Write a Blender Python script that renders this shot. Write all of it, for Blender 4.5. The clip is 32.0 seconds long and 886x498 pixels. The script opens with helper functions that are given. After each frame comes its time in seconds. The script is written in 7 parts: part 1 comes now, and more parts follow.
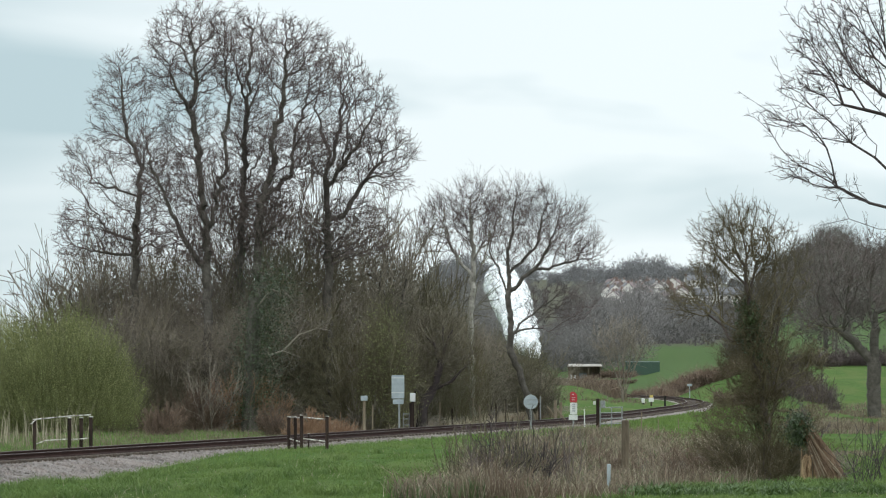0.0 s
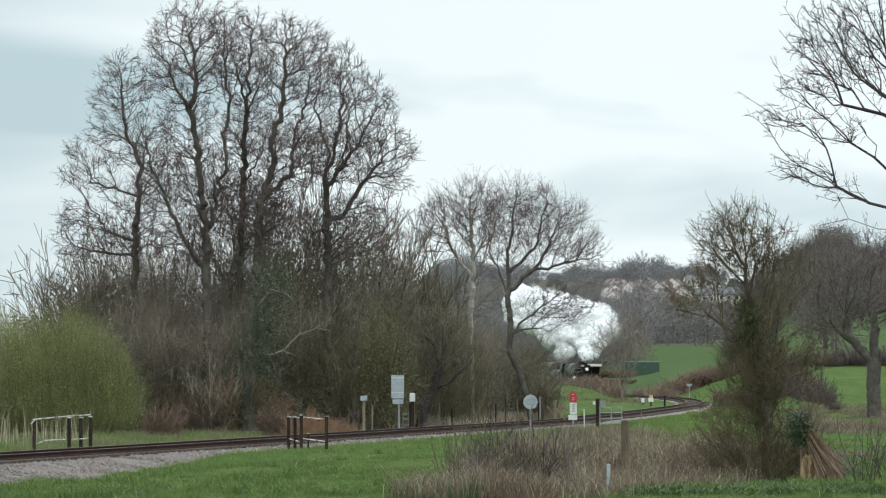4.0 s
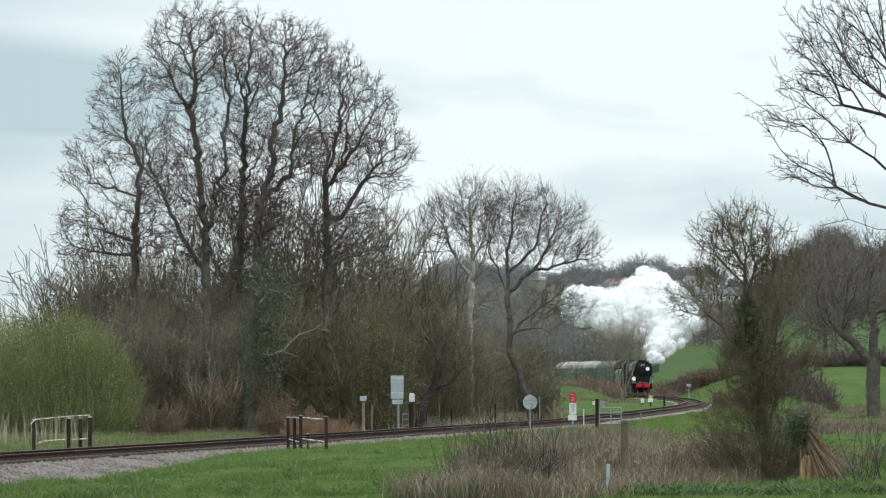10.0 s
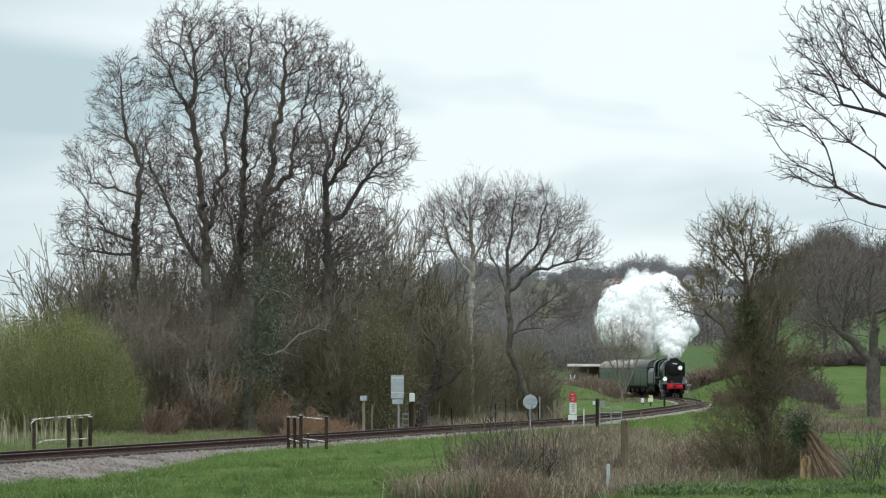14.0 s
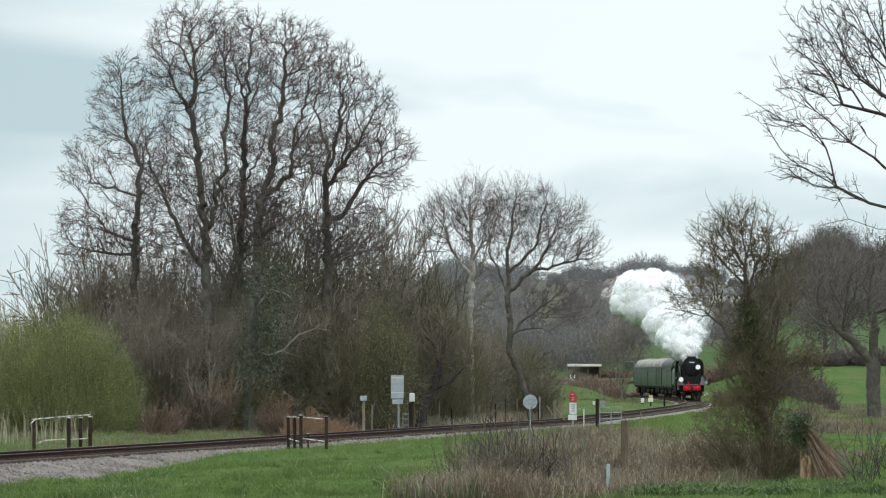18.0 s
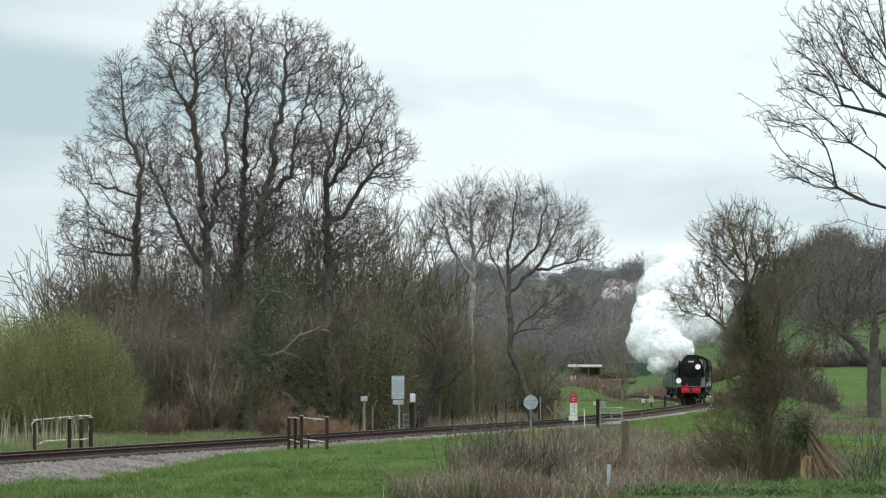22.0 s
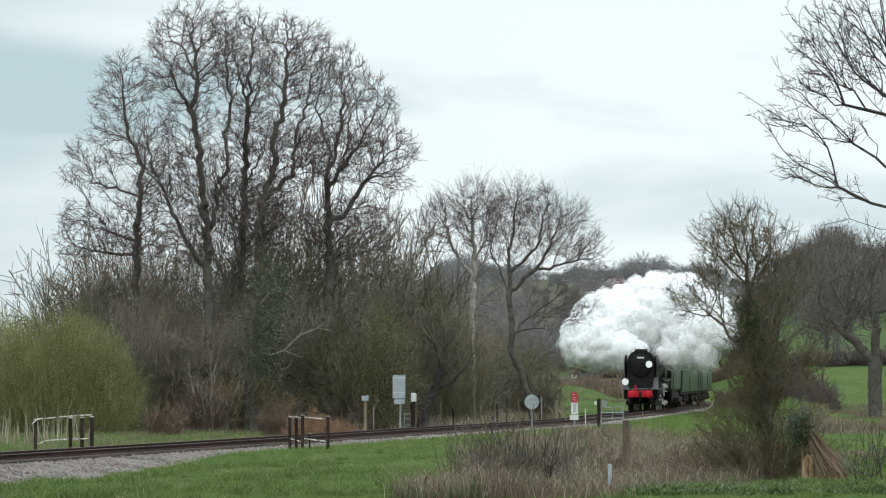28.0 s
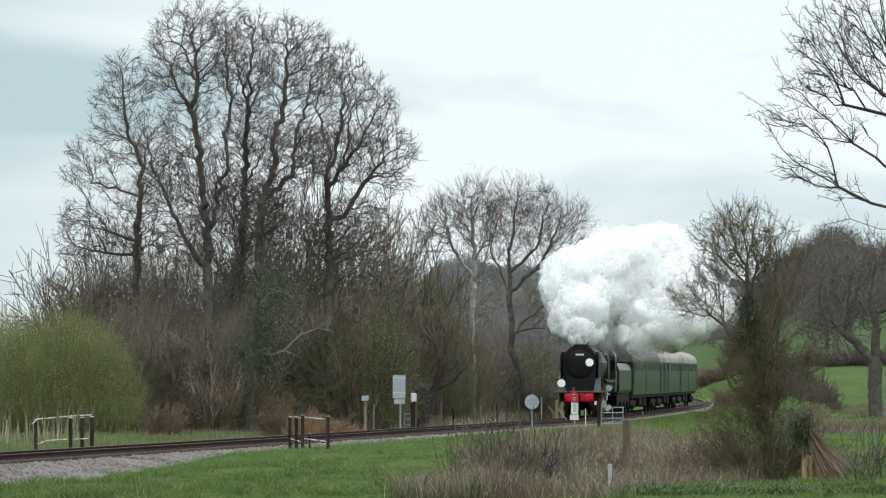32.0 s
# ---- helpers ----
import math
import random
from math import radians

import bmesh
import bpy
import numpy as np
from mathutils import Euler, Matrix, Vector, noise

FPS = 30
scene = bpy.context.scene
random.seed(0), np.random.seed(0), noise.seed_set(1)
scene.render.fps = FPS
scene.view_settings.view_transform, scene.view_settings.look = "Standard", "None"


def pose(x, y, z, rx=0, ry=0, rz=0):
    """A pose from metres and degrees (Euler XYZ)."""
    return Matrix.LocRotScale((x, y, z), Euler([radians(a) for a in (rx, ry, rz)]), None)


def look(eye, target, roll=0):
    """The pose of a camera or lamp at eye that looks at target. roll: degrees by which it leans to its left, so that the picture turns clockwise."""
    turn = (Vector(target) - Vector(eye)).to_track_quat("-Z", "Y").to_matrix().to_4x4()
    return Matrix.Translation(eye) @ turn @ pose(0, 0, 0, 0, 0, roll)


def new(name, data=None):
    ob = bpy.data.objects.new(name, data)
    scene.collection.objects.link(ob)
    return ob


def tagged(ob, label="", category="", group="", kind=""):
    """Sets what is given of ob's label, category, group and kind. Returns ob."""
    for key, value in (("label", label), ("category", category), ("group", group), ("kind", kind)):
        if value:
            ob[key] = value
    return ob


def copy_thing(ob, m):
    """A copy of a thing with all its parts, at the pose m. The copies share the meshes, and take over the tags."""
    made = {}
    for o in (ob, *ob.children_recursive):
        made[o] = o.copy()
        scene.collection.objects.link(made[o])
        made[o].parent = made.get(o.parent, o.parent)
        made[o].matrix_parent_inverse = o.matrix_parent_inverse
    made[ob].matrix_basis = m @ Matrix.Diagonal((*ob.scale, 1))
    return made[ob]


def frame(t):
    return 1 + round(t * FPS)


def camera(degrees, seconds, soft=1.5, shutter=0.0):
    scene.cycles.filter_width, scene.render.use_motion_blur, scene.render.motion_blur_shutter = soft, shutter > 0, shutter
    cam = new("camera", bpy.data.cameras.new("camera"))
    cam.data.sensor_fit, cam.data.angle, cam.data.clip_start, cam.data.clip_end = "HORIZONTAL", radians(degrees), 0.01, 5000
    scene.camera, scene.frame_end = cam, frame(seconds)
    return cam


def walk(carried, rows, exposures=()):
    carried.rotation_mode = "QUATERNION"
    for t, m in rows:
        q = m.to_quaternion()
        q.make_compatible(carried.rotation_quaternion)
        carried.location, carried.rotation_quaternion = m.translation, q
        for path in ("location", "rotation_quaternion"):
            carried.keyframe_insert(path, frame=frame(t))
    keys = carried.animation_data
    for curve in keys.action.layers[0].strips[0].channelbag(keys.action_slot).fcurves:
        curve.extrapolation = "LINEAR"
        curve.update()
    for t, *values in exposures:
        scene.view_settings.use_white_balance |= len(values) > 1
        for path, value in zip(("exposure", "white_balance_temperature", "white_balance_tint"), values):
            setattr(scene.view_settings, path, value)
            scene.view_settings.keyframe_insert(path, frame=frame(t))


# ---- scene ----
from collections import namedtuple

# ---------------------------------------------------------------- camera
# a long lens on a tripod, a little over two metres above the rails
cam = camera(12.5, 32.0, soft=1.2)
PITCH = 1.772
SWAY = [(0, 1, 0), (2, 1, 0), (3, 0.2, 0), (5.5, 1, 0), (7, 0.7, 0), (9, 0, 0), (9.5, -1.4, 0), (10, -0.3, 0.5), (10.5, 0, 1),
        (12, 0, 0.8), (13, 0, 0), (21, 0, 0), (22, 1, 1), (23.5, 1.4, 1), (24.2, 2.6, 1), (25, 2.8, 0.8), (25.7, 2.7, 0), (29, 3, 0),
        (29.6, 4, -0.4), (30, 4, -1.5), (31, 3, -1.5), (31.5, 3.3, 0), (32, 3, 0)]
MIL = 0.008003  # degrees per step of the tripod's sway
walk(cam, [(t, pose(0, 0, 2.33, 90 + PITCH + MIL * dy, 0, MIL * dx)) for t, dx, dy in SWAY])

# ---------------------------------------------------------------- world and light
SUN_EL, SUN_AZ = 38, 205
world = bpy.data.worlds.new("overcast_sky")
scene.world = world
world.use_nodes = True
wt = world.node_tree
wt.nodes.clear()


def wnode(kind, **kw):
    n = wt.nodes.new(kind)
    for k, v in kw.items():
        n.inputs[k].default_value = v
    return n


w_out = wnode("ShaderNodeOutputWorld")
w_sky = wnode("ShaderNodeTexSky")
w_sky.sky_type, w_sky.sun_disc = "NISHITA", False
w_sky.sun_elevation, w_sky.sun_rotation = radians(SUN_EL), radians(SUN_AZ)
w_bg1 = wnode("ShaderNodeBackground", Strength=0.1)
w_bg2 = wnode("ShaderNodeBackground", Strength=1.0)
w_mix = wnode("ShaderNodeMixShader", Fac=0.93)
w_co = wnode("ShaderNodeTexCoord")
w_map = wnode("ShaderNodeMapping", Scale=(7.0, 7.0, 26.0), Location=(1.55, 0.3, 0.35))
w_noise = wnode("ShaderNodeTexNoise", Scale=1.0, Detail=4.0, Roughness=0.45, Distortion=0.3)
w_ramp = wnode("ShaderNodeValToRGB")
w_ramp.color_ramp.elements[0].position, w_ramp.color_ramp.elements[0].color = 0.36, (0.50, 0.64, 0.69, 1)
w_ramp.color_ramp.elements[1].position, w_ramp.color_ramp.elements[1].color = 0.56, (0.85, 0.94, 0.97, 1)
wt.links.new(w_co.outputs["Generated"], w_map.inputs["Vector"])
wt.links.new(w_map.outputs["Vector"], w_noise.inputs["Vector"])
w_sepx = wnode("ShaderNodeSeparateXYZ")
w_bias = wnode("ShaderNodeMapRange")
w_bias.inputs["From Min"].default_value, w_bias.inputs["From Max"].default_value = -0.11, 0.08
w_bias.inputs["To Min"].default_value, w_bias.inputs["To Max"].default_value = -0.04, 0.09
w_add = wnode("ShaderNodeMath")
wt.links.new(w_co.outputs["Generated"], w_sepx.inputs["Vector"])
wt.links.new(w_sepx.outputs["X"], w_bias.inputs["Value"])
wt.links.new(w_noise.outputs["Fac"], w_add.inputs[0])
wt.links.new(w_bias.outputs["Result"], w_add.inputs[1])
wt.links.new(w_add.outputs["Value"], w_ramp.inputs["Fac"])
wt.links.new(w_ramp.outputs["Color"], w_bg2.inputs["Color"])
# an overcast sky is about three times as bright overhead as at the horizon
w_sep = wnode("ShaderNodeSeparateXYZ")
w_up = wnode("ShaderNodeMapRange")
w_up.inputs["From Min"].default_value, w_up.inputs["From Max"].default_value = 0.1, 0.9
w_up.inputs["To Min"].default_value, w_up.inputs["To Max"].default_value = 1.04, 2.9
wt.links.new(w_co.outputs["Generated"], w_sep.inputs["Vector"])
wt.links.new(w_sep.outputs["Z"], w_up.inputs["Value"])
# and the cloud thins to one side
w_side = wnode("ShaderNodeMapRange")
w_side.inputs["From Min"].default_value, w_side.inputs["From Max"].default_value = -0.11, 0.05
w_side.inputs["To Min"].default_value, w_side.inputs["To Max"].default_value = 1.0, 1.04
w_mul = wnode("ShaderNodeMath")
w_mul.operation = "MULTIPLY"
wt.links.new(w_sep.outputs["X"], w_side.inputs["Value"])
wt.links.new(w_up.outputs["Result"], w_mul.inputs[0])
wt.links.new(w_side.outputs["Result"], w_mul.inputs[1])
wt.links.new(w_mul.outputs["Value"], w_bg2.inputs["Strength"])
wt.links.new(w_sky.outputs["Color"], w_bg1.inputs["Color"])
wt.links.new(w_bg1.outputs["Background"], w_mix.inputs[1])
wt.links.new(w_bg2.outputs["Background"], w_mix.inputs[2])
wt.links.new(w_mix.outputs["Shader"], w_out.inputs["Surface"])

sun = new("sun", bpy.data.lights.new("sun", "SUN"))
sun.data.energy, sun.data.angle, sun.data.color = 0.9, radians(25), (1.0, 0.96, 0.9)
sun.matrix_world = look((-40, -60, 90), (0, 60, 0))
scene.view_settings.exposure = 0.0
scene.cycles.transparent_max_bounces = 80
scene.cycles.max_bounces = 16
scene.cycles.diffuse_bounces = 10

# ---------------------------------------------------------------- materials
def material(name, c1, c2, scale=4.0, rough=0.8, metal=0.0, bump=0.0, fine=0.0, c3=None, per_object=0.0, translucent=0.0, stretch=None, contrast=0.2, spec=None):
    """Two colours mixed by noise at two sizes, with bump, and a random shade per object."""
    m = bpy.data.materials.new(name)
    m.use_nodes = True
    t = m.node_tree
    b = t.nodes["Principled BSDF"]
    co = t.nodes.new("ShaderNodeTexCoord")
    src = co.outputs["Object"]
    if stretch:
        mp = t.nodes.new("ShaderNodeMapping")
        mp.inputs["Scale"].default_value = stretch
        t.links.new(src, mp.inputs["Vector"])
        src = mp.outputs["Vector"]
    n1 = t.nodes.new("ShaderNodeTexNoise")
    n1.inputs["Scale"].default_value, n1.inputs["Detail"].default_value, n1.inputs["Roughness"].default_value = scale, 6, 0.65
    t.links.new(src, n1.inputs["Vector"])
    r = t.nodes.new("ShaderNodeValToRGB")
    e = r.color_ramp.elements
    e[0].position, e[0].color = 0.5 - contrast, (*c1, 1)
    e[1].position, e[1].color = 0.5 + contrast, (*c2, 1)
    t.links.new(n1.outputs["Fac"], r.inputs["Fac"])
    col = r.outputs["Color"]
    if c3:
        n3 = t.nodes.new("ShaderNodeTexNoise")
        n3.inputs["Scale"].default_value, n3.inputs["Detail"].default_value = scale * 0.17, 3
        t.links.new(src, n3.inputs["Vector"])
        r3 = t.nodes.new("ShaderNodeValToRGB")
        r3.color_ramp.elements[0].position, r3.color_ramp.elements[1].position = 0.47, 0.62
        t.links.new(n3.outputs["Fac"], r3.inputs["Fac"])
        mx = t.nodes.new("ShaderNodeMix")
        mx.data_type = "RGBA"
        mx.inputs["B"].default_value = (*c3, 1)
        mx.inputs[7].default_value = (*c3, 1)
        t.links.new(r3.outputs["Color"], mx.inputs[0])
        t.links.new(col, mx.inputs[6])
        col = mx.outputs[2]
    if per_object:
        oi = t.nodes.new("ShaderNodeObjectInfo")
        geo = t.nodes.new("ShaderNodeNewGeometry")
        ad = t.nodes.new("ShaderNodeMath")
        ad.operation = "ADD"
        t.links.new(oi.outputs["Random"], ad.inputs[0])
        t.links.new(geo.outputs["Random Per Island"], ad.inputs[1])
        ma = t.nodes.new("ShaderNodeMapRange")
        ma.inputs["From Max"].default_value = 2
        ma.inputs["To Min"].default_value, ma.inputs["To Max"].default_value = 1 - per_object, 1 + per_object
        t.links.new(ad.outputs[0], ma.inputs["Value"])
        hs = t.nodes.new("ShaderNodeHueSaturation")
        t.links.new(ma.outputs["Result"], hs.inputs["Value"])
        t.links.new(col, hs.inputs["Color"])
        col = hs.outputs["Color"]
    t.links.new(col, b.inputs["Base Color"])
    b.inputs["Roughness"].default_value, b.inputs["Metallic"].default_value = rough, metal
    if rough > 0.7:
        b.inputs["Specular IOR Level"].default_value = 0.25
    if spec is not None:
        b.inputs["Specular IOR Level"].default_value = spec
    if bump:
        n2 = t.nodes.new("ShaderNodeTexNoise")
        n2.inputs["Scale"].default_value, n2.inputs["Detail"].default_value = fine or scale * 4, 5
        t.links.new(src, n2.inputs["Vector"])
        bp = t.nodes.new("ShaderNodeBump")
        bp.inputs["Strength"].default_value, bp.inputs["Distance"].default_value = min(1.0, bump * 4), bump * 0.2
        t.links.new(n2.outputs["Fac"], bp.inputs["Height"])
        t.links.new(bp.outputs["Normal"], b.inputs["Normal"])
    if translucent:
        tr = t.nodes.new("ShaderNodeBsdfTranslucent")
        t.links.new(col, tr.inputs["Color"])
        ms = t.nodes.new("ShaderNodeMixShader")
        ms.inputs["Fac"].default_value = translucent
        t.links.new(b.outputs["BSDF"], ms.inputs[1])
        t.links.new(tr.outputs["BSDF"], ms.inputs[2])
        t.links.new(ms.outputs["Shader"], t.nodes["Material Output"].inputs["Surface"])
    return m


def steam_material(name, low, high, c=(0.935, 0.937, 0.942), scale=1.7):
    """Thin white vapour: part see-through, ragged by noise."""
    m = bpy.data.materials.new(name)
    m.use_nodes = True
    t = m.node_tree
    t.nodes.clear()
    out = t.nodes.new("ShaderNodeOutputMaterial")
    d, tr, tp = (t.nodes.new("ShaderNodeBsdf" + k) for k in ("Diffuse", "Translucent", "Transparent"))
    d.inputs["Color"].default_value = tr.inputs["Color"].default_value = (*c, 1)
    a = t.nodes.new("ShaderNodeMixShader")
    a.inputs["Fac"].default_value = 0.45 if low >= 1 else 0.5
    t.links.new(d.outputs[0], a.inputs[1])
    t.links.new(tr.outputs[0], a.inputs[2])
    if low >= 1:
        t.links.new(a.outputs[0], out.inputs["Surface"])
        return m
    co = t.nodes.new("ShaderNodeTexCoord")
    n = t.nodes.new("ShaderNodeTexNoise")
    n.inputs["Scale"].default_value, n.inputs["Detail"].default_value, n.inputs["Roughness"].default_value = scale, 5, 0.6
    t.links.new(co.outputs["Object"], n.inputs["Vector"])
    mr = t.nodes.new("ShaderNodeMapRange")
    mr.inputs["From Min"].default_value, mr.inputs["From Max"].default_value = 0.38, 0.66
    mr.inputs["To Min"].default_value, mr.inputs["To Max"].default_value = low, high
    t.links.new(n.outputs["Fac"], mr.inputs["Value"])
    b = t.nodes.new("ShaderNodeMixShader")
    t.links.new(mr.outputs["Result"], b.inputs["Fac"])
    t.links.new(tp.outputs[0], b.inputs[1])
    t.links.new(a.outputs[0], b.inputs[2])
    t.links.new(b.outputs[0], out.inputs["Surface"])
    return m


GRASS = material("meadow_grass", (0.036, 0.068, 0.013), (0.062, 0.102, 0.022), 1.2, 0.9, stretch=(2, 0.3, 1), bump=0.3, fine=9, c3=(0.07, 0.095, 0.026), spec=0.04)


def by_distance(m, bands):
    """Lays other ground colours over a material farther up the valley: (start, end, colour)."""
    t = m.node_tree
    b = t.nodes["Principled BSDF"]
    col = b.inputs["Base Color"].links[0].from_socket
    co, sep = t.nodes.new("ShaderNodeTexCoord"), t.nodes.new("ShaderNodeSeparateXYZ")
    t.links.new(co.outputs["Object"], sep.inputs["Vector"])
    for y0, y1, c in bands:
        mr, mx = t.nodes.new("ShaderNodeMapRange"), t.nodes.new("ShaderNodeMix")
        mr.inputs["From Min"].default_value, mr.inputs["From Max"].default_value, mr.inputs["To Max"].default_value = y0, y1, 0.85
        mx.data_type = "RGBA"
        mx.inputs[7].default_value = (*c, 1)
        t.links.new(sep.outputs["Y"], mr.inputs["Value"])
        t.links.new(mr.outputs["Result"], mx.inputs[0])
        t.links.new(col, mx.inputs[6])
        col = mx.outputs[2]
    t.links.new(col, b.inputs["Base Color"])


# pasture up the slope greyed to stand for distance haze, leaf litter under the woods
by_distance(GRASS, ((430, 480, (0.055, 0.085, 0.031)), (770, 830, (0.085, 0.076, 0.06))))
BLADE = material("grass_blades", (0.058, 0.105, 0.02), (0.14, 0.197, 0.05), 0.8, 0.7, stretch=(2.2, 0.25, 1), per_object=0.4, translucent=0.35)
STRAW = material("dry_grass", (0.12, 0.094, 0.067), (0.285, 0.237, 0.172), 1.5, 0.8, per_object=0.5, translucent=0.2, c3=(0.135, 0.095, 0.068))
NETTLE = material("rank_green_weeds", (0.033, 0.064, 0.014), (0.085, 0.13, 0.034), 1.4, 0.6, per_object=0.4, translucent=0.25)
STALK = material("pale_stalks", (0.24, 0.20, 0.14), (0.46, 0.40, 0.30), 1.5, 0.8, per_object=0.4, translucent=0.2)
BRAMBLE = material("bramble_stems", (0.085, 0.06, 0.045), (0.19, 0.13, 0.095), 1.0, 0.8, per_object=0.4)
BARK = material("grey_bark", (0.042, 0.036, 0.031), (0.115, 0.104, 0.088), 3.0, 0.9, bump=0.3, fine=14)
BARK_PALE = material("pale_bark", (0.13, 0.12, 0.10), (0.36, 0.34, 0.30), 3.5, 0.9, bump=0.3, fine=14)
TWIG = material("brown_twigs", (0.055, 0.042, 0.04), (0.14, 0.11, 0.102), 0.6, 0.85, per_object=0.3)
TWIG_DARK = material("dark_twigs", (0.028, 0.022, 0.024), (0.07, 0.055, 0.05), 0.7, 0.85, per_object=0.3)
TWIG_GREY = material("grey_brown_twigs", (0.10, 0.083, 0.066), (0.235, 0.198, 0.16), 0.5, 0.85, per_object=0.35)
TWIG_OLIVE = material("olive_twigs", (0.065, 0.057, 0.036), (0.15, 0.132, 0.08), 0.5, 0.85, per_object=0.35)
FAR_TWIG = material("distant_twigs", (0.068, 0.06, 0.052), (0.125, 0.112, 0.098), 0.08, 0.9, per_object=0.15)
# hill and ridge twigs paler and greyer: distance haze put into their colour
HILL_HAZE_TWIG = material("hazed_hillside_twigs", (0.108, 0.099, 0.096), (0.182, 0.17, 0.166), 0.08, 0.9, per_object=0.15)
RIDGE_HAZE_TWIG = material("hazed_ridge_twigs", (0.12, 0.118, 0.12), (0.185, 0.182, 0.185), 0.05, 0.9, per_object=0.12)
HAW_TWIG = material("lichened_twigs", (0.06, 0.049, 0.027), (0.138, 0.114, 0.066), 0.8, 0.85, per_object=0.35)
THICKET = material("thicket_twigs", (0.085, 0.07, 0.05), (0.20, 0.172, 0.125), 0.5, 0.85, per_object=0.35)
TWIG_RED = material("russet_shoots", (0.165, 0.098, 0.06), (0.30, 0.185, 0.115), 0.8, 0.85, per_object=0.35)
LEAF_WILLOW = material("young_willow_leaves", (0.215, 0.245, 0.08), (0.38, 0.40, 0.175), 0.8, 0.65, per_object=0.35, translucent=0.35)
LEAF_OLIVE = material("olive_buds", (0.085, 0.095, 0.04), (0.165, 0.175, 0.075), 0.8, 0.7, per_object=0.35, translucent=0.3)
LEAF_BRAMBLE = material("bramble_leaves", (0.045, 0.085, 0.018), (0.12, 0.175, 0.045), 1.0, 0.6, per_object=0.4, translucent=0.3)
WOOD_POST = material("brown_fence_wood", (0.07, 0.053, 0.038), (0.17, 0.135, 0.095), 6.0, 0.9, bump=0.3, stretch=(1, 1, 0.15))
WILLOW_TWIG = material("willow_shoots", (0.10, 0.105, 0.045), (0.20, 0.21, 0.09), 0.6, 0.8, per_object=0.3)
DEAD_STEM = material("dead_stems", (0.12, 0.10, 0.083), (0.26, 0.23, 0.19), 2.0, 0.85, per_object=0.3)
TRACK_DIRT = material("stained_ballast", (0.02, 0.013, 0.011), (0.056, 0.037, 0.031), 9.0, 0.95, bump=0.5, fine=30)
LEAF_IVY = material("ivy_leaves", (0.016, 0.03, 0.01), (0.05, 0.075, 0.025), 1.5, 0.4, per_object=0.4)
BALLAST = material("ballast_stone", (0.095, 0.08, 0.072), (0.29, 0.25, 0.23), 9.0, 0.9, bump=0.5, fine=30, c3=(0.23, 0.19, 0.17), per_object=0.45)
RAIL = material("rusty_rail", (0.022, 0.011, 0.009), (0.048, 0.024, 0.02), 3.0, 0.85, spec=0.1)
RAIL_TOP = material("worn_rail_head", (0.06, 0.042, 0.036), (0.11, 0.083, 0.072), 3.0, 0.55, 0.2)
SLEEPER = material("dark_sleeper", (0.035, 0.025, 0.02), (0.09, 0.07, 0.055), 4.0, 0.9, bump=0.2, per_object=0.3)
WOOD = material("weathered_wood", (0.13, 0.10, 0.07), (0.27, 0.22, 0.16), 6.0, 0.9, bump=0.2, stretch=(1, 1, 0.15))
WOOD_DARK = material("dark_creosoted_wood", (0.014, 0.01, 0.009), (0.05, 0.034, 0.028), 5.0, 0.85, stretch=(1, 1, 0.2), spec=0.1)
SPLIT_BARK = material("split_bark", (0.07, 0.045, 0.03), (0.19, 0.125, 0.08), 7.0, 0.9, bump=0.4, stretch=(1, 1, 0.2))
TORN = material("torn_heartwood", (0.13, 0.075, 0.038), (0.56, 0.40, 0.24), 16.0, 0.9, bump=0.8, fine=60, stretch=(1, 1, 0.12), per_object=0.5, contrast=0.12)
GALV = material("galvanised_steel", (0.15, 0.157, 0.157), (0.30, 0.31, 0.31), 6.0, 0.55, 0.3)
SIGN_BACK = material("grey_sign_back", (0.22, 0.255, 0.27), (0.33, 0.37, 0.385), 5.0, 0.5, 0.2)
SIGN_WHITE = material("white_sign", (0.44, 0.44, 0.43), (0.62, 0.62, 0.60), 6.0, 0.5)
SIGN_PALE = material("pale_grey_box", (0.42, 0.42, 0.41), (0.56, 0.56, 0.55), 6.0, 0.6)
SIGN_RED = material("red_sign", (0.27, 0.012, 0.022), (0.40, 0.02, 0.03), 6.0, 0.45)
SIGN_GREY = material("grey_lettering", (0.22, 0.23, 0.24), (0.32, 0.33, 0.34), 9.0, 0.6)
RAIL_PAINT = material("peeling_white_paint", (0.16, 0.14, 0.12), (0.60, 0.57, 0.52), 7.0, 0.7, contrast=0.12)
YELLOW = material("faded_yellow", (0.45, 0.33, 0.08), (0.6, 0.45, 0.13), 9.0, 0.6)
LOCO_BLACK = material("loco_black", (0.006, 0.006, 0.007), (0.014, 0.0135, 0.013), 2.0, 0.4, bump=0.02, spec=0.14)
SMOKEBOX = material("smokebox_black", (0.006, 0.006, 0.0065), (0.013, 0.013, 0.013), 2.5, 0.6, bump=0.03, spec=0.1)
UNDER = material("underframe_grime", (0.008, 0.0075, 0.007), (0.026, 0.023, 0.02), 3.0, 0.8, bump=0.1, spec=0.1)
LOCO_GREEN = material("loco_green", (0.012, 0.024, 0.013), (0.025, 0.046, 0.025), 1.2, 0.35, spec=0.45)
COACH_GREEN = material("coach_green", (0.018, 0.044, 0.015), (0.034, 0.070, 0.024), 1.0, 0.5, c3=(0.022, 0.046, 0.017), spec=0.2)
ROOF_GREY = material("coach_roof_grey", (0.06, 0.06, 0.058), (0.13, 0.125, 0.118), 1.5, 0.8, c3=(0.09, 0.085, 0.078))
ROOF_PALE = material("pale_coach_roof", (0.22, 0.195, 0.175), (0.36, 0.32, 0.285), 1.5, 0.8, c3=(0.19, 0.165, 0.145))
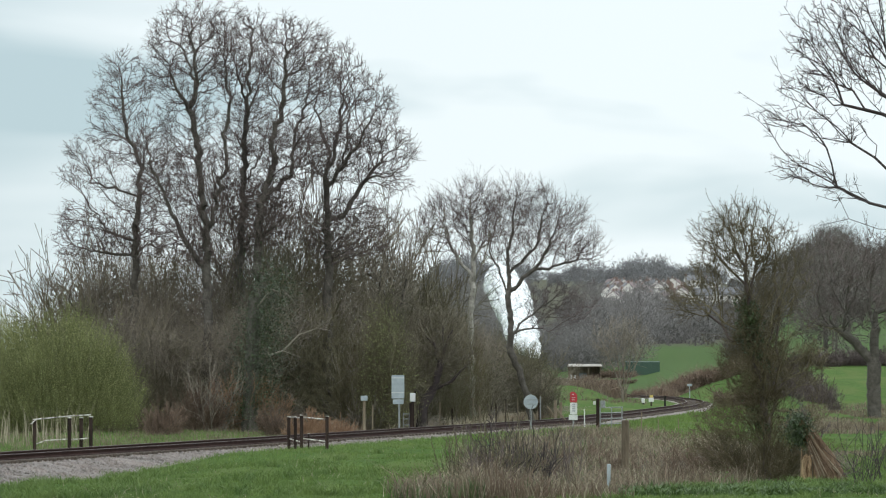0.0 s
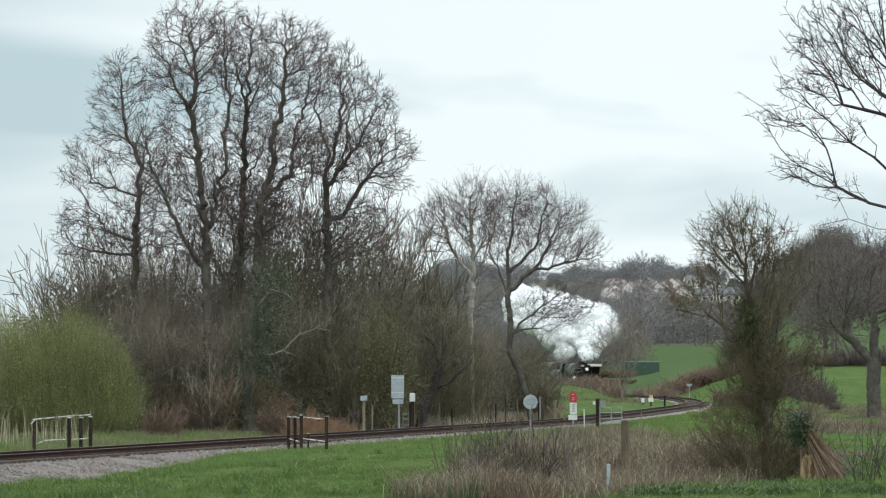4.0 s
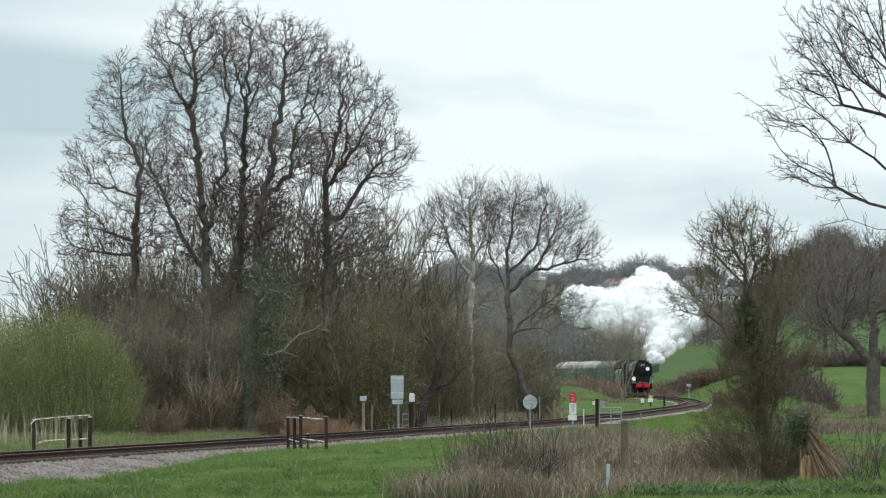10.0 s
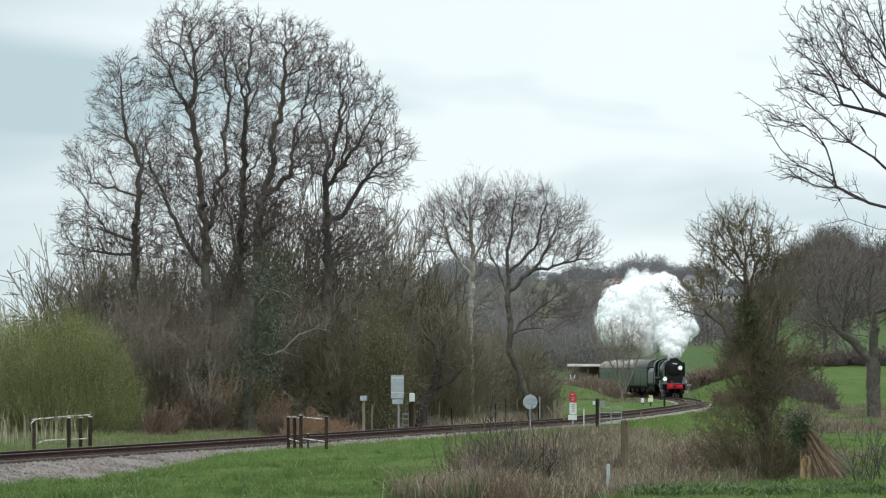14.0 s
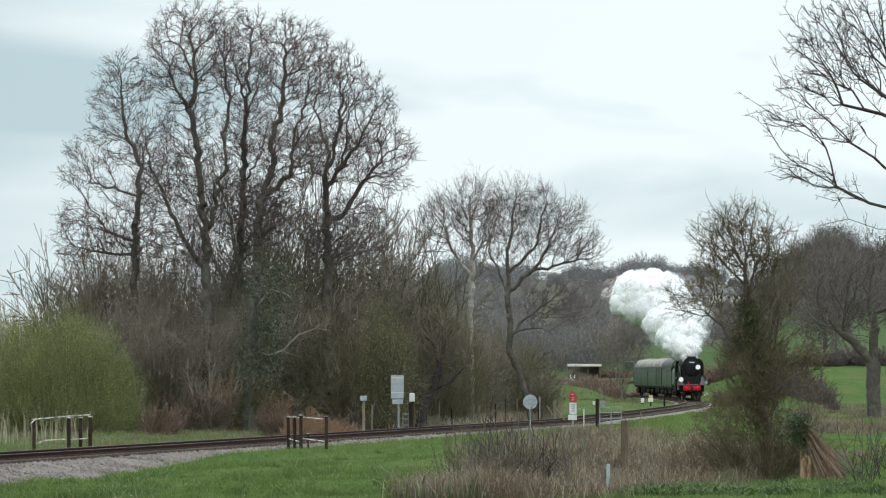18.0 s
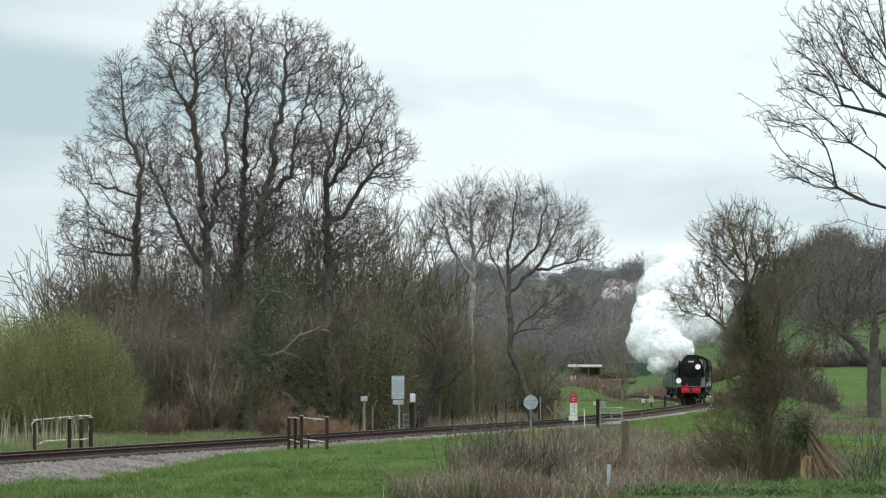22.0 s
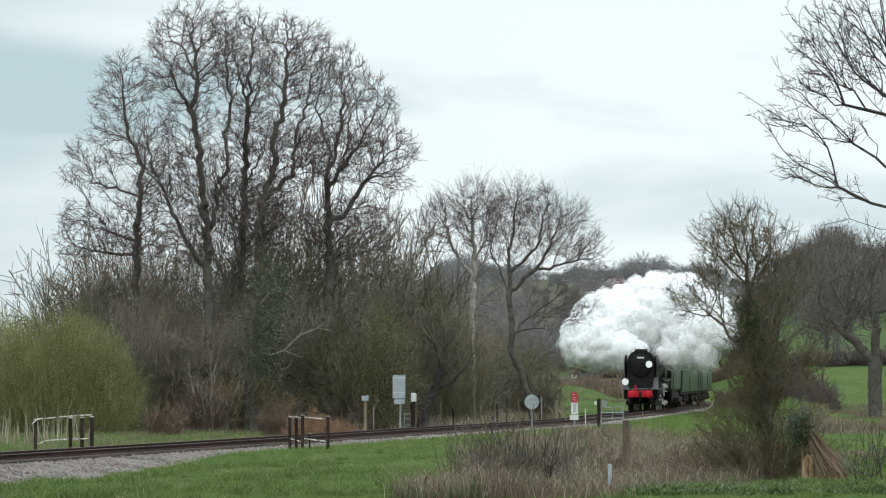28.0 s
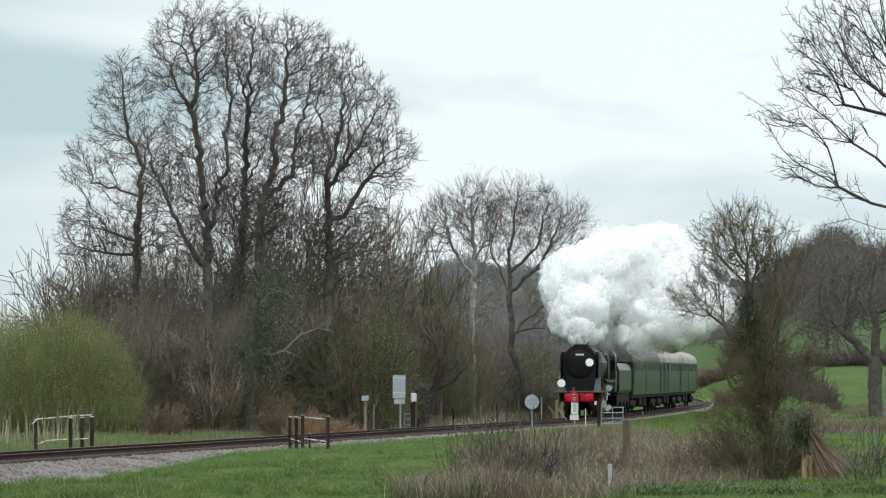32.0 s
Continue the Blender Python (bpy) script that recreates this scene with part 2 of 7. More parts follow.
BEAM_RED = material("buffer_beam_red", (0.30, 0.006, 0.016), (0.46, 0.012, 0.026), 3.0, 0.5, spec=0.2)
GREY_PAINT = material("grey_front_plate", (0.09, 0.09, 0.095), (0.16, 0.16, 0.165), 3.0, 0.5)
STEEL = material("oily_steel", (0.22, 0.21, 0.2), (0.42, 0.41, 0.39), 5.0, 0.35, 0.8)
DISC = material("white_disc", (0.80, 0.80, 0.80), (0.88, 0.88, 0.88), 6.0, 0.5)
DARK_GLASS = material("dark_window_glass", (0.008, 0.009, 0.009), (0.018, 0.02, 0.02), 2.0, 0.25, spec=0.15)
COAL = material("coal", (0.008, 0.008, 0.008), (0.03, 0.03, 0.03), 5.0, 0.5, bump=0.5)
ROOF_TILE = material("roof_tiles", (0.13, 0.098, 0.095), (0.20, 0.155, 0.15), 0.8, 0.9, per_object=0.3)
ROOF_SLATE = material("roof_slates", (0.085, 0.083, 0.09), (0.15, 0.145, 0.15), 0.8, 0.8, per_object=0.25)
RENDER_WALL = material("pale_house_wall", (0.50, 0.47, 0.44), (0.74, 0.71, 0.67), 0.7, 0.9, per_object=0.2)
BRICK_WALL = material("brick_house_wall", (0.15, 0.10, 0.085), (0.25, 0.175, 0.15), 0.7, 0.9, per_object=0.25)
CONTAINER = material("green_container", (0.02, 0.05, 0.035), (0.035, 0.075, 0.05), 1.5, 0.6)
TARP = material("blue_tarpaulin", (0.14, 0.20, 0.25), (0.24, 0.31, 0.36), 2.0, 0.6)
STEAM_CORE = steam_material("dense_steam", 1, 1)
STEAM_SOFT = steam_material("soft_steam", 0.2, 0.7)
STEAM_MID = steam_material("thin_steam", 0.05, 0.42, scale=2.2)
STEAM_EDGE = steam_material("steam_wisps", 0.0, 0.2, scale=2.6)

# ---------------------------------------------------------------- mesh helpers
def mesh_from(name, v, f, mat, smooth=False):
    """A mesh from a vertex array and an array (or list of arrays) of faces of equal size."""
    me = bpy.data.meshes.new(name)
    fs = [np.asarray(a, dtype=np.int32) for a in (f if isinstance(f, list) else [f]) if len(a)]
    v = np.asarray(v, dtype=np.float32)
    loops = np.concatenate([a.ravel() for a in fs])
    totals = np.concatenate([np.full(len(a), a.shape[1], dtype=np.int32) for a in fs])
    starts = np.concatenate([[0], np.cumsum(totals)[:-1]]).astype(np.int32)
    me.vertices.add(len(v))
    me.vertices.foreach_set("co", v.ravel())
    me.loops.add(len(loops))
    me.loops.foreach_set("vertex_index", loops)
    me.polygons.add(len(totals))
    me.polygons.foreach_set("loop_start", starts)
    me.polygons.foreach_set("loop_total", totals)
    me.polygons.foreach_set("use_smooth", np.full(len(totals), smooth))
    me.update(calc_edges=True)
    me.materials.append(mat)
    return me


class Solid:
    """Gathers boxes, tubes and lofts into one mesh."""

    def __init__(self):
        self.v, self.q, self.t, self.n = [], [], [], 0

    def add(self, v, q=(), t=()):
        self.v.append(np.asarray(v, dtype=float))
        if len(q):
            self.q.append(np.asarray(q) + self.n)
        if len(t):
            self.t.append(np.asarray(t) + self.n)
        self.n += len(v)
        return self

    def box(self, x0, x1, y0, y1, z0, z1, b=0.0):
        """A box whose edges are cut by b."""
        if b <= 0:
            v = [(x, y, z) for z in (z0, z1) for y in (y0, y1) for x in (x0, x1)]
            return self.add(v, [(0, 2, 3, 1), (4, 5, 7, 6), (0, 1, 5, 4), (2, 6, 7, 3), (0, 4, 6, 2), (1, 3, 7, 5)])
        ring = [(x0 + b, y0), (x1 - b, y0), (x1, y0 + b), (x1, y1 - b), (x1 - b, y1), (x0 + b, y1), (x0, y1 - b), (x0, y0 + b)]
        cx, cy = (x0 + x1) / 2, (y0 + y1) / 2
        hx, hy = abs(x1 - x0) / 2, abs(y1 - y0) / 2
        rows = []
        for z, s in ((z0, b), (z0 + b, 0), (z1 - b, 0), (z1, b)):
            rows.append([(cx + (x - cx) * (1 - s / hx), cy + (y - cy) * (1 - s / hy), z) for x, y in ring])
        return self.loft(np.array(rows))

    def loft(self, rows, caps=True, close=True):
        """Skin over a stack of rings of equal count."""
        rows = np.asarray(rows, dtype=float)
        k, m = rows.shape[:2]
        i, j = np.meshgrid(np.arange(k - 1), np.arange(m if close else m - 1), indexing="ij")
        a, b = (i * m + j).ravel(), (i * m + (j + 1) % m).ravel()
        q = np.stack([a, b, b + m, a + m], 1)
        v = rows.reshape(-1, 3)
        t = []
        if caps and close:
            c0, c1 = rows[0].mean(0), rows[-1].mean(0)
            v = np.vstack([v, c0, c1])
            e = k * m
            t = [(e, (x + 1) % m, x) for x in range(m)] + [(e + 1, (k - 1) * m + x, (k - 1) * m + (x + 1) % m) for x in range(m)]
        return self.add(v, q, t)

    def tube(self, p0, p1, r0, r1=None, n=12, caps=True):
        r1 = r0 if r1 is None else r1
        p0, p1 = np.array(p0, float), np.array(p1, float)
        d = (p1 - p0) / max(1e-9, np.linalg.norm(p1 - p0))
        a = np.cross(d, (0, 0, 1) if abs(d[2]) < 0.9 else (1, 0, 0))
        a /= np.linalg.norm(a)
        b = np.cross(d, a)
        w = np.arange(n) * 2 * np.pi / n
        ring = np.outer(np.cos(w), a) + np.outer(np.sin(w), b)
        return self.loft([p0 + ring * r0, p1 + ring * r1], caps)

    def turned(self, p0, axis, profile, n=16):
        """A body of revolution: profile of (distance along the axis, radius)."""
        d = np.array(axis, float)
        a = np.cross(d, (0, 0, 1) if abs(d[2]) < 0.9 else (1, 0, 0))
        a /= np.linalg.norm(a)
        b = np.cross(d, a)
        w = np.arange(n) * 2 * np.pi / n
        ring = np.outer(np.cos(w), a) + np.outer(np.sin(w), b)
        return self.loft([np.array(p0) + d * s + ring * max(r, 1e-3) for s, r in profile])

    def mesh(self, name, mat, smooth=False):
        f = [np.concatenate(a) for a in (self.q, self.t) if a]
        return mesh_from(name, np.concatenate(self.v), f, mat, smooth)


def part(name, body, mat, parent, label="", smooth=False):
    """Links a body as one mesh object under a thing or a part."""
    me = body if isinstance(body, bpy.types.Mesh) else body.mesh(name, mat, smooth)
    ob = new(name, me)
    ob.parent = parent
    return tagged(ob, label)


def thing(name, label, category, at=(0, 0, 0), rz=0.0, group="", kind=""):
    ob = new(name)
    ob.matrix_basis = pose(*at, 0, 0, rz)
    return tagged(ob, label, category, group, kind)


def bearing(b, d, z=None):
    """The place d metres away at b thousandths to the side, on the ground unless z is given."""
    x = b * d / 1000
    return (x, d, ground_at(x, d) if z is None else z)


# ---------------------------------------------------------------- the line of the track
TRACK_Y = np.array([60, 119, 151, 171, 191, 204.5, 222, 248.6, 280, 317, 350, 391, 425, 456, 487, 517, 550, 580, 640.0])
TRACK_X = np.array([-26.5, -13.2, -6.1, -2.0, 1.9, 4.4, 7.55, 11.7, 15.6, 19.0, 21.2, 22.6, 22.7, 22.0, 20.2, 17.2, 12.8, 7.6, -6.0])
TRACK_POLY = np.polyfit(TRACK_Y - 300, TRACK_X, 5)
TY = np.arange(40, 720, 0.5)
TX = np.polyval(TRACK_POLY, TY - 300) + 0.42 * np.exp(-((TY - 390) / 26) ** 2) - 0.35 * np.exp(-((TY - 272) / 26) ** 2) + 0.3 * np.exp(-((TY - 350) / 22) ** 2) + 0.85 * np.exp(-((TY - 212) / np.where(TY < 212, 26, 11)) ** 2)
TA = np.concatenate([[0], np.cumsum(np.hypot(np.diff(TX), np.diff(TY)))])


def track_x(y):
    return np.interp(y, TY, TX)


def on_track(a):
    """The place at arc length a along the track."""
    return np.interp(a, TA, TX), np.interp(a, TA, TY)


def smooth01(x, a, b):
    t = np.clip((np.asarray(x, float) - a) / (b - a), 0, 1)
    return t * t * (3 - 2 * t)


GRID = np.random.default_rng(2024).uniform(-1, 1, (256, 256))


def value_noise(x, y):
    i, j = np.floor(x).astype(int), np.floor(y).astype(int)
    u, v = x - i, y - j
    u, v = u * u * (3 - 2 * u), v * v * (3 - 2 * v)
    g = lambda a, b: GRID[a % 256, b % 256]
    return (g(i, j) * (1 - u) + g(i + 1, j) * u) * (1 - v) + (g(i, j + 1) * (1 - u) + g(i + 1, j + 1) * u) * v


def lumps(x, y, k, seed=0.0):
    """Soft unevenness of the ground, in about -1 to 1."""
    x, y = np.asarray(x, float) * k * 0.6 + seed * 17.3, np.asarray(y, float) * k * 0.6 + seed * 9.1
    return value_noise(x, y) + 0.5 * value_noise(x * 2.1 + 5.2, y * 2.1 + 1.7) + 0.3 * value_noise(x * 4.3, y * 4.3 + 8.8)


def ground_z(x, y):
    x, y = np.asarray(x, float), np.asarray(y, float)
    a = x / np.maximum(y, 30)
    mid = np.interp(y, [0, 440, 500, 560, 600, 760, 1050, 1500, 2200, 2600, 3200, 4500], [-0.35, -0.2, 0.3, 1.2, 2.3, 7.2, 13.0, 24, 46, 58, 76, 80])
    right = np.interp(y, [0, 270, 400, 550, 800, 1100, 1500, 4500], [-0.35, -0.3, 2.9, 8.2, 20, 32, 44, 30])
    mid = -0.3 + (mid + 0.3) * smooth01(a, -0.03, 0.002)
    w = smooth01(a, 0.066, 0.092)
    z = mid * (1 - w) + right * w
    z = z + lumps(x, y, 0.35) * 0.07 + lumps(x, y, 0.03, 2.0) * np.interp(y, [0, 500, 1500], [0.05, 0.5, 2.0])
    d = np.abs(x - track_x(np.clip(y, 40, 719)))
    cut = smooth01(d, 3.2, 9.0)
    z = z + 1.7 * smooth01(a, 0.049, 0.055) * (1 - smooth01(a, 0.075, 0.085)) * smooth01(y, 424, 450) * (1 - smooth01(y, 470, 700))
    z = z + 1.35 * smooth01(a, 0.014, 0.022) * (1 - smooth01(a, 0.036, 0.045)) * smooth01(y, 360, 438) * (1 - smooth01(y, 446, 478))
    foot = np.interp(y, [108, 122, 136, 290, 335], [-0.95, -0.6, -0.33, -0.36, -0.27])
    return np.where(y < 700, foot * (1 - cut) + z * cut, z)


def ground_at(x, y):
    return float(ground_z(x, y))


# ---------------------------------------------------------------- branching plants
def prisms(pts, rad, sides):
    """Tubes along many polylines at once: pts (n, k, 3), rad (n, k)."""
    n, k = pts.shape[:2]
    d = pts[:, -1] - pts[:, 0]
    d /= np.linalg.norm(d, axis=1, keepdims=True) + 1e-9
    ref = np.where(np.abs(d[:, 2:3]) < 0.9, np.array([[0, 0, 1.0]]), np.array([[1.0, 0, 0]]))
    a = np.cross(d, ref)
    a /= np.linalg.norm(a, axis=1, keepdims=True) + 1e-9
    b = np.cross(d, a)
    w = np.arange(sides) * 2 * np.pi / sides
    ring = np.cos(w)[None, :, None] * a[:, None, :] + np.sin(w)[None, :, None] * b[:, None, :]
    v = pts[:, :, None, :] + ring[:, None] * rad[:, :, None, None]
    base = (np.arange(n) * k * sides)[:, None, None]
    i, j = np.arange(k - 1)[None, :, None] * sides, np.arange(sides)[None, None, :]
    jn = (j + 1) % sides
    q = np.stack([base + i + j, base + i + jn, base + i + sides + jn, base + i + sides + j], -1).reshape(-1, 4)
    return v.reshape(-1, 3), q


def unit(v):
    return v / (np.linalg.norm(v, axis=-1, keepdims=True) + 1e-9)


Level = namedtuple("Level", "n ang0 ang1 ratio rratio segs wob trop t0 sides")


def grow(rng, start, way, length, radius, levels, trunk_segs=8, wob=0.12, trop=0.05, taper=0.65, rmin=0.008):
    """Grows branches level by level. Returns a list of (points, radii, sides)."""
    start, way = np.atleast_2d(np.array(start, float)), unit(np.atleast_2d(np.array(way, float)))
    length, radius = np.atleast_1d(np.array(length, float)), np.atleast_1d(np.array(radius, float))
    out = []
    segs, sides = trunk_segs, 8
    for li in range(len(levels) + 1):
        n = len(start)
        pts = np.empty((n, segs + 1, 3))
        pts[:, 0] = start
        d = way.copy()
        dirs = np.empty((n, segs + 1, 3))
        dirs[:, 0] = d
        for j in range(segs):
            d = unit(d + rng.normal(0, wob, (n, 3)) + np.array([0, 0, trop]))
            pts[:, j + 1] = pts[:, j] + d * (length / segs)[:, None]
            dirs[:, j + 1] = d
        tt = np.linspace(0, 1, segs + 1)
        rad = np.maximum(radius[:, None] * (1 - taper * tt[None]), rmin)
        out.append((pts, rad, sides))
        if li == len(levels):
            break
        L = levels[li]
        t = L.t0 + (1 - L.t0) * (np.arange(L.n)[None] + rng.uniform(0, 1, (n, L.n))) / L.n
        t[:, -1] = 1.0 if L.t0 < 0.9 else t[:, -1]
        seg = np.minimum((t * segs).astype(int), segs - 1)
        fr = t * segs - seg
        ii = np.arange(n)[:, None]
        p = pts[ii, seg] * (1 - fr[..., None]) + pts[ii, seg + 1] * fr[..., None]
        pd = dirs[ii, seg + 1]
        side = unit(np.cross(pd, rng.normal(0, 1, pd.shape)))
        ang = np.radians(rng.uniform(L.ang0, L.ang1, t.shape))
        ang[:, -1] *= 0.4
        nd = unit(pd * np.cos(ang)[..., None] + side * np.sin(ang)[..., None])
        nl = length[:, None] * L.ratio * (1.15 - 0.6 * t) * rng.uniform(0.7, 1.25, t.shape)
        nr = np.minimum(radius[:, None] * (1 - taper * t) * L.rratio * rng.uniform(0.8, 1.15, t.shape), 1e9)
        start, way, length, radius = p.reshape(-1, 3), nd.reshape(-1, 3), nl.ravel(), nr.ravel()
        segs, sides, wob, trop = L.segs, L.sides, L.wob, L.trop
    return out


def branch_mesh(name, levels, mat, smooth=True):
    vs, qs, n = [], [], 0
    for p, r, s in levels:
        v, q = prisms(p, r, s)
        vs.append(v)
        qs.append(q + n)
        n += len(v)
    return mesh_from(name, np.concatenate(vs), np.concatenate(qs), mat, smooth)


def leaves(rng, at, size, up=0.3):
    """Small folded leaves, two triangles each, at the points given."""
    n = len(at)
    a = unit(rng.normal(0, 1, (n, 3)) + np.array([0, 0, up]))
    b = unit(np.cross(a, rng.normal(0, 1, (n, 3))))
    c = np.cross(a, b)
    s = size * rng.uniform(0.6, 1.4, (n, 1))
    v = np.stack([at, at + a * s * 0.5 + b * s * 0.3 + c * s * 0.12, at + a * s, at + a * s * 0.5 - b * s * 0.3 + c * s * 0.12], 1).reshape(-1, 3)
    k = np.arange(n)[:, None] * 4
    return v, np.concatenate([k + np.array([[0, 1, 2]]), k + np.array([[0, 2, 3]])])


def shrub_mesh(seed, height, width, stems, n1, n2, twig, upright=0.3, leaf=None, leaf_n=0, leaf_size=0.06, tw=0.009, r=0.03, n3=0):
    """Stems from one stool with side twigs, and leaves for those that have them."""
    rng = np.random.default_rng(seed)
    az = rng.uniform(0, 2 * np.pi, stems)
    out = np.sqrt(rng.uniform(0, 1, stems))
    tilt = out * np.arctan(width / height) * 1.1
    way = np.stack([np.cos(az) * np.sin(tilt), np.sin(az) * np.sin(tilt), np.cos(tilt)], 1)
    st = np.stack([np.cos(az) * out * width * 0.25, np.sin(az) * out * width * 0.25, np.full(stems, -0.2)], 1)
    ln = height * rng.uniform(0.65, 1.05, stems) * (1 - 0.25 * out)
    lv = [Level(n1, 15, 55, 0.42, 0.6, 3, 0.15, upright * 0.3, 0.12, 3), Level(n2, 15, 55, 0.55, 0.7, 1, 0.2, upright * 0.3, 0.1, 3)]
    if n3:
        lv.append(Level(n3, 15, 60, 0.5, 0.7, 1, 0.2, upright * 0.3, 0.1, 3))
    g = grow(rng, st, way, ln, np.full(stems, r), lv, 5, 0.1, upright * 0.2, 0.7, tw)
    wood = (branch_mesh("stem_clump", g[:1], twig), branch_mesh("twig_spray", g[1:], twig))
    leafy = None
    if leaf:
        p = g[-1][0].reshape(-1, 3)
        p = p[rng.integers(0, len(p), leaf_n)] + rng.normal(0, 0.08, (leaf_n, 3))
        v, f = leaves(rng, p, leaf_size)
        leafy = mesh_from("leaves", v, f, leaf)
    return wood, leafy


def willow_mesh(seed, rx, ry, h, shoots, stems, twig, leaf, leaf_size, per=6):
    """A rounded bush: stems from one stool, and close upright shoots set with small leaves."""
    rng = np.random.default_rng(seed)
    d = unit(rng.normal(0, 1, (shoots, 3)))
    d[:, 2] = np.abs(d[:, 2])
    az = np.arctan2(d[:, 1], d[:, 0])
    edge = 1 + 0.07 * np.sin(3 * az + seed) + 0.06 * np.sin(7 * az + d[:, 2] * 5) + rng.normal(0, 0.05, shoots)
    p0 = d * (rng.uniform(0.05, 1, shoots) ** 0.3 * edge)[:, None] * np.array([rx, ry, h]) * 0.9
    way = unit(d * 0.45 + np.array([0, 0, 0.9]) + rng.normal(0, 0.22, (shoots, 3)))
    ln = rng.uniform(0.3, 0.75, (shoots, 1)) * h / 5
    p1 = p0 + way * ln
    p2 = p1 + unit(way + rng.normal(0, 0.2, (shoots, 3))) * ln * 0.8
    r = np.full(shoots, 0.006)
    ends = p0[rng.integers(0, shoots, stems)] * np.array([0.9, 0.9, 0.95])
    st = ends * np.array([0.12, 0.12, 0]) + np.array([0, 0, -0.2])
    mid = (st + ends) / 2 + np.array([0, 0, 0.25]) * rng.uniform(0, 2, (stems, 1)) * h / 5 + rng.normal(0, 0.1, (stems, 3))
    sr = rng.uniform(0.7, 1.2, stems)
    wood = (branch_mesh("stem_clump", [(np.stack([st, mid, ends], 1), np.stack([sr * 0.035, sr * 0.025, sr * 0.01], 1), 4)], twig),
            branch_mesh("twig_spray", [(np.stack([p0, p1, p2], 1), np.stack([r, r * 0.8, r * 0.5], 1), 3)], twig))
    k = np.repeat(np.arange(shoots), per)
    f = rng.uniform(0, 1, (len(k), 1))
    q = np.where(f < 0.55, p0[k] + (p1[k] - p0[k]) * f / 0.55, p1[k] + (p2[k] - p1[k]) * (f - 0.55) / 0.45) + rng.normal(0, 0.03, (len(k), 3))
    v, fc = leaves(rng, q, leaf_size)
    return wood, mesh_from("leaves", v, fc, leaf)


def blob(seed, sub=3, rough=0.25, k=1.6, flat=1.0):
    """A lumpy ball: an icosphere pushed in and out by noise. Returns vertices and triangles."""
    bm = bmesh.new()
    bmesh.ops.create_icosphere(bm, subdivisions=sub, radius=1.0)
    off = Vector((seed * 7.3, seed * 3.1, seed * 1.7))
    for v in bm.verts:
        d = v.co.normalized()
        h = noise.fractal(d * k + off, 0.9, 2.1, 4)
        h2 = abs(noise.noise(d * k * 2.1 + off))
        v.co = d * (1 + rough * h + rough * 0.9 * h2)
        v.co.z *= flat
    v = np.array([x.co[:] for x in bm.verts])
    f = np.array([[y.index for y in x.verts] for x in bm.faces])
    bm.free()
    return v, f


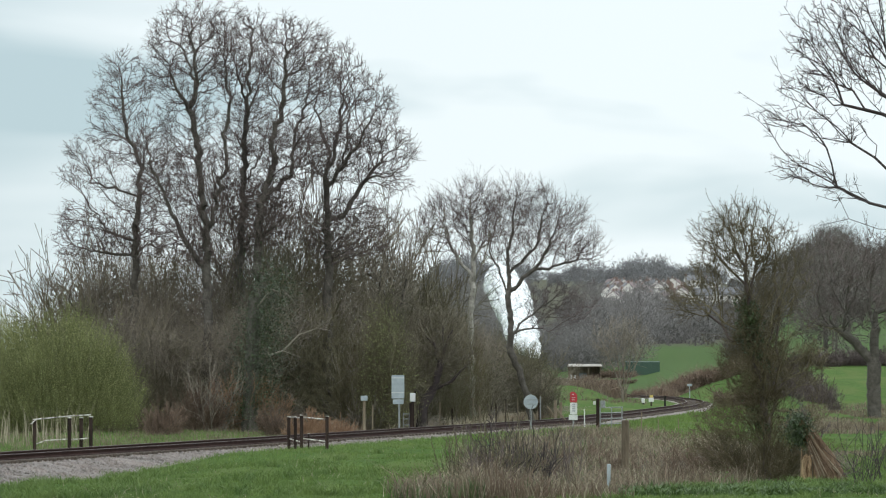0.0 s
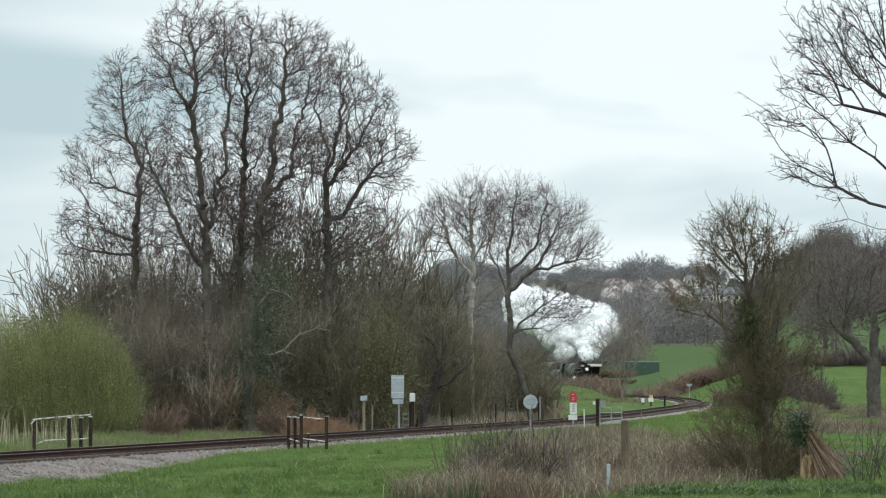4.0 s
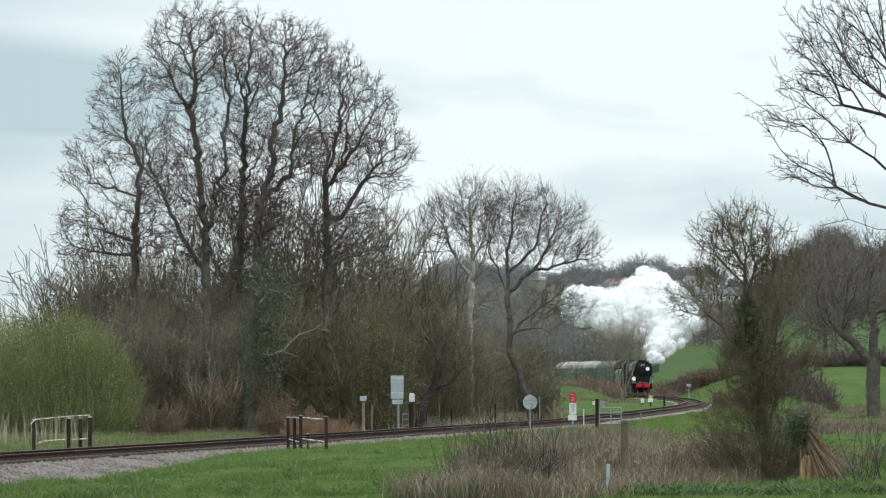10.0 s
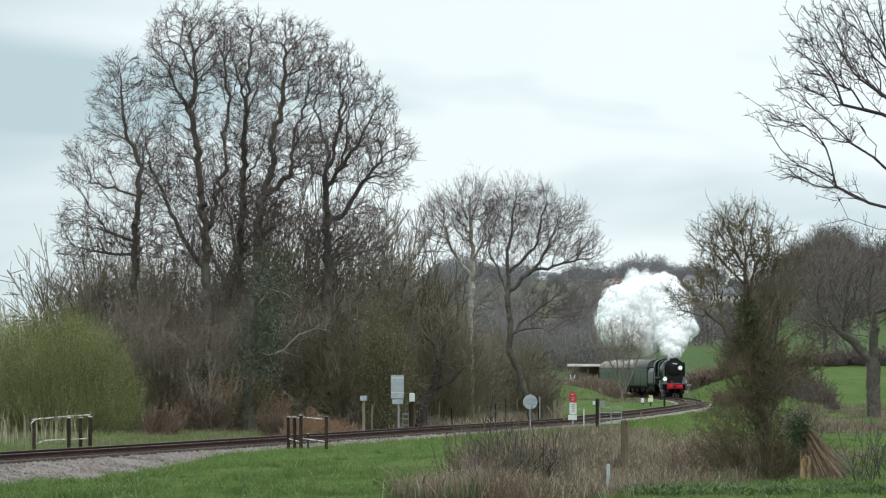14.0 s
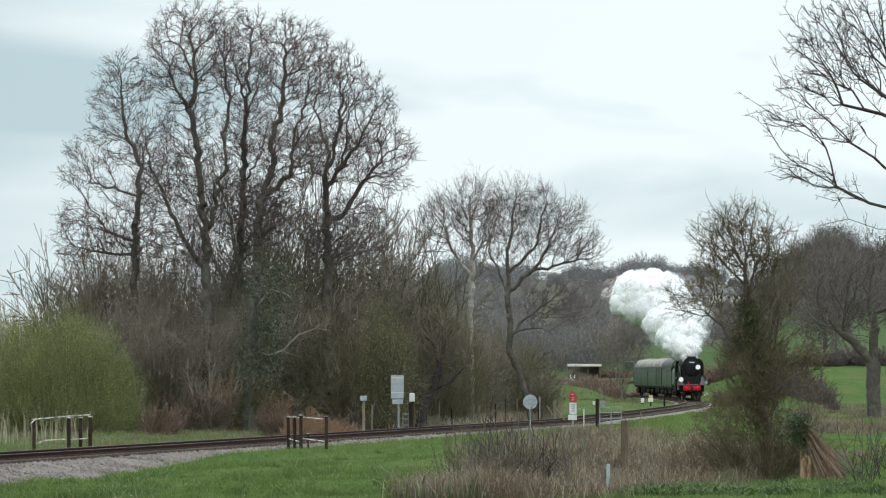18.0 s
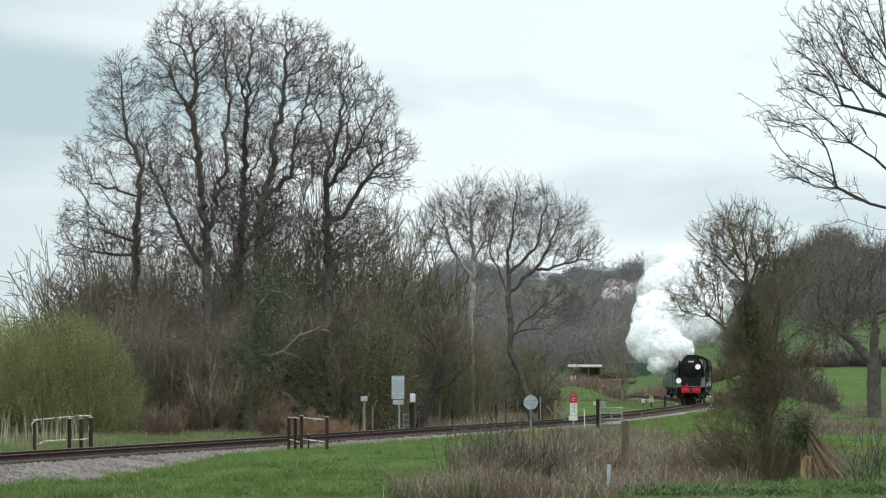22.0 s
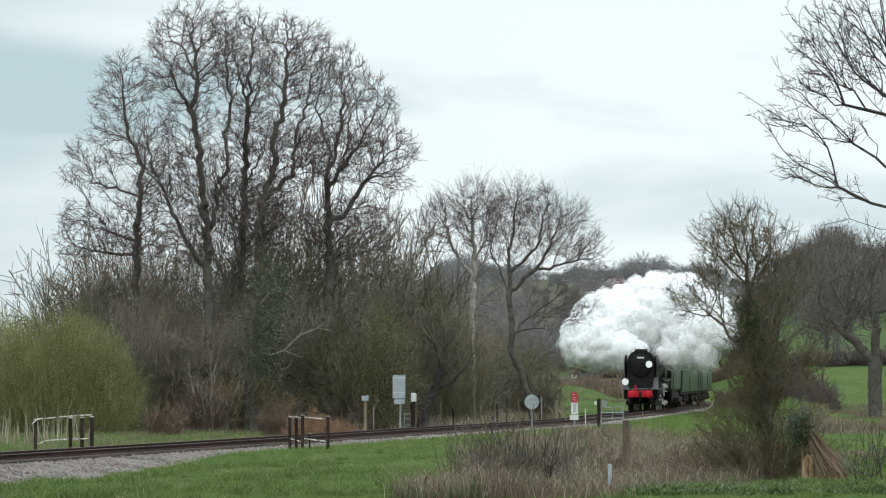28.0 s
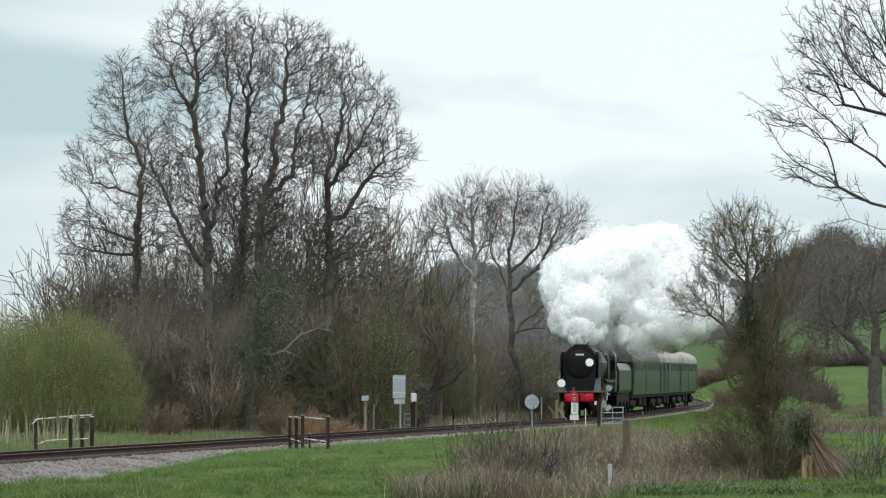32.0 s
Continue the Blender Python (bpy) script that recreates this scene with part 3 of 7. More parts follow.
def reach_tree(rng, trunks, clouds, power=2.3, r0=0.012, bend=1.5, wide=1.5, wob=0.05, down=0.8, twist=0.02, ease=3):
    """Limbs that reach every point of a crown space by the easiest way from the trunk.
    trunks: polylines; clouds: (n, 3) points. Returns node places, parents, radii and the nodes beyond each."""
    P, par, cost = [], [], []
    for tr in trunks:
        tr = np.asarray(tr, float)
        last = -1
        if P:
            last = int(np.linalg.norm(np.array(P) - tr[0], axis=1).argmin())
        for a, b in zip(tr[:-1], tr[1:]):
            k = max(1, int(np.linalg.norm(b - a) / 0.3))
            for f in np.arange(1, k + 1) / k:
                P.append(a + (b - a) * f + rng.normal(0, twist, 3))
                par.append(last)
                cost.append((cost[last] if last >= 0 else 0) + 0.45 * np.linalg.norm(b - a) / k)
                last = len(P) - 1
    nt = len(P)
    X = np.vstack([np.array(P), np.asarray(clouds, float)])
    n = len(X)
    best = np.full(n, 1e9)
    best[:nt] = cost
    back = np.full(n, -1)
    back[:nt] = par
    near, length = [], []
    for c in range(0, n, 500):
        d = np.linalg.norm(X[c:c + 500, None] - X[None], axis=2)
        idx = np.argpartition(d, 20, axis=1)[:, :21]
        near.append(idx)
        length.append(np.take_along_axis(d, idx, 1))
    near, length = np.concatenate(near), np.concatenate(length)
    drop = np.maximum(0, X[:, None, 2] - X[near][:, :, 2])
    price = length ** bend + down * drop + 0.02
    queue = [(float(best[i]), i) for i in range(nt)]
    order, done = [], np.zeros(n, bool)
    queue.sort()
    while queue:
        c, i = heap_pop(queue)
        if done[i]:
            continue
        done[i] = True
        order.append(i)
        for j, w in zip(near[i], price[i]):
            if j >= nt and not done[j] and c + w < best[j]:
                best[j], back[j] = c + w, i
                heap_push(queue, (c + float(w), int(j)))
    order = [i for i in range(nt)] + [i for i in order if i >= nt]
    place = np.full(n, -1)
    place[order] = np.arange(len(order))
    X = X[order]
    back = back[order]
    par = np.where(back >= 0, place[back], -1)
    cnt = np.zeros(len(order), int)
    for i in range(len(order) - 1, -1, -1):
        if par[i] >= 0:
            cnt[par[i]] += cnt[i] + 1
    # ease the bends of the stouter limbs
    for _ in range(ease):
        heavy = np.full(len(order), -1)
        for i in range(nt, len(order)):
            q = par[i]
            if heavy[q] < 0 or cnt[i] > cnt[heavy[q]]:
                heavy[q] = i
        m = np.nonzero((heavy >= 0) & (np.arange(len(order)) >= nt))[0]
        f = (0.5 * smooth01(cnt[m].astype(float), 1, 8))[:, None]
        X[m] = X[m] * (1 - f) + f * 0.5 * (X[par[m]] + X[heavy[m]])
    # halve long reaches, with a slight kink
    nodes, par2, where = [], [], {}
    for i in range(len(order)):
        q = par[i]
        if q < 0:
            where[i] = len(nodes)
            nodes.append(X[i])
            par2.append(-1)
            continue
        last = where[q]
        gap = np.linalg.norm(X[i] - X[q])
        if i >= nt and gap > 0.3:
            nodes.append((X[i] + X[q]) / 2 + rng.normal(0, wob, 3) * gap * 1.4)
            par2.append(last)
            last = len(nodes) - 1
        where[i] = len(nodes)
        nodes.append(X[i])
        par2.append(last)
    nodes, par = np.array(nodes), np.array(par2)
    acc, cnt = np.zeros(len(nodes)), np.zeros(len(nodes), int)
    for i in range(len(nodes) - 1, -1, -1):
        if acc[i] == 0:
            acc[i] = r0 ** power
        if par[i] >= 0:
            acc[par[i]] += acc[i]
            cnt[par[i]] += cnt[i] + 1
    return nodes, par, acc ** (1 / power), cnt


def heap_push(h, item):
    h.append(item)
    i = len(h) - 1
    while i and h[(i - 1) // 2] > h[i]:
        h[i], h[(i - 1) // 2] = h[(i - 1) // 2], h[i]
        i = (i - 1) // 2


def heap_pop(h):
    top, end = h[0], h.pop()
    if h:
        h[0], i = end, 0
        while True:
            c = 2 * i + 1
            if c >= len(h):
                break
            if c + 1 < len(h) and h[c + 1] < h[c]:
                c += 1
            if h[i] <= h[c]:
                break
            h[i], h[c] = h[c], h[i]
            i = c
    return top


def stems(depth, *lines):
    """Trunk and limb lines from side and height; limbs lean towards and away from the eye in turn."""
    out = []
    for k, line in enumerate(lines):
        lean = depth * ((0, 0.9, -0.8, 0.5, -0.5, 1.0, -1.0)[k % 7])
        out.append([(x, lean * j / (len(line) - 1), z) for j, (x, z) in enumerate(line)])
    return out


def fill(rng, n, *eggs, shell=0.4, low=-9e9):
    """Points in a union of ellipsoids (x, y, z, rx, ry, rz), denser towards the surface."""
    tot = sum(e[3] * e[4] * e[5] for e in eggs)
    out = []
    for e in eggs:
        k = int(n * e[3] * e[4] * e[5] / tot)
        p = unit(rng.normal(0, 1, (k, 3))) * rng.uniform(0.02, 1, (k, 1)) ** shell
        out.append(p * np.array(e[3:]) + np.array(e[:3]))
    p = np.concatenate(out)
    return p[p[:, 2] > low]


def split_crown(nodes, par, rad, cnt, thick):
    """Limb segments as prisms: stout ones of six sides, thin ones of three."""
    i = np.nonzero(par >= 0)[0]
    P = np.stack([nodes[par[i]], nodes[i]], 1)
    R = np.stack([np.minimum(rad[par[i]], rad[i] * 1.35), rad[i]], 1)
    big = rad[i] > thick
    out = []
    if big.any():
        v = P[big]
        way = unit(v[:, 1] - v[:, 0])
        v[:, 1] += way * R[big][:, 1:] * 0.35
        v[:, 0] -= way * R[big][:, :1] * 0.2
        out.append((v, R[big], 6))
    return out, [(P[~big], R[~big], 3)]


def twig_sprays(rng, nodes, par, cnt, per, length, r, limit=6, trop=0.15, spread=0.9, sub=2):
    """Fine twigs at the outer nodes, each with side twigs."""
    i = np.nonzero((cnt < limit) & (par >= 0))[0]
    i = np.repeat(i, per)
    n = len(i)
    d0 = unit(nodes[i] - nodes[par[i]])
    wy = unit(d0 + rng.normal(0, spread, (n, 3)) * 0.7 + np.array([0, 0, trop]))
    ln = length * rng.uniform(0.5, 1.3, n)
    p0 = nodes[i] - d0 * rng.uniform(0, 0.25, (n, 1))
    p1 = p0 + wy * (ln * 0.5)[:, None]
    p2 = p1 + unit(wy + rng.normal(0, 0.25, (n, 3)) + np.array([0, 0, trop])) * (ln * 0.5)[:, None]
    out = [(np.stack([p0, p1, p2], 1), np.tile([r * 1.1, r, r * 0.6], (n, 1)), 3)]
    if sub:
        k = np.repeat(np.arange(n), sub)
        f = rng.uniform(0.3, 1, (len(k), 1))
        q0 = np.where(f < 0.5, p0[k] + (p1[k] - p0[k]) * f * 2, p1[k] + (p2[k] - p1[k]) * (f * 2 - 1))
        w2 = unit(wy[k] + rng.normal(0, 0.55, (len(k), 3)) + np.array([0, 0, trop]))
        q1 = q0 + w2 * (ln[k] * rng.uniform(0.3, 0.6, len(k)))[:, None]
        out.append((np.stack([q0, q1], 1), np.tile([r * 0.8, r * 0.5], (len(k), 1)), 3))
    return out


def stem_shoots(rng, nodes, par, rad, n, top, r):
    """Short shoots along the stout stems."""
    i = np.nonzero((rad > 0.05) & (nodes[:, 2] < top) & (nodes[:, 2] > top * 0.22) & (par >= 0))[0]
    i = i[rng.integers(0, len(i), n)]
    p0 = nodes[i] + rng.normal(0, 0.06, (n, 3))
    wy = unit(rng.normal(0, 1, (n, 3)) + np.array([0, 0, 0.5]))
    p1 = p0 + wy * rng.uniform(0.3, 0.9, (n, 1))
    p2 = p1 + unit(wy + rng.normal(0, 0.4, (n, 3)) + np.array([0, 0, 0.4])) * rng.uniform(0.2, 0.6, (n, 1))
    return [(np.stack([p0, p1, p2], 1), np.tile([r, r * 0.8, r * 0.5], (n, 1)), 3)]


def tree_of(label, at, trunks, eggs, seed, points=2600, name="bare_tree", bark=None, twig=None, r0=0.011, power=2.2, thick=0.035, per=4, tlen=0.5, tr=0.008, limit=3, sub=2, low=-9e9, shell=0.4, ttrop=0.15, group="bare trees of the valley", fuzz=0, fuzz_top=12.0, bend=1.5, down=0.8, wob=0.05, ease=3, twist=0.02, swell=1.0):
    """A leafless tree that fills the crown space given. Places are metres from its foot."""
    rng = np.random.default_rng(seed)
    ob = thing(name, label, "tree", at, group=group)
    nodes, par, rad, cnt = reach_tree(rng, trunks, fill(rng, points, *[(*e[:3], *(r * swell for r in e[3:])) for e in eggs], low=low, shell=shell), power, r0, bend, wob=wob, down=down, ease=ease, twist=twist)
    stout, thin = split_crown(nodes, par, rad, cnt, thick)
    part("trunk", branch_mesh("trunk", stout, bark or BARK), None, ob)
    crown = part("crown", branch_mesh("crown", thin, twig or TWIG), None, ob)
    spray = twig_sprays(rng, nodes, par, cnt, per, tlen, tr, limit, ttrop, 0.9, sub)
    if fuzz:
        spray += stem_shoots(rng, nodes, par, rad, fuzz, fuzz_top, tr)
    part("twig_spray", branch_mesh("twig_spray", spray, twig or TWIG), None, crown)
    return ob, nodes, par, rad, cnt


# ---------------------------------------------------------------- ground, track bed, rails
def build_ground():
    ys = np.concatenate([np.arange(-60, 80, 10), np.arange(80, 130, 0.5), np.arange(130, 260, 1.0), np.arange(260, 620, 3), np.arange(620, 1700, 20), np.arange(1700, 4501, 100)])
    us = np.concatenate([np.linspace(-3, -0.16, 14), np.arange(-0.15, 0.151, 0.0025), np.linspace(0.16, 3, 14)])
    Y, U = np.meshgrid(ys, us, indexing="ij")
    X = U * np.maximum(Y, 70)
    Z = ground_z(X, Y)
    k, m = Y.shape
    v = np.stack([X, Y, Z], -1).reshape(-1, 3)
    i, j = np.meshgrid(np.arange(k - 1), np.arange(m - 1), indexing="ij")
    a = (i * m + j).ravel()
    ob = new("ground", mesh_from("ground", v, np.stack([a, a + 1, a + m + 1, a + m], 1), GRASS, True))
    tagged(ob, "green meadow and rising hill fields of a valley", "ground", kind="structure")


build_ground()


def along_track(y0, y1, step):
    y = np.arange(y0, y1 + 0.01, step)
    x = track_x(y)
    d = np.stack([np.gradient(x, y), np.ones_like(y)], 1)
    d = unit(d)
    return np.stack([x, y], 1), d, np.stack([d[:, 1], -d[:, 0]], 1)


def sweep(profile, y0, y1, step, jitter=0.0, seed=1):
    """A section (side, up) drawn along the track."""
    rng = np.random.default_rng(seed)
    c, d, n = along_track(y0, y1, step)
    pr = np.array(profile)
    rows = np.empty((len(c), len(pr), 3))
    rows[:, :, :2] = c[:, None] + n[:, None] * pr[None, :, :1]
    rows[:, :, 2] = pr[None, :, 1]
    if jitter:
        rows[:, 1:-1] += rng.normal(0, jitter, rows[:, 1:-1].shape)
    return rows


bed_rows = sweep([(-3.6, -0.75), (-3.0, -0.55), (-2.3, -0.4), (-1.75, -0.29), (-1.2, -0.25), (-0.6, -0.25), (0, -0.25), (0.6, -0.25), (1.2, -0.25),
                                             (1.75, -0.29), (2.3, -0.4), (3.0, -0.56), (3.7, -0.78), (4.6, -1.15)], 45, 700, 0.5, 0.02)
bed_rows[:, [0, 1, 2, -3, -2, -1], 2] -= 0.5 * smooth01(bed_rows[:, [0, 1, 2, -3, -2, -1], 1], 320, 350)
bed = new("ballast_bed", Solid().loft(bed_rows, False, False).mesh("ballast_bed", BALLAST))
tagged(bed, "grey stone ballast bed under the single track", "ballast", kind="structure")


stain = new("stained_ballast", Solid().loft(sweep([(-1.2, -0.34), (-1.05, -0.19), (-0.8, -0.165), (-0.6, -0.2), (0, -0.205), (0.6, -0.2), (0.8, -0.165), (1.05, -0.19), (1.2, -0.34)], 45, 235, 0.5, 0.012, 7), False, False).mesh("stained_ballast", TRACK_DIRT))
tagged(stain, "dark oil-stained ballast between and beside the rails", "ballast", kind="structure")


def build_stones():
    rng = np.random.default_rng(5)
    n = 20000
    y = 90 + 120 * rng.uniform(0, 1, n) ** 1.5
    c = track_x(y)
    o = rng.uniform(1.25, 3.8, n) * np.where(rng.uniform(0, 1, n) < 0.4, -1, 1)
    x = c + o
    z = np.interp(np.abs(o), [0, 1.2, 1.75, 2.3, 3.0, 3.7], [-0.24, -0.24, -0.28, -0.39, -0.54, -0.75])
    s = rng.uniform(0.03, 0.075, (n, 1, 1))
    octa = np.array([(1, 0, 0), (-1, 0, 0), (0, 1, 0), (0, -1, 0), (0, 0, 0.8), (0, 0, -0.8)])
    v = np.stack([x, y, z], 1)[:, None] + octa[None] * s * rng.uniform(0.6, 1.2, (n, 6, 1))
    f = np.array([(0, 2, 4), (2, 1, 4), (1, 3, 4), (3, 0, 4), (2, 0, 5), (1, 2, 5), (3, 1, 5), (0, 3, 5)])
    f = (np.arange(n)[:, None, None] * 6 + f[None]).reshape(-1, 3)
    m = mesh_from("ballast_stones", v.reshape(-1, 3), f, BALLAST)
    tagged(new("ballast_stones", m), "loose grey and brown ballast stones beside the rails", "stones", kind="stuff")


build_stones()

RAILSEC = [(-0.07, -0.15), (0.07, -0.15), (0.07, -0.135), (0.012, -0.11), (0.012, -0.045), (0.036, -0.035), (0.036, -0.004), (-0.036, -0.004), (-0.036, -0.035), (-0.012, -0.045), (-0.012, -0.11), (-0.07, -0.135)]
for side in (-0.7175, 0.7175):
    rail = new("rail", Solid().loft(sweep([(side + a, b) for a, b in RAILSEC], 45, 700, 1.0)).mesh("rail", RAIL))
    tagged(rail, "rusty brown flat-bottomed steel rail on sleepers", "rail", "running rails", "structure")
    part("rail_head", Solid().loft(sweep([(side - 0.03, -0.003), (side - 0.025, 0.004), (side + 0.025, 0.004), (side + 0.03, -0.003)], 45, 700, 1.0)), RAIL_TOP, rail, "worn bright running surface")

# ---------------------------------------------------------------- grass and rough vegetation
def blades(name, label, n, where, height, width, mat, seed, lean=0.25):
    """Thin tapered blades, three triangles each, standing on the ground."""
    rng = np.random.default_rng(seed)
    x, y, hs = where(rng, n)
    n = len(x)
    base = np.stack([x, y, ground_z(x, y) - 0.02], 1)
    h = height * rng.uniform(0.45, 1.2, n) * hs
    a = rng.uniform(0, 2 * np.pi, n)
    side = np.stack([np.cos(a), np.sin(a), np.zeros(n)], 1) * (width * rng.uniform(0.6, 1.3, n))[:, None]
    ln = rng.normal(0, lean, (n, 2)) * h[:, None]
    mid = base + np.stack([ln[:, 0] * 0.35, ln[:, 1] * 0.35, h * 0.6], 1)
    tip = base + np.stack([ln[:, 0], ln[:, 1], h * rng.uniform(0.8, 1.0, n)], 1)
    v = np.stack([base - side, base + side, mid + side * 0.7, mid - side * 0.7, tip], 1).reshape(-1, 3)
    k = np.arange(n)[:, None] * 5
    f = [k + np.array([[0, 1, 2, 3]]), k + np.array([[3, 2, 4]])]
    ob = new(name, mesh_from(name, v, f, mat))
    return tagged(ob, label, "grass", kind="stuff")


def rough_belt(x, y):
    """Where the dry grass and brambles stand: a belt between the track and the meadow's edge."""
    b = x / y * 1000
    lo = np.interp(y, [84, 95, 110, 130, 160, 190, 215], [-14, -4, 4, 10, 19, 25, 28])
    hi = np.interp(y, [84, 88, 92, 97, 110, 130, 160, 190, 215], [44, 52, 66, 88, 98, 100, 74, 52, 44])
    return smooth01(b + 5 * lumps(x, y, 0.5), lo - 4, lo + 7) * (1 - smooth01(b + 5 * lumps(x, y, 0.4), hi - 8, hi + 4))


def near_meadow(rng, n):
    y = 84 + 85 * rng.uniform(0, 1, n) ** 1.5
    x = y * rng.uniform(-0.118, 0.118, n)
    d = x - track_x(y)
    keep = (d > np.interp(y, [108, 122, 136], [4.3, 3.3, 2.5])) & (rng.uniform(0, 1, n) > rough_belt(x, y) * 0.85)
    x, y = x[keep], y[keep]
    tuft = np.clip(lumps(x * 1.4, y * 0.5, 1.1) + 0.5 * lumps(x * 4, y, 2.0, 3.0), -0.5, 1.5)
    return x, y, 0.65 + 0.9 * np.clip(tuft, 0, 1.5)


def verge_grass(rng, n):
    y = 100 + 170 * rng.uniform(0, 1, n)
    side = np.where(rng.uniform(0, 1, n) < 0.5, -1, 1)
    x = track_x(y) + side * (np.interp(y, [108, 122, 136], [3.9, 3.0, 2.1]) + 2.8 * rng.uniform(0, 1, n) ** 1.5)
    return x, y, np.ones(n)


def belt(rng, n):
    y = 84 + 125 * rng.uniform(0, 1, n) ** 1.3
    x = y * rng.uniform(-0.03, 0.118, n)
    d = x - track_x(y)
    keep = (d > 4.0) & (rng.uniform(0, 1, n) < rough_belt(x, y))
    x, y = x[keep], y[keep]
    return x, y, (0.75 + 0.6 * np.clip(lumps(x * 2, y * 0.4, 0.8, 4.0), -0.9, 1.2)) * np.interp(y, [84, 110, 170, 200], [1.0, 1.0, 0.75, 0.45]) * np.interp(x / y, [0.06, 0.085], [1.0, 0.55])


blades("meadow_grass", "short bright green meadow grass", 170000, near_meadow, 0.10, 0.011, BLADE, 11)
def tufts(rng, n):
    """Clumps of longer grass."""
    k = n // 45
    cy = 86 + 50 * rng.uniform(0, 1, k) ** 1.4
    cx = cy * rng.uniform(-0.118, 0.118, k)
    ok = (cx - track_x(cy) > 3.2) & (rough_belt(cx, cy) < 0.5) & (lumps(cx * 1.5, cy * 0.3, 0.6, 8.0) > -0.2)
    cx, cy = cx[ok], cy[ok]
    i = np.repeat(np.arange(len(cx)), 45)
    size = rng.uniform(0.5, 1.4, len(cx))[i]
    return cx[i] + rng.normal(0, 0.11, len(i)) * size, cy[i] + rng.normal(0, 0.16, len(i)) * size, size


blades("grass_tufts", "rank green clumps in the meadow", 80000, tufts, 0.2, 0.012, BLADE, 25, 0.6)


def weed_edge(rng, n):
    k = n // 30
    cy = rng.uniform(85, 92.5, k)
    cx = cy * rng.uniform(0.046, 0.12, k)
    ok = lumps(cx * 0.9, cy * 0.6, 0.8, 4.0) > 0.1
    cx, cy, k = cx[ok], cy[ok], int(ok.sum())
    i = np.repeat(np.arange(k), 30)
    size = rng.uniform(0.5, 1.3, k)[i]
    return cx[i] + rng.normal(0, 0.14, len(i)), cy[i] + rng.normal(0, 0.2, len(i)), size


blades("weed_edge", "rank dark green weeds at the meadow's edge", 16000, weed_edge, 0.17, 0.022, NETTLE, 32, 0.75)


def stray_stalks(rng, n):
    x, y, h = near_meadow(rng, n)
    keep = lumps(x * 2, y * 0.3, 0.7, 12.0) > 0.0
    return x[keep], y[keep], h[keep]


blades("stray_stalks", "stray pale stalks in the meadow", 2600, stray_stalks, 0.22, 0.006, STALK, 27, 0.6)


def mid_meadow(rng, n):
    y = 165 + 190 * rng.uniform(0, 1, n) ** 1.3
    x = track_x(y) + 2.4 + rng.uniform(0, 1, n) ** 1.4 * 16
    keep = (x / y < 0.074) & (rng.uniform(0, 1, n) > rough_belt(x, y) * 0.8)
    x, y = x[keep], y[keep]
    return x, y, 0.6 + 0.9 * np.clip(lumps(x, y, 0.7) + 0.2, 0, 1.5)


blades("field_grass", "green grass of the field beside the curve", 36000, mid_meadow, 0.18, 0.022, BLADE, 18)
blades("verge_grass", "green grass tufts along the ballast edge", 30000, verge_grass, 0.16, 0.009, BLADE, 12, 0.4)
blades("dry_grass", "tall bleached dry grass stalks on rough ground", 52000, belt, 0.64, 0.009, STRAW, 13, 0.35)
blades("pale_stalks", "thin pale bent stalks in the dry grass", 11000, belt, 0.75, 0.007, STALK, 26, 0.6)
blades("dead_weed_stems", "brown arching dead weed stems in the dry grass", 15000, belt, 0.8, 0.008, BRAMBLE, 23, 0.75)


def reed_bank(rng, n):
    y = rng.uniform(148, 162, n)
    x = y * rng.uniform(-0.122, -0.088, n)
    keep = lumps(x * 2, y * 0.5, 1.0, 6.0) > -0.1
    x, y, n = x[keep], y[keep], int(keep.sum())
    return x, y, np.ones(n)


def field_edge(rng, n):
    y = np.where(rng.uniform(0, 1, n) < 0.88, rng.uniform(196, 280, n), rng.normal(134, 3, n))
    x = y * rng.uniform(0.07, 0.12, n)
    keep = (lumps(x, y * 0.2, 0.5, 2.0) > -0.7) & (x / y > 0.084 + 0.006 * lumps(x, y * 0.3, 0.6, 5.0))
    return x[keep], y[keep], 0.5 + 0.5 * np.clip(lumps(x[keep], y[keep] * 0.3, 0.4), 0, 1.5)


blades("field_edge_grass", "rough bleached grass by the field edge", 22000, field_edge, 0.42, 0.02, STRAW, 21, 0.3)


def belt_green(rng, n):
    x, y, h = belt(rng, n)
    keep = lumps(x * 2, y * 0.3, 0.5, 7.0) > -0.05
    return x[keep], y[keep], h[keep]


blades("rough_green_grass", "green tussocks among the dry grass", 44000, belt_green, 0.42, 0.014, NETTLE, 19, 0.35)


def far_bank(rng, n):
    y = rng.uniform(120, 186, n)
    x = track_x(y) - rng.uniform(2.8, 16, n)
    keep = x / y > -0.125
    return x[keep], y[keep], np.ones(keep.sum())


blades("bank_grass", "short green grass on the bank across the track", 30000, far_bank, 0.13, 0.011, BLADE, 20, 0.4)
blades("bank_dry_grass", "thin dry grass on the bank across the track", 9000, far_bank, 0.3, 0.009, STRAW, 24, 0.4)
blades("reeds", "dead straw-coloured reeds behind the track", 300, reed_bank, 1.45, 0.014, STALK, 15, 0.12)


def behind_track(rng, n):
    y = rng.uniform(166, 250, n)
    x = track_x(y) - rng.uniform(4.0, 9, n)
    keep = x / y > -0.03
    return x[keep], y[keep], np.ones(keep.sum())


blades("lineside_grass", "dry brown grass and weeds along the far lineside", 14000, behind_track, 0.6, 0.02, STRAW, 16, 0.3)


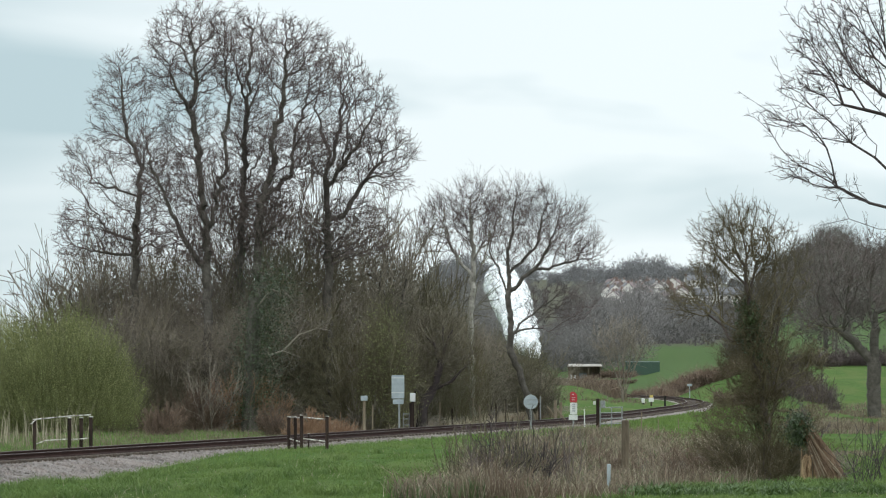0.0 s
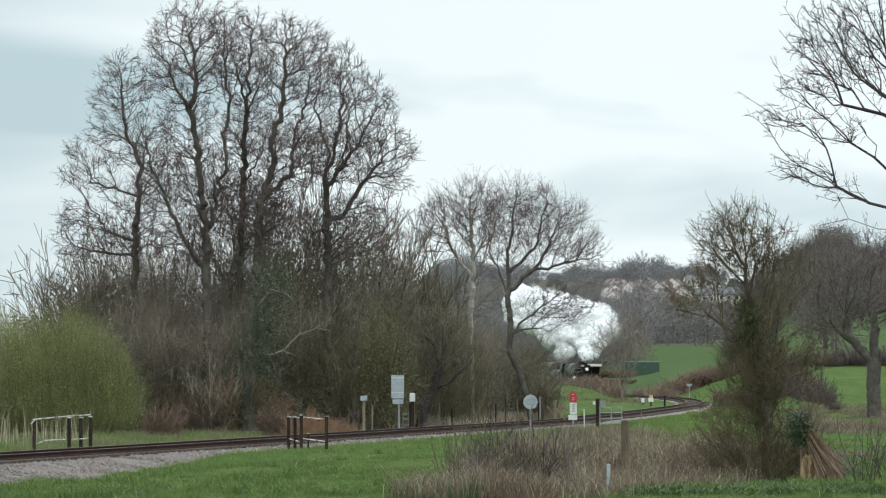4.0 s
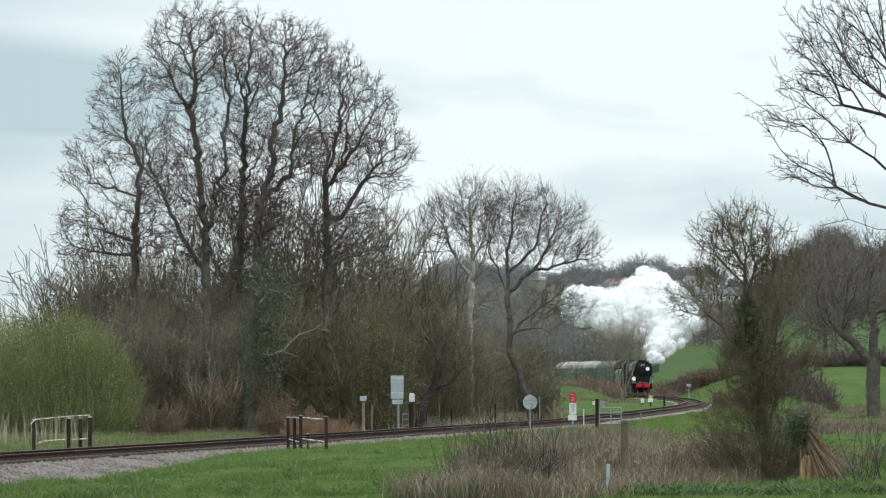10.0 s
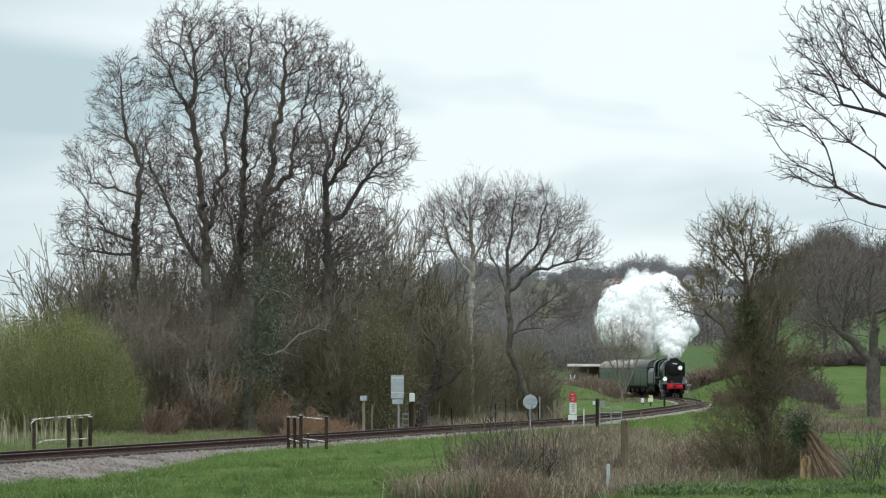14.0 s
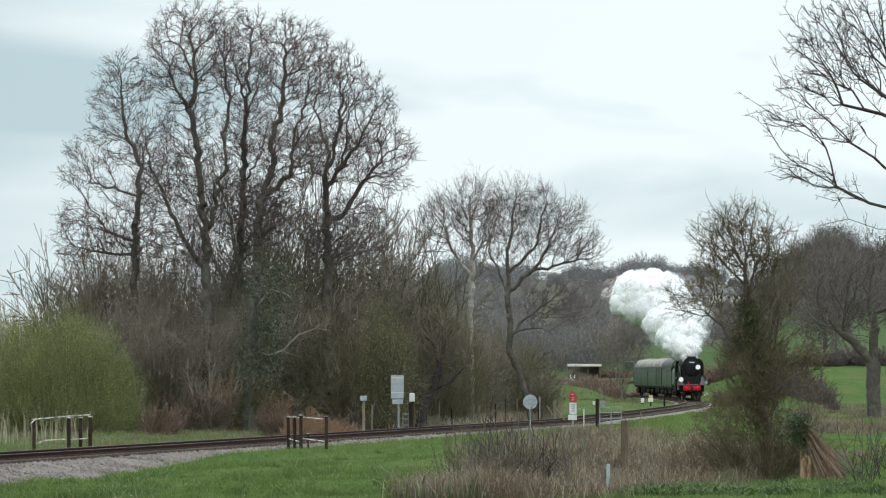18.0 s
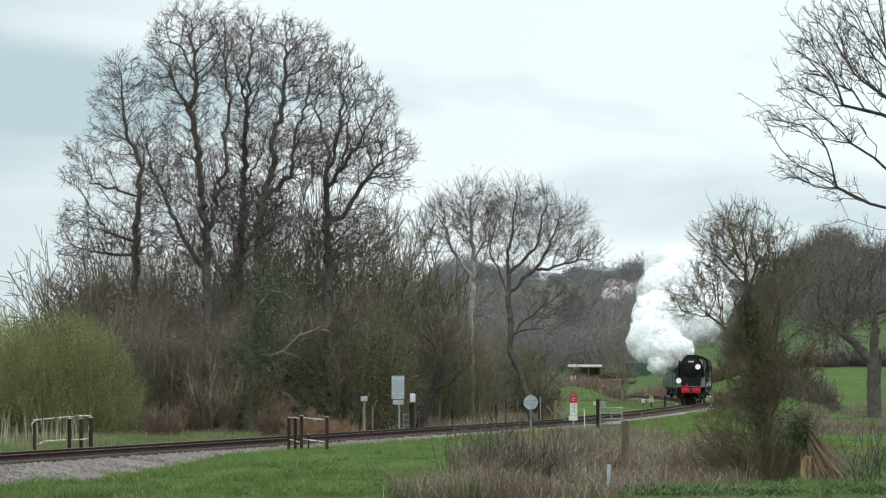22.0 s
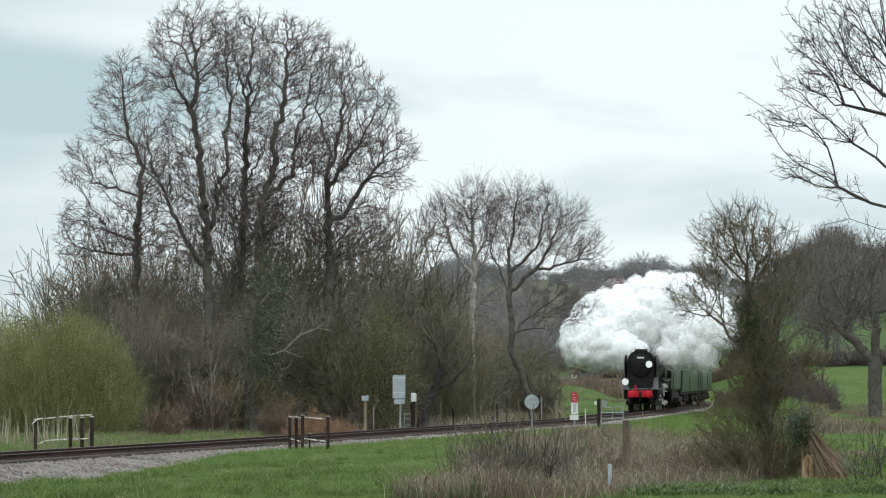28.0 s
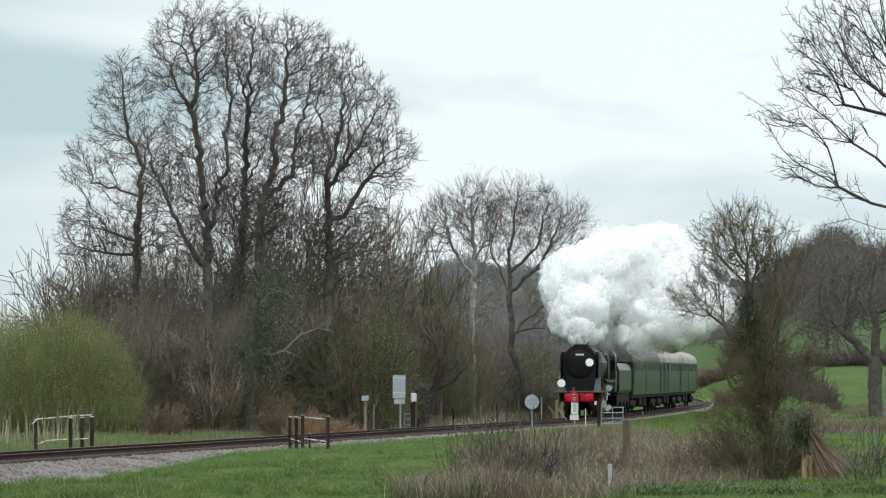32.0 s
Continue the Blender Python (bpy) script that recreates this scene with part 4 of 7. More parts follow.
def thicket_foot(rng, n):
    y = rng.uniform(150, 212, n)
    x = track_x(y) - rng.uniform(2.8, 7, n)
    keep = (x / y > -0.014) & (x / y < 0.024) & (lumps(x, y * 0.6, 0.5, 6.0) > -0.4)
    return x[keep], y[keep], 0.6 + 0.6 * np.clip(lumps(x[keep], y[keep], 0.6, 2.0) + 0.4, 0, 1.4)


blades("thicket_foot_grass", "bleached dead grass along the thicket's foot", 9000, thicket_foot, 0.7, 0.013, STALK, 33, 0.4)


def far_grass(rng, n):
    y = rng.uniform(330, 470, n)
    x = track_x(y) - rng.uniform(4, 30, n)
    return x, y, np.clip(0.4 + lumps(x, y, 0.2), 0.1, 1.4)


blades("field_tussocks", "rough tussocks in the field inside the curve", 5000, far_grass, 0.4, 0.03, STRAW, 17, 0.3)



def bank_scrub(rng, n):
    y = rng.uniform(447, 476, n)
    x = y * rng.uniform(0.047, 0.082, n)
    keep = lumps(x, y * 0.5, 0.25, 3.0) > -0.5
    return x[keep], y[keep], 0.5 + 0.7 * np.clip(lumps(x[keep], y[keep], 0.3, 9.0) + 0.4, 0, 1.5)


def field_scrub(rng, n):
    y = rng.uniform(434, 486, n)
    x = y * rng.uniform(0.022, 0.0475, n)
    keep = ((y < 462) | (x / y > 0.034)) & (lumps(x, y * 0.5, 0.3, 5.0) > -0.7) & (track_x(y) - x > 3.0)
    x, y = x[keep], y[keep]
    return x, y, (0.75 + 0.45 * np.clip(lumps(x, y, 0.3, 2.0) + 0.3, 0, 1.2)) * (1 + 1.1 * smooth01(x / y, 0.031, 0.036))


blades("field_scrub", "tall brown dead scrub inside the curve", 14000, field_scrub, 0.85, 0.026, BRAMBLE, 30, 0.45)
blades("field_scrub", "tall bleached weeds inside the curve", 16000, field_scrub, 0.75, 0.026, STRAW, 31, 0.45)
blades("bank_scrub", "brown dead scrub along the top of the bank", 9000, bank_scrub, 1.5, 0.03, BRAMBLE, 28, 0.5)
blades("bank_scrub", "bleached stalks along the top of the bank", 6000, bank_scrub, 1.2, 0.03, STRAW, 29, 0.5)

# ---------------------------------------------------------------- trees
# the tall group behind the track: trunk lines and crown spaces in metres from each foot
G = 186.0


def group_tree(label, b, dy, trunks, eggs, seed, points, **kw):
    return tree_of(label, bearing(b, G + dy), trunks, eggs, seed, points, low=5.6, **kw)


BIG = dict(power=2.25, per=3, tlen=0.42, tr=0.0072, r0=0.0112, thick=0.04, sub=2, limit=2, shell=0.34, ttrop=0.06, bend=1.5, down=0.5, fuzz=500, fuzz_top=14.0, ease=1, wob=0.08, twist=0.06, swell=1.14)
group_tree("tall bare tree at the end of the group, crooked limbs", -76.3, 1, stems(1.8, [(0, -0.18), (0, 7.35), (0.05, 9.43), (0.18, 10.73), (0.23, 12.03), (-0.26, 13.33), (-0.57, 14.89), (-0.68, 16.58)], [(0.18, 10.73), (-0.73, 11.12), (-2.03, 11.51), (-2.29, 12.42), (-2.81, 13.2)], [(0.26, 12.03), (0.62, 13.33), (1.61, 13.72)], [(0.05, 8.65), (-1.25, 9.17), (-2.23, 10.47)], [(-0.05, 8), (-2.03, 8.26), (-3.46, 8.65)]),
           [(-0.6, 0, 14.76, 1.35, 1.22, 2.47), (-2.29, 0, 12.16, 1.17, 1.05, 1.3), (-2.5, 0, 9.1, 1.2, 1.2, 1.4), (0.96, 0, 12.29, 1.04, 0.935, 1.69), (0.05, 0, 9.43, 1.56, 1.4, 1.56)], 21, 1050, **BIG)
group_tree("tallest bare tree with dark forking limbs", -58.5, -2, stems(1.8, [(0, -0.18), (0, 8.39), (-0.26, 10.73), (-0.52, 13.33), (-0.73, 14.68), (-0.49, 15.93), (-0.65, 17.23), (-0.83, 18.66)], [(0.18, 9.04), (0.55, 10.99), (0.86, 12.03), (0.75, 13.59), (0.94, 15.15), (0.73, 16.97), (0.78, 18.53)], [(-0.73, 14.68), (-1.33, 15.41), (-1.69, 16.58), (-2.34, 16.32)], [(-0.52, 15.67), (-1.12, 17.36), (-1.95, 17.95)], [(-0.18, 7.35), (-1.17, 8.91), (-1.69, 10.21), (-2.31, 11.51), (-2.68, 12.81), (-2.94, 13.98)], [(0.86, 12.29), (0.26, 13.33), (-0.39, 13.98)]),
           [(-0.78, 0, 17.36, 1.77, 1.59, 2.21), (0.86, 0, 17.36, 1.09, 0.982, 2.21), (-2.08, 0, 12.03, 1.3, 1.17, 1.95), (-2.08, 0, 16.19, 0.779, 0.702, 1.04), (-0.39, 0, 11.25, 1.82, 1.64, 1.82), (-0.91, 0, 8.65, 1.56, 1.4, 1.04), (-0.9, 0, 14.2, 1.3, 1.2, 1.2)], 22, 1700, **BIG)
group_tree("tall upright bare tree in the middle of the group", -50.1, 3, stems(1.8, [(0, -0.18), (0, 8.13), (0.13, 10.73), (0.18, 13.33), (0.31, 15.15), (0.39, 17.23), (0.55, 18.66)], [(0.18, 13.2), (-0.44, 13.85), (-0.78, 14.63)], [(0.29, 15.28), (-0.18, 16.58), (-0.44, 18.14)], [(0.31, 14.76), (0.7, 15.93), (1.01, 17.62)], [(0.13, 11.25), (0.7, 12.29), (1.17, 13.33)]),
           [(0.34, 0, 17.23, 1.17, 1.05, 2.29), (0.39, 0, 13.85, 1.3, 1.17, 1.56), (0.13, 0, 10.21, 1.56, 1.4, 1.56)], 23, 1050, **BIG)
group_tree("tall bare tree with leaning stems", -46, -1, stems(1.8, [(0, -0.18), (0, 8.13), (0.18, 10.47), (0.75, 12.29), (0.6, 13.33), (1.09, 14.5), (1.17, 15.93), (1.27, 18.01)], [(0.39, 10.86), (1.48, 11.77), (1.69, 13.33), (1.97, 14.42), (2.36, 16.19), (2.42, 17.88)], [(1.17, 14.63), (0.65, 15.15), (0.55, 15.93)]),
           [(1.17, 0, 16.84, 1.17, 1.05, 2.21), (2.52, 0, 16.45, 1.09, 0.982, 2.08), (1.69, 0, 12.81, 1.56, 1.4, 1.56), (0.65, 0, 9.95, 1.56, 1.4, 1.3)], 24, 1350, **BIG)
group_tree("broad bare tree with a stout forked trunk", -28.5, 2, stems(1.8, [(0, -0.18), (0, 8.13), (-0.05, 10.73), (-0.1, 11.77), (0.03, 12.81), (-0.47, 14.32), (-0.83, 15.67)], [(0.21, 11.38), (0.78, 13.07), (0.94, 14.63), (1.2, 16.71)], [(0.52, 12.03), (1.3, 13.12), (2.08, 14.63), (2.91, 15.72)], [(0.52, 9.56), (1.17, 10.73), (1.82, 12.03), (2.86, 13.02), (3.95, 13.69)], [(1.69, 11.82), (2.91, 11.82), (3.77, 11.25)], [(0.1, 12.29), (0.52, 14.11), (0.68, 15.93), (0.21, 17.54)], [(-0.16, 11.64), (-0.91, 12.55), (-1.69, 13.02)]),
           [(0.47, 0, 16.19, 1.3, 1.17, 1.69), (1.95, 0, 14.89, 1.25, 1.12, 1.56), (2.86, 0, 13.02, 1.2, 1.08, 1.09), (0.52, 0, 13.07, 1.95, 1.75, 1.43), (0.78, 0, 9.43, 2.08, 1.87, 1.43), (2.86, 0, 11.64, 1.04, 0.935, 0.65)], 25, 1500, **BIG)
group_tree("bare tree standing behind the tall group", -54, 8, [[(0, 0, -0.3), (-0.2, 0, 4), (0.2, 0.1, 7.0)]], [(0.4, 0, 10.0, 2.8, 2.4, 2.9)], 29, 300, **BIG)
group_tree("smaller bare tree at the group's edge", -13.5, 8, [[(0, 0, -0.3), (-0.1, 0, 3), (0.1, 0.1, 5.5)]], [(-0.3, 0, 8.2, 2.2, 2.0, 2.3)], 26, 420, **{**BIG, "twig": TWIG_GREY})
group_tree("low bare tree at the thicket's end", -92, 4, [[(0, 0, -0.3), (0.2, 0, 3), (0.3, 0, 5)]], [(0.6, 0, 6.6, 1.7, 1.7, 1.7)], 27, 300, **{**BIG, "twig": TWIG_GREY})

# the two slender trees by the foot crossing
SLIM = dict(bend=1.5, power=2.12, swell=1.12, tr=0.0058, r0=0.0105, tlen=0.75, ttrop=0.35, thick=0.035, per=3, limit=3, sub=2, ease=2, wob=0.06, twist=0.04)
tree_of("slender pale-trunked bare tree by the crossing", bearing(6.6, 208), stems(1.4, [(0.15, -0.29), (0.03, 4.45), (0.09, 7.35), (0.15, 8.8), (0.12, 10.26), (-0.03, 11.71)], [(0.09, 7.79), (-0.32, 8.22), (-0.93, 9.15), (-1.34, 10.26), (-1.63, 11.13)], [(0.12, 8.51), (0.55, 9.15), (1.13, 9.68), (1.48, 11.13)]),
        [(-1.05, 0, 10.55, 1.31, 1.18, 1.6), (0.2, 0, 10.84, 1.16, 1.05, 1.69), (1.08, 0, 10.69, 0.726, 0.654, 1.31), (-2.06, 0, 10.26, 0.639, 0.575, 0.872)], 31, 380, bark=BARK_PALE, low=7.2, **{**SLIM, "power": 1.9})
ash = tree_of("bare ash tree with open upswept crown and low drooping boughs", bearing(17.5, 229.5, ground_at(4.0, 229.5) - 0.15), stems(1.4, [(0.96, -0.3), (0.65, 1.63), (0.17, 2.9), (-0.28, 4.1), (-0.19, 5.01), (-0.37, 6.82), (-0.28, 8.03), (-0.34, 9.23), (-0.1, 10.44), (0.08, 12.1)], [(-0.34, 6.97), (-0.88, 8.33), (-1.28, 8.87), (-1.31, 9.69), (-1, 10.89)], [(-0.16, 7), (0.47, 7.72), (1.08, 8.27), (1.53, 8.93), (1.98, 9.84), (2.43, 11.04)], [(1.23, 8.18), (2.98, 8.69), (4.19, 8.93), (4.79, 9.05)], [(-0.28, 8.18), (0.62, 8.93), (1.08, 9.38), (1.38, 10.44), (1.68, 11.65)], [(-0.07, 4.71), (0.32, 5.31), (1.23, 6.06), (2.28, 6.82), (3.34, 7.36), (4.25, 7.54)], [(-0.07, 4.83), (0.62, 5.1), (1.53, 5.1), (2.28, 4.71)], [(-0.46, 5.61), (-0.88, 6.67), (-1.07, 7.27)], [(-0.61, 3.65), (-1.19, 4.47), (-1.85, 4.71)]),
        [(0.47, 0, 10.74, 2.11, 1.9, 2.17), (2.59, 0, 10.14, 1.81, 1.63, 1.75), (2.28, 0, 6.22, 1.96, 1.77, 0.966), (-1.19, 0, 9.53, 0.966, 0.869, 1.66), (3.79, 0, 9.08, 1.06, 0.95, 0.905)], 32, 900, low=4.4, **SLIM)[0]
ash.scale = (1.0625, 1.0625, 1.0625)
tree_of("small gnarled dark tree leaning at the thicket's edge", bearing(-3.5, 188), [[(-0.5, 0, -0.3), (-0.3, 0, 1.2), (0.3, 0, 2.2), (0.5, 0, 3.2)], [(0.2, 0, 2.0), (1.0, 0, 2.3), (1.7, 0, 3.0)], [(-0.2, 0, 1.4), (-0.9, 0.1, 2.2), (-1.2, 0, 3.0)]],
        [(0.2, 0, 4.0, 2.0, 1.2, 1.8)], 35, 260, bark=TWIG_DARK, twig=THICKET, power=1.55, r0=0.012, tr=0.009, per=3, tlen=0.5, fuzz=300, fuzz_top=5)
# the old tree by the field hedge
tree_of("old spreading bare tree by the field hedge", bearing(106.5, 246), [[(0, 0, -0.3), (-0.05, 0, 2), (0.0, 0, 4.4), (0.1, 0, 6.4)], [(-0.05, 0, 3.2), (-1.2, 0, 4.6), (-2.4, 0, 5.5), (-3.7, 0, 5.7), (-5.0, 0, 5.1)]],
        [(-0.6, 0, 8.0, 5.0, 3.4, 3.8), (-3.2, 0, 6.4, 2.0, 1.6, 1.4)], 34, 520, bark=BARK, twig=TWIG, tr=0.011, r0=0.014, per=3, power=1.52, tlen=0.8, low=5.0, bend=2.0, down=0.4)


def shrub(at, height, width, seed, mat, label, stems=26, n1=13, n2=8, leaf=None, leaf_n=0, leaf_size=0.06, name="shrub", tw=0.012, group="scrub of the lineside", upright=0.3, r=0.03):
    ob = thing(name, label, "shrub", at, group=group)
    w, l = shrub_mesh(seed, height, width, stems, n1, n2, mat, upright, leaf, leaf_n, leaf_size, tw, r)
    tagged(part("stem_clump", w[0], None, ob), "close-set thin stems", kind="stuff")
    s = tagged(part("twig_spray", w[1], None, ob), "fine crossing twigs", kind="stuff")
    if l:
        part("foliage", l, None, s)
    return ob


# the small tree inside the curve
tree_of("small many-stemmed bare tree with upright branches in the field", bearing(44.4, 380), stems(0.7, [(0, -0.42), (-0.11, 1.06), (-0.9, 3.18), (-2.12, 5.84)], [(-0.05, 0.53), (-0.48, 3.72), (-1.17, 7.43)], [(0, 0.53), (0.05, 4.25), (0, 8.07)], [(0.05, 0.53), (0.64, 3.72), (1.17, 7.64)], [(0.11, 0.64), (1.06, 3.18), (2.12, 6.1)]),
        [(-0.21, 0, 5.31, 2.65, 2.39, 2.76), (-2.23, 0, 5.31, 0.955, 0.86, 1.59), (1.75, 0, 5.04, 0.955, 0.86, 1.86)], 33, 260, low=2.4, bark=TWIG_GREY, twig=TWIG_GREY, bend=1.5, power=2.2, tr=0.012, r0=0.014, tlen=1.1, ttrop=0.5, thick=0.05, per=2, limit=3, sub=1)

# thicket behind the track: five kinds, repeated
KINDS = [(TWIG_GREY, 6.2, 4.0, "grey-brown leafless thicket shrub beside the track"), (THICKET, 6.6, 3.8, "brown leafless thicket shrub beside the track"), (TWIG_OLIVE, 6.0, 4.0, "olive-brown thicket shrub in bud"),
         (TWIG_GREY, 7.0, 3.6, "tall grey-brown thicket shrub beside the track"), (THICKET, 6.0, 4.2, "brown tangled thicket shrub beside the track")]
thicket = []
for i, (m, h, w, lab) in enumerate(KINDS):
    thicket.append(shrub((0, 0, 0), h, w, 60 + i, m, lab, 26, 11, 6, tw=0.011, r=0.022, upright=0.15))
TOPS = [(-122, 1.6), (-109, 2.7), (-96, 5.8), (-85, 8.8), (-65, 9.4), (-48, 10.8), (-25, 10.6), (-10, 8.4), (2, 6.6), (12, 4.8), (22, 3.6), (27, 2.4)]
BEND_B, BEND_Y = [-110, -40, -11.7, 9.9, 21, 34], [119, 151, 171, 191, 204, 222]  # the track's distance by bearing
rng_t = np.random.default_rng(9)
used = set()
for row, (gap, lift) in enumerate(((0, 0.55), (7, 0.8), (16, 1.04))):
    for b in np.arange(-122, 26, 10.0):
        bb = b + rng_t.uniform(-3, 3) + row * 4
        dd = max(183 if bb < -20 else 0, float(np.interp(bb, BEND_B, BEND_Y)) + float(np.interp(bb, [-20, 0], [21, 36]))) + gap + rng_t.uniform(-2, 2)
        top = float(np.interp(bb, [t[0] for t in TOPS], [t[1] for t in TOPS])) * lift * dd / 190
        k = int(rng_t.integers(0, len(thicket)))
        sc = top / KINDS[k][1] * rng_t.uniform(0.9, 1.12) * 1.14
        wide = max(0.8, sc ** 0.6)
        x, y, z = bearing(bb, dd)
        m = pose(x, y, z - 0.1, 0, 0, rng_t.uniform(0, 360)) @ Matrix.Diagonal((wide, wide, sc, 1))
        if k in used:
            copy_thing(thicket[k], m)
        else:
            thicket[k].matrix_basis = m
            used.add(k)


def thicket_haze(name, label, n, seed, mat, patch, low=0.0):
    """Fine crossing twigs that knit the thicket together."""
    rng = np.random.default_rng(seed)
    bb = rng.uniform(-122, 25, n)
    dd = np.maximum(np.where(bb < -20, 183.0, 0.0), np.interp(bb, BEND_B, BEND_Y) + np.interp(bb, [-20, 0], [21, 36])) + rng.uniform(-2, 16, n)
    top = np.interp(bb, [t[0] for t in TOPS], [t[1] for t in TOPS]) * np.interp(dd - 183, [-2, 6, 14], [0.5, 0.8, 1.0])
    x = bb * dd / 1000
    hz = (low + (1 - low) * rng.uniform(0, 1, n) ** 0.65) * top * (0.86 + 0.16 * lumps(x, dd, 1.4, 3.0))
    keep = lumps(x * 0.7, hz * 0.8 + dd * 0.1, 0.6, patch) > -0.15
    x, y, hz = x[keep], dd[keep], hz[keep]
    m = len(x)
    p0 = np.stack([x, y, ground_z(x, y) + hz], 1)
    wy = unit(rng.normal(0, 0.6, (m, 3)) + np.array([0, 0, 0.7]))
    p1 = p0 + wy * rng.uniform(0.25, 0.6, (m, 1))
    p2 = p1 + unit(wy + rng.normal(0, 0.35, (m, 3))) * rng.uniform(0.2, 0.6, (m, 1))
    r = rng.uniform(0.005, 0.012, m)
    v, q = prisms(np.stack([p0, p1, p2], 1), np.stack([r, r * 0.8, r * 0.5], 1), 3)
    tagged(new(name, mesh_from(name, v, q, mat, True)), label, "thicket", kind="stuff")


thicket_haze("thicket_twig_haze", "fine grey-brown crossing twigs of the thicket", 42000, 161, TWIG_GREY, 1.0)
thicket_haze("thicket_twig_haze", "fine brown crossing twigs of the thicket", 24000, 162, THICKET, 5.0)
thicket_haze("thicket_twig_haze", "fine olive crossing twigs of the thicket", 12000, 163, TWIG_OLIVE, 9.0)


thicket_haze("thicket_twig_haze", "fine grey-brown twigs along the thicket's top", 22000, 164, TWIG_GREY, 13.0, 0.42)


def ivy_on(rng, owner, centres, n, spread, size, label):
    c = np.array(centres)[rng.integers(0, len(centres), n)]
    v, f = leaves(rng, c + rng.normal(0, 1, (n, 3)) * np.array(spread), size)
    part("ivy", mesh_from("ivy", v, f, LEAF_IVY), None, owner, label)


ivy_stub = thing("ivy_stump", "old trunk swathed in dark green ivy", "tree", bearing(-48, 179.5))
part("trunk", Solid().tube((0, 0, -0.3), (0.2, 0, 6.0), 0.4, 0.25, 10), BARK, ivy_stub)
limb_line = [(0.15, 0, 3.6), (0.9, -0.1, 3.4), (1.5, -0.1, 3.6), (2.2, -0.2, 4.3), (3.0, -0.2, 4.6), (3.6, -0.2, 4.5)]
for k, (a, b) in enumerate(zip(limb_line[:-1], limb_line[1:])):
    part("bare_limb", Solid().tube(a, b, 0.062 - 0.01 * k, 0.052 - 0.01 * k, 8), DEAD_STEM, ivy_stub, "grey crooked bare limb")
upper = [(0.15, 0, 5.2), (0.57, -0.3, 5.8), (1.0, -0.4, 6.3), (1.36, -0.4, 6.2), (1.7, -0.4, 6.1), (1.94, -0.4, 5.85)]
for k, (a, b) in enumerate(zip(upper[:-1], upper[1:])):
    part("bare_limb", Solid().tube(a, b, 0.06 - 0.009 * k, 0.051 - 0.009 * k, 8), DEAD_STEM, ivy_stub, "grey crooked bare limb")
for a, b in (((2.2, -0.2, 4.3), (2.6, -0.3, 5.2)), ((1.5, -0.1, 3.6), (2.3, -0.2, 3.3)), ((3.0, -0.2, 4.6), (3.7, -0.3, 5.1)), ((0.9, -0.1, 3.4), (1.3, -0.2, 2.5))):
    part("bare_branch", Solid().tube(a, b, 0.024, 0.01, 6), DEAD_STEM, ivy_stub, "grey broken branch")
ivy_on(np.random.default_rng(58), ivy_stub, [(0.1 * k, -0.2, 0.8 + 0.6 * k) for k in range(11)], 9500, (0.62, 0.4, 0.6), 0.085, "dense dark ivy")

dead = thing("dead_branch", "bleached fallen branch at the thicket's foot", "branch", bearing(-34, 172))
for a, b, r in (((-1.1, 0, 0.15), (-0.3, -0.1, 0.32), 0.06), ((-0.3, -0.1, 0.32), (0.9, 0, 0.2), 0.055), ((-0.5, -0.1, 0.28), (-0.9, -0.2, 0.6), 0.03), ((0.3, 0, 0.26), (0.8, -0.2, 0.62), 0.03), ((0.9, 0, 0.2), (1.6, 0.1, 0.3), 0.035)):
    part("branch", Solid().tube(a, b, r, r * 0.75, 8), DEAD_STEM, dead)
part("branch", Solid().tube((-1.1, 0, 0.18), (-1.3, 0.1, -0.2), 0.06, 0.06, 8), DEAD_STEM, dead)
part("branch", Solid().tube((0.9, 0, 0.22), (0.95, 0.05, -0.2), 0.04, 0.04, 8), DEAD_STEM, dead)

# willow in young leaf
def willow(at, rx, ry, h, seed, label, shoots, stems=40, leaf_size=0.045, per=6, twig=None, leaf=None):
    ob = thing("willow_bush", label, "shrub", at, group="scrub of the lineside")
    w, l = willow_mesh(seed, rx, ry, h, shoots, stems, twig or WILLOW_TWIG, leaf or LEAF_WILLOW, leaf_size, per)
    part("stem_clump", w[0], None, ob)
    part("foliage", l, None, part("twig_spray", w[1], None, ob))
    return ob


willow(bearing(-94, 174), 3.9, 2.6, 5.0, 80, "rounded willow bush in fresh yellow-green leaf", 8000, 70, 0.05, 8)
willow(bearing(-111, 176), 3.4, 2.4, 5.1, 81, "willow bush in fresh yellow-green leaf", 6000, 50, 0.05, 8)
willow(bearing(-14.5, 184), 1.25, 1.0, 5.9, 82, "willow shoots in first yellow-green leaf", 2000, 30, 0.055, 4, TWIG_OLIVE)
willow(bearing(-20, 185), 1.4, 1.0, 4.6, 85, "olive budding willow shoots at the thicket's edge", 1500, 30, 0.045, 2, HAW_TWIG, LEAF_OLIVE)
willow(bearing(-1, 200), 1.7, 1.2, 5.0, 83, "willow shoots in first green leaf", 1300, 30, 0.05, 3, TWIG_OLIVE, LEAF_OLIVE)
willow(bearing(22.5, 247), 1.5, 1.4, 4.2, 84, "green budding bush beside the ash", 2000, 40, 0.05, 3, TWIG_OLIVE, LEAF_OLIVE)
willow(bearing(12.5, 246), 2.2, 1.4, 5.2, 86, "olive budding bush between the slender trees", 2200, 40, 0.05, 3, TWIG_OLIVE, LEAF_OLIVE)
willow(bearing(4, 206), 1.7, 1.2, 5.4, 88, "olive budding bush by the pale trunk", 1500, 34, 0.045, 2, HAW_TWIG, LEAF_OLIVE)
